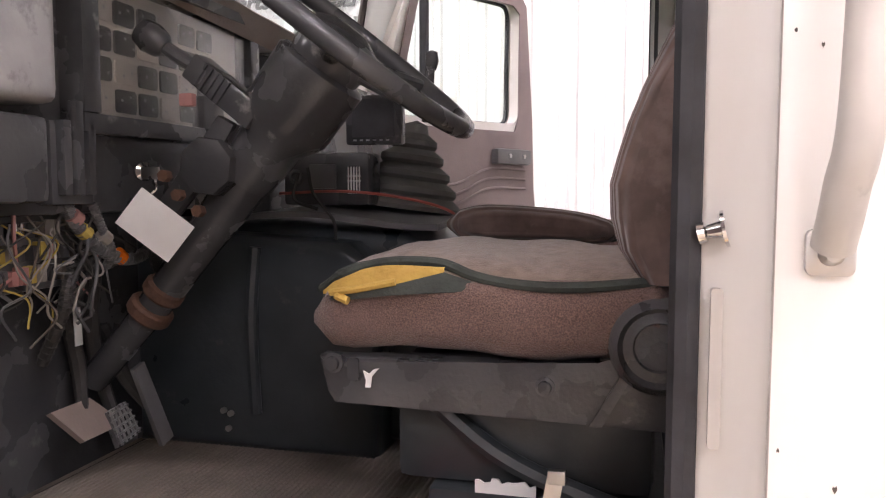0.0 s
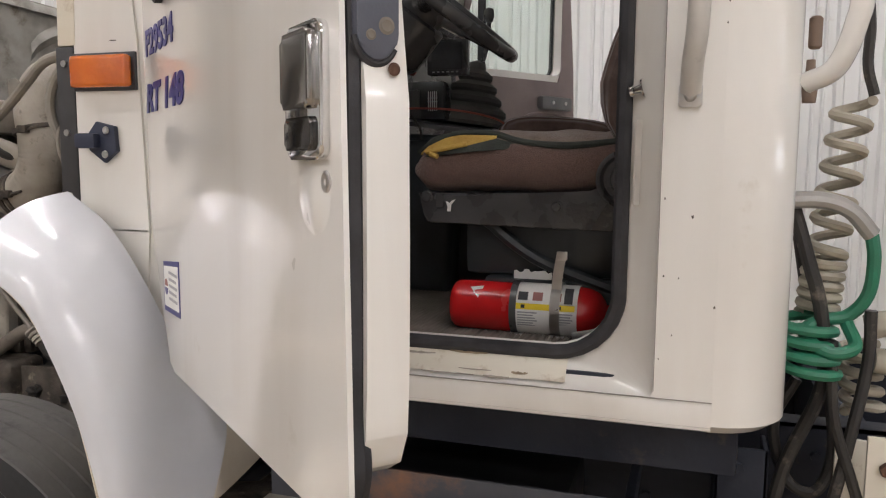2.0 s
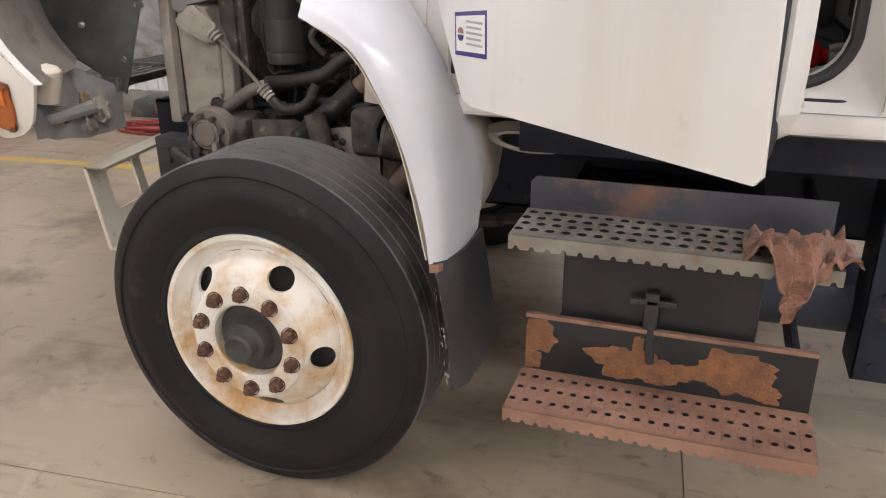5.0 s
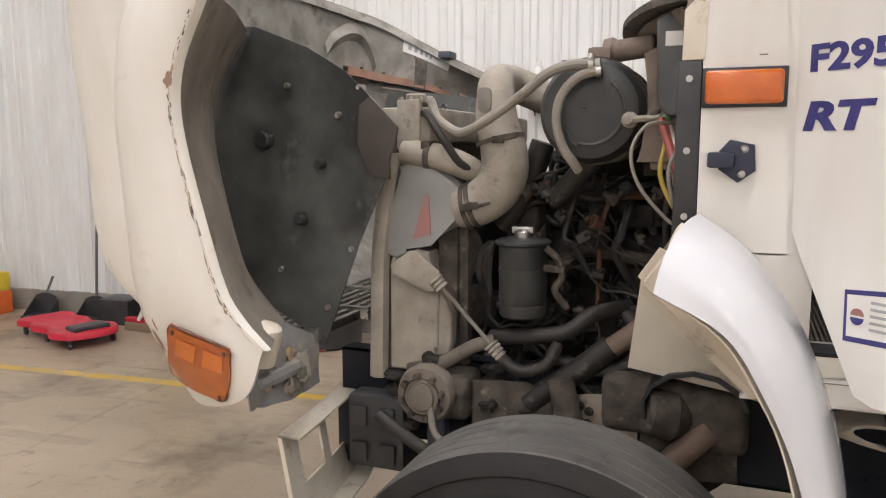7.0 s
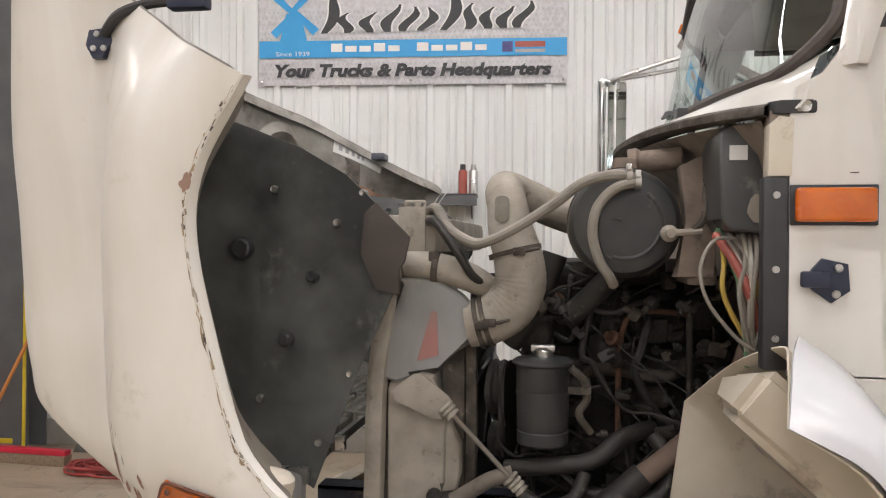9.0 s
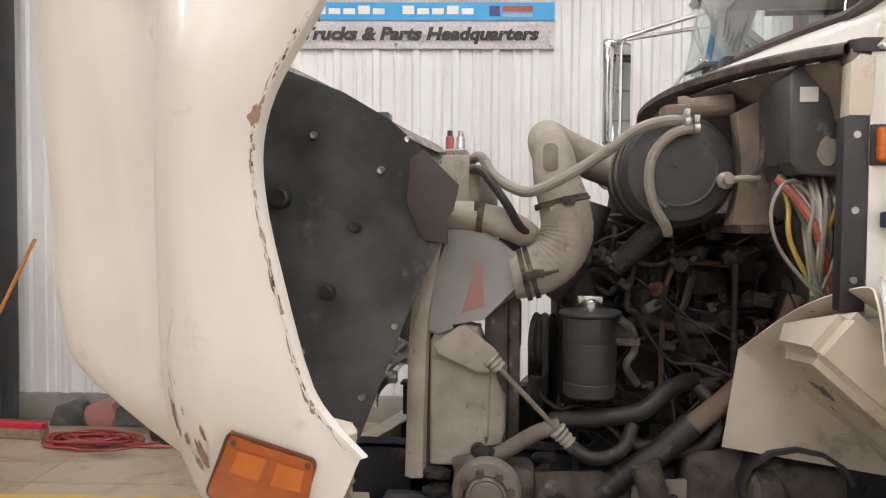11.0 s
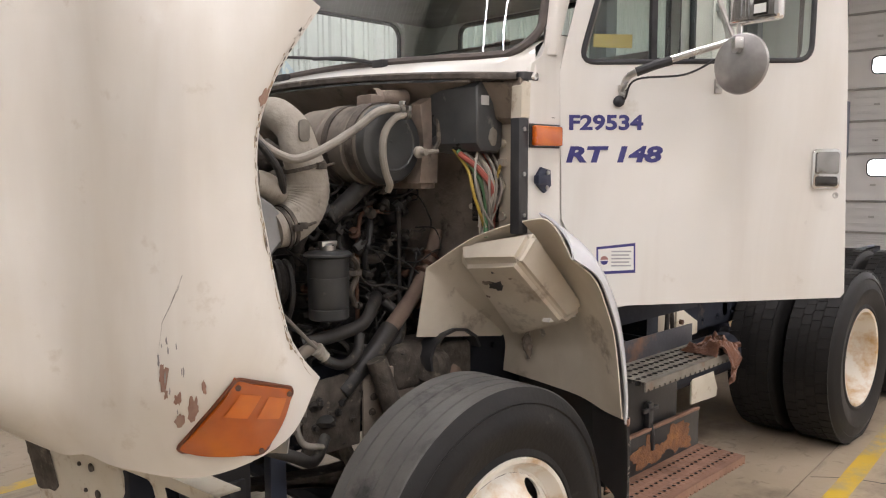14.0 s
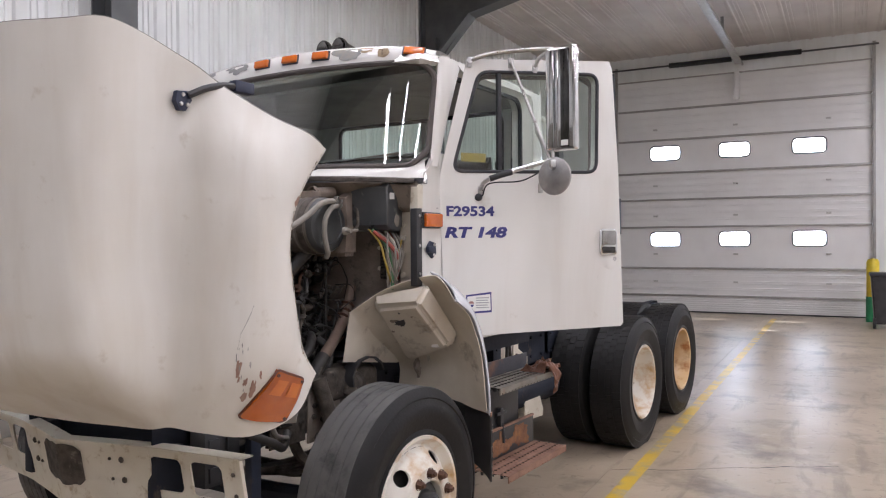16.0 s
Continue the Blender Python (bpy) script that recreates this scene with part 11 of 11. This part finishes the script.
# shelf with spray cans
sh = thing("wall_shelf", "small dark wall shelf", "shelf", m=BLD)
bm = M()
box(bm, (-2.12, WALL_V - 0.30, 2.0), (-1.72, WALL_V - 0.03, 2.02), 0.003)
box(bm, (-2.12, WALL_V - 0.30, 1.93), (-1.72, WALL_V - 0.29, 2.02), 0.003)
part("tray", bm, COLUMN, sh, m=BLD)
bm = M()
for u_ in (-2.08, -1.77):
    prism(bm, [(WALL_V - 0.28, 2.0), (WALL_V - 0.03, 2.0), (WALL_V - 0.03, 1.84)], u_, u_ + 0.01, "x")
part("bracket", bm, COLUMN, sh, m=BLD)
for k, (u_, mm) in enumerate(((-2.02, PAPER), (-1.83, WRED), (-1.66, STEEL))):
    cn = thing("spray_can", ("white", "red and black", "bare silver")[k] + " aerosol can standing on the shelf", "spray can", m=BLD, group="spray cans")
    bm = M()
    uu = u_ + (0.0 if k < 2 else -0.09)
    lathe(bm, [(0, 0), (0, 0.03), (0.004, 0.033), (0.17, 0.033), (0.18, 0.028), (0.19, 0.015)], (uu, WALL_V - 0.2, 2.02), (0, 0, 1), 16)
    part("can", bm, mm, cn, m=BLD)
    bm = M()
    lathe(bm, [(0.185, 0.0), (0.185, 0.022), (0.225, 0.02), (0.228, 0.0)], (uu, WALL_V - 0.2, 2.02), (0, 0, 1), 14)
    part("cap", bm, [PAPER, INK, STEEL][k], cn, m=BLD)


def on_floor(u, v):
    return BLD @ Matrix.Translation((u, v, 0))


# red mechanic's creeper
cr = thing("mechanic_creeper", "red plastic mechanic's creeper with black headrest", "creeper", m=on_floor(-5.88, 4.40) @ Matrix.Rotation(radians(-23), 4, "Z"))
MC = HOME[cr]
bm = M()
out = [(-0.50, -0.16), (-0.42, -0.24), (-0.28, -0.20), (-0.14, -0.24), (0.05, -0.20), (0.25, -0.27), (0.42, -0.22), (0.50, -0.10), (0.50, 0.10), (0.42, 0.22), (0.25, 0.27), (0.05, 0.20), (-0.14, 0.24), (-0.28, 0.20), (-0.42, 0.24), (-0.50, 0.16)]
oc = [p.xy for p in curve_points([(a, b, 0) for a, b in out], 4, True)]
rows = []
for s_, z in ((1.0, 0.075), (1.0, 0.10), (0.97, 0.125), (0.86, 0.13), (0.72, 0.105), (0.3, 0.10)):
    rows.append([Vector((p[0] * s_, p[1] * s_, z + 0.02 * abs(p[0]))) for p in oc])
g = loft(bm, rows, closed=True)
bm.faces.new(g[-1])
bm.faces.new(g[0])
part("deck", bm, REDPL, cr, m=MC, angle=50)
bm = M()
box(bm, (0.26, -0.15, 0.13), (0.44, 0.15, 0.17), 0.02, 3)
part("headrest", bm, BLACKP, cr, m=MC)
for x, y in ((-0.4, -0.18), (-0.4, 0.18), (0.4, -0.18), (0.4, 0.18), (0, -0.18), (0, 0.18)):
    bm = M()
    cyl(bm, (x, y - 0.012, 0.03), (x, y + 0.012, 0.03), 0.03, 14, 0.004)
    box(bm, (x - 0.015, y - 0.016, 0.03), (x + 0.015, y + 0.016, 0.09), 0.003)
    part("caster", bm, BLACKP, cr, m=MC)


def broom(u, v, ang, lab, handle, head_l, lean=None):
    b = thing("push_broom", lab, "broom", m=on_floor(u, v) @ Matrix.Rotation(radians(ang), 4, "Z"))
    mb = HOME[b]
    bm = M()
    box(bm, (-head_l / 2, -0.035, 0.075), (head_l / 2, 0.035, 0.115), 0.008)
    part("block", bm, REDPL if handle is WOODO else WOODY, b, m=mb)
    bm = M()
    box(bm, (-head_l / 2, -0.045, 0.0), (head_l / 2, 0.045, 0.076), 0.012)
    jitter(bm, 0.004, 30)
    part("bristles", bm, BRISTLE, b, m=mb)
    if lean:
        bm = M()
        cyl(bm, (0, 0, 0.11), lean, 0.013, 10)
        part("handle", bm, handle, b, m=mb)
    return b


broom(-5.15, 4.75, -7, "push broom with red block lying by the wall", WOODO, 0.92)
broom(-5.46, 5.0, 4, "push broom with yellow block", WOODY, 0.30)
st = thing("broom_stick", "orange broom handle leaning on the column", "broom handle", m=BLD)
bm = M()
cyl(bm, (-5.45, 4.75, 0.10), (-4.88, 4.93, 1.42), 0.014, 10)
part("stick", bm, WOODO, st, m=BLD)
bm = M()
cyl(bm, (-5.45, 4.75, 0.1), (-5.40, 4.766, 0.22), 0.017, 10)
part("ferrule", bm, PAPER, st, m=BLD)
st = thing("yellow_pole", "yellow pole standing against the column", "pole", m=BLD)
bm = M()
cyl(bm, (-5.19, 4.93, 0.0), (-5.19, 4.955, 1.45), 0.013, 10)
part("pole", bm, WOODY, st, m=BLD)
# dustpans on long handles, far left
for k, (u, v) in enumerate(((-6.74, 5.02), (-6.16, 5.02))):
    dp = thing("dustpan", "black lobby dustpan standing at the wall", "dustpan", m=on_floor(u, v), group="dustpans")
    md = HOME[dp]
    bm = M()
    prism(bm, [(-0.14, 0.0), (0.14, 0.0), (0.12, 0.19), (0.04, 0.22), (-0.04, 0.22), (-0.12, 0.19)], 0.05, 0.06, "y", bevel=0.003)
    prism(bm, [(-0.14, 0.0), (0.14, 0.0), (0.14, 0.02), (-0.14, 0.02)], -0.12, 0.05, "y")
    for x in (-0.14, 0.13):
        prism(bm, [(-0.12, 0.0), (0.06, 0.0), (0.06, 0.17)], x, x + 0.01, "x")
    part("pan", bm, BLACKP, dp, m=md)
    bm = M()
    cyl(bm, (0, 0.06, 0.20), (0.0, 0.16, 1.40 if k == 1 else 0.36), 0.012, 8)
    part("handle", bm, COLUMN, dp, m=md)
# orange and yellow boxes at the far end
bx = thing("tool_case", "orange and yellow plastic tool case on the floor", "tool case", m=on_floor(-7.36, 5.0))
bm = M()
box(bm, (-0.18, -0.12, 0.0), (0.18, 0.12, 0.22), 0.02)
part("body", bm, mat("orange_plastic", (0.75, 0.16, 0.03), None, 6, 0.5), bx, m=HOME[bx])
bm = M()
box(bm, (-0.17, -0.11, 0.22), (0.17, 0.11, 0.40), 0.02)
part("lid", bm, WOODY, bx, m=HOME[bx])
# crate and jumble of red cable
cb = thing("battery_box", "dark grey plastic box by the wall", "box", m=on_floor(-5.82, 5.02))
bm = M()
box(bm, (-0.15, -0.13, 0.0), (0.15, 0.13, 0.22), 0.015)
box(bm, (-0.16, -0.14, 0.2), (0.16, 0.14, 0.235), 0.01)
part("body", bm, BLACKP, cb, m=HOME[cb])
bm = M()
rng = random.Random(2)
for k in range(12):
    r = rng.uniform(0.10, 0.20)
    ox, oy = rng.uniform(-0.1, 0.1), rng.uniform(-0.06, 0.06)
    tube(bm, [(ox + r * 1.5 * math.cos(c), oy + r * 0.8 * math.sin(c), 0.012 + 0.012 * (k % 4) + 0.01 * math.sin(2 * c + k)) for c in np.linspace(0, 2 * math.pi, 21)[:-1]], 0.009, 6, smooth=False, closed=True)
tube(bm, [(0.25, 0, 0.02), (0.4, -0.05, 0.012), (0.6, 0.02, 0.012), (0.75, -0.04, 0.012), (0.55, -0.12, 0.012), (0.3, -0.1, 0.012)], 0.009, 6)
solo("jumper_cable", bm, mat("red_cable_jacket", (0.34, 0.045, 0.04), (0.24, 0.04, 0.035), 12, 0.5), "heap of red jumper cable on the floor", "cable", m=on_floor(-4.35, 4.62), kind="stuff")
bm = M()
for k, (x, mm) in enumerate(((-0.35, 0), (-0.12, 1), (0.12, 0), (0.34, 0))):
    prism(bm, [(x - 0.16, 0.0), (x + 0.16, 0.0), (x + 0.10, 0.17), (x + 0.04, 0.20), (x - 0.10, 0.15)], -0.06, 0.06, "y", mi=mm, bevel=0.01)
solo("wheel_chock_mat", bm, [SPLASH, REDP], "row of folded black and red rubber mats at the wall", "mats", m=on_floor(-4.35, 5.10), kind="stuff")
# black drum behind the hood
dr = thing("oil_drum", "black steel drum by the wall", "drum", m=on_floor(-3.70, 4.85))
bm = M()
lathe(bm, [(0, 0), (0, 0.27), (0.02, 0.285), (0.28, 0.28), (0.30, 0.29), (0.32, 0.28), (0.57, 0.28), (0.59, 0.29), (0.61, 0.28), (0.86, 0.285), (0.88, 0.285), (0.88, 0.27), (0.865, 0.26), (0.865, 0)], (0, 0, 0), (0, 0, 1), 36)
part("shell", bm, BLACKP, dr, m=HOME[dr])
bm = M()
prism(bm, [(0.07 * math.cos(c), 0.5 + 0.07 * math.sin(c)) for c in np.linspace(0, 2 * math.pi, 15)[:-1]], -0.289, -0.286, "y")
part("decal", bm, SKYBLUE, dr, m=HOME[dr], smooth=False)
# bollard and wheeled bin beside the overhead door
bo = thing("bollard", "yellow bollard with a green foot beside the door", "bollard", m=on_floor(13.3, -1.49))
bm = M()
lathe(bm, [(0.5, 0.115), (1.18, 0.115), (1.24, 0.09), (1.26, 0)], (0, 0, 0), (0, 0, 1), 20)
part("post", bm, WOODY, bo, m=HOME[bo])
bm = M()
lathe(bm, [(0.0, 0.125), (0.5, 0.125), (0.5, 0.115)], (0, 0, 0), (0, 0, 1), 20)
part("foot_band", bm, GREENB, bo, m=HOME[bo])
bn = thing("wheeled_bin", "black wheeled rubbish bin with a lid", "bin", m=on_floor(12.2, -1.72))
bm = M()
rows = [[Vector((sx * (0.26 + 0.06 * t), sy * (0.24 + 0.06 * t), 0.08 + 0.88 * t)) for sx, sy in ((-1, -1), (1, -1), (1, 1), (-1, 1))] for t in (0, 1)]
g = loft(bm, rows, closed=True)
bm.faces.new(g[0])
bmesh.ops.bevel(bm, geom=list(bm.edges), offset=0.03, segments=2, affect="EDGES")
part("body", bm, BLACKP, bn, m=HOME[bn])
bm = M()
box(bm, (-0.34, -0.32, 0.95), (0.34, 0.32, 1.02), 0.025)
part("lid", bm, BLACKP, bn, m=HOME[bn])
for y in (-0.26, 0.22):
    bm = M()
    cyl(bm, (-0.22, y, 0.10), (-0.22, y + 0.05, 0.10), 0.10, 18, 0.01)
    part("wheel", bm, BLACKP, bn, m=HOME[bn])
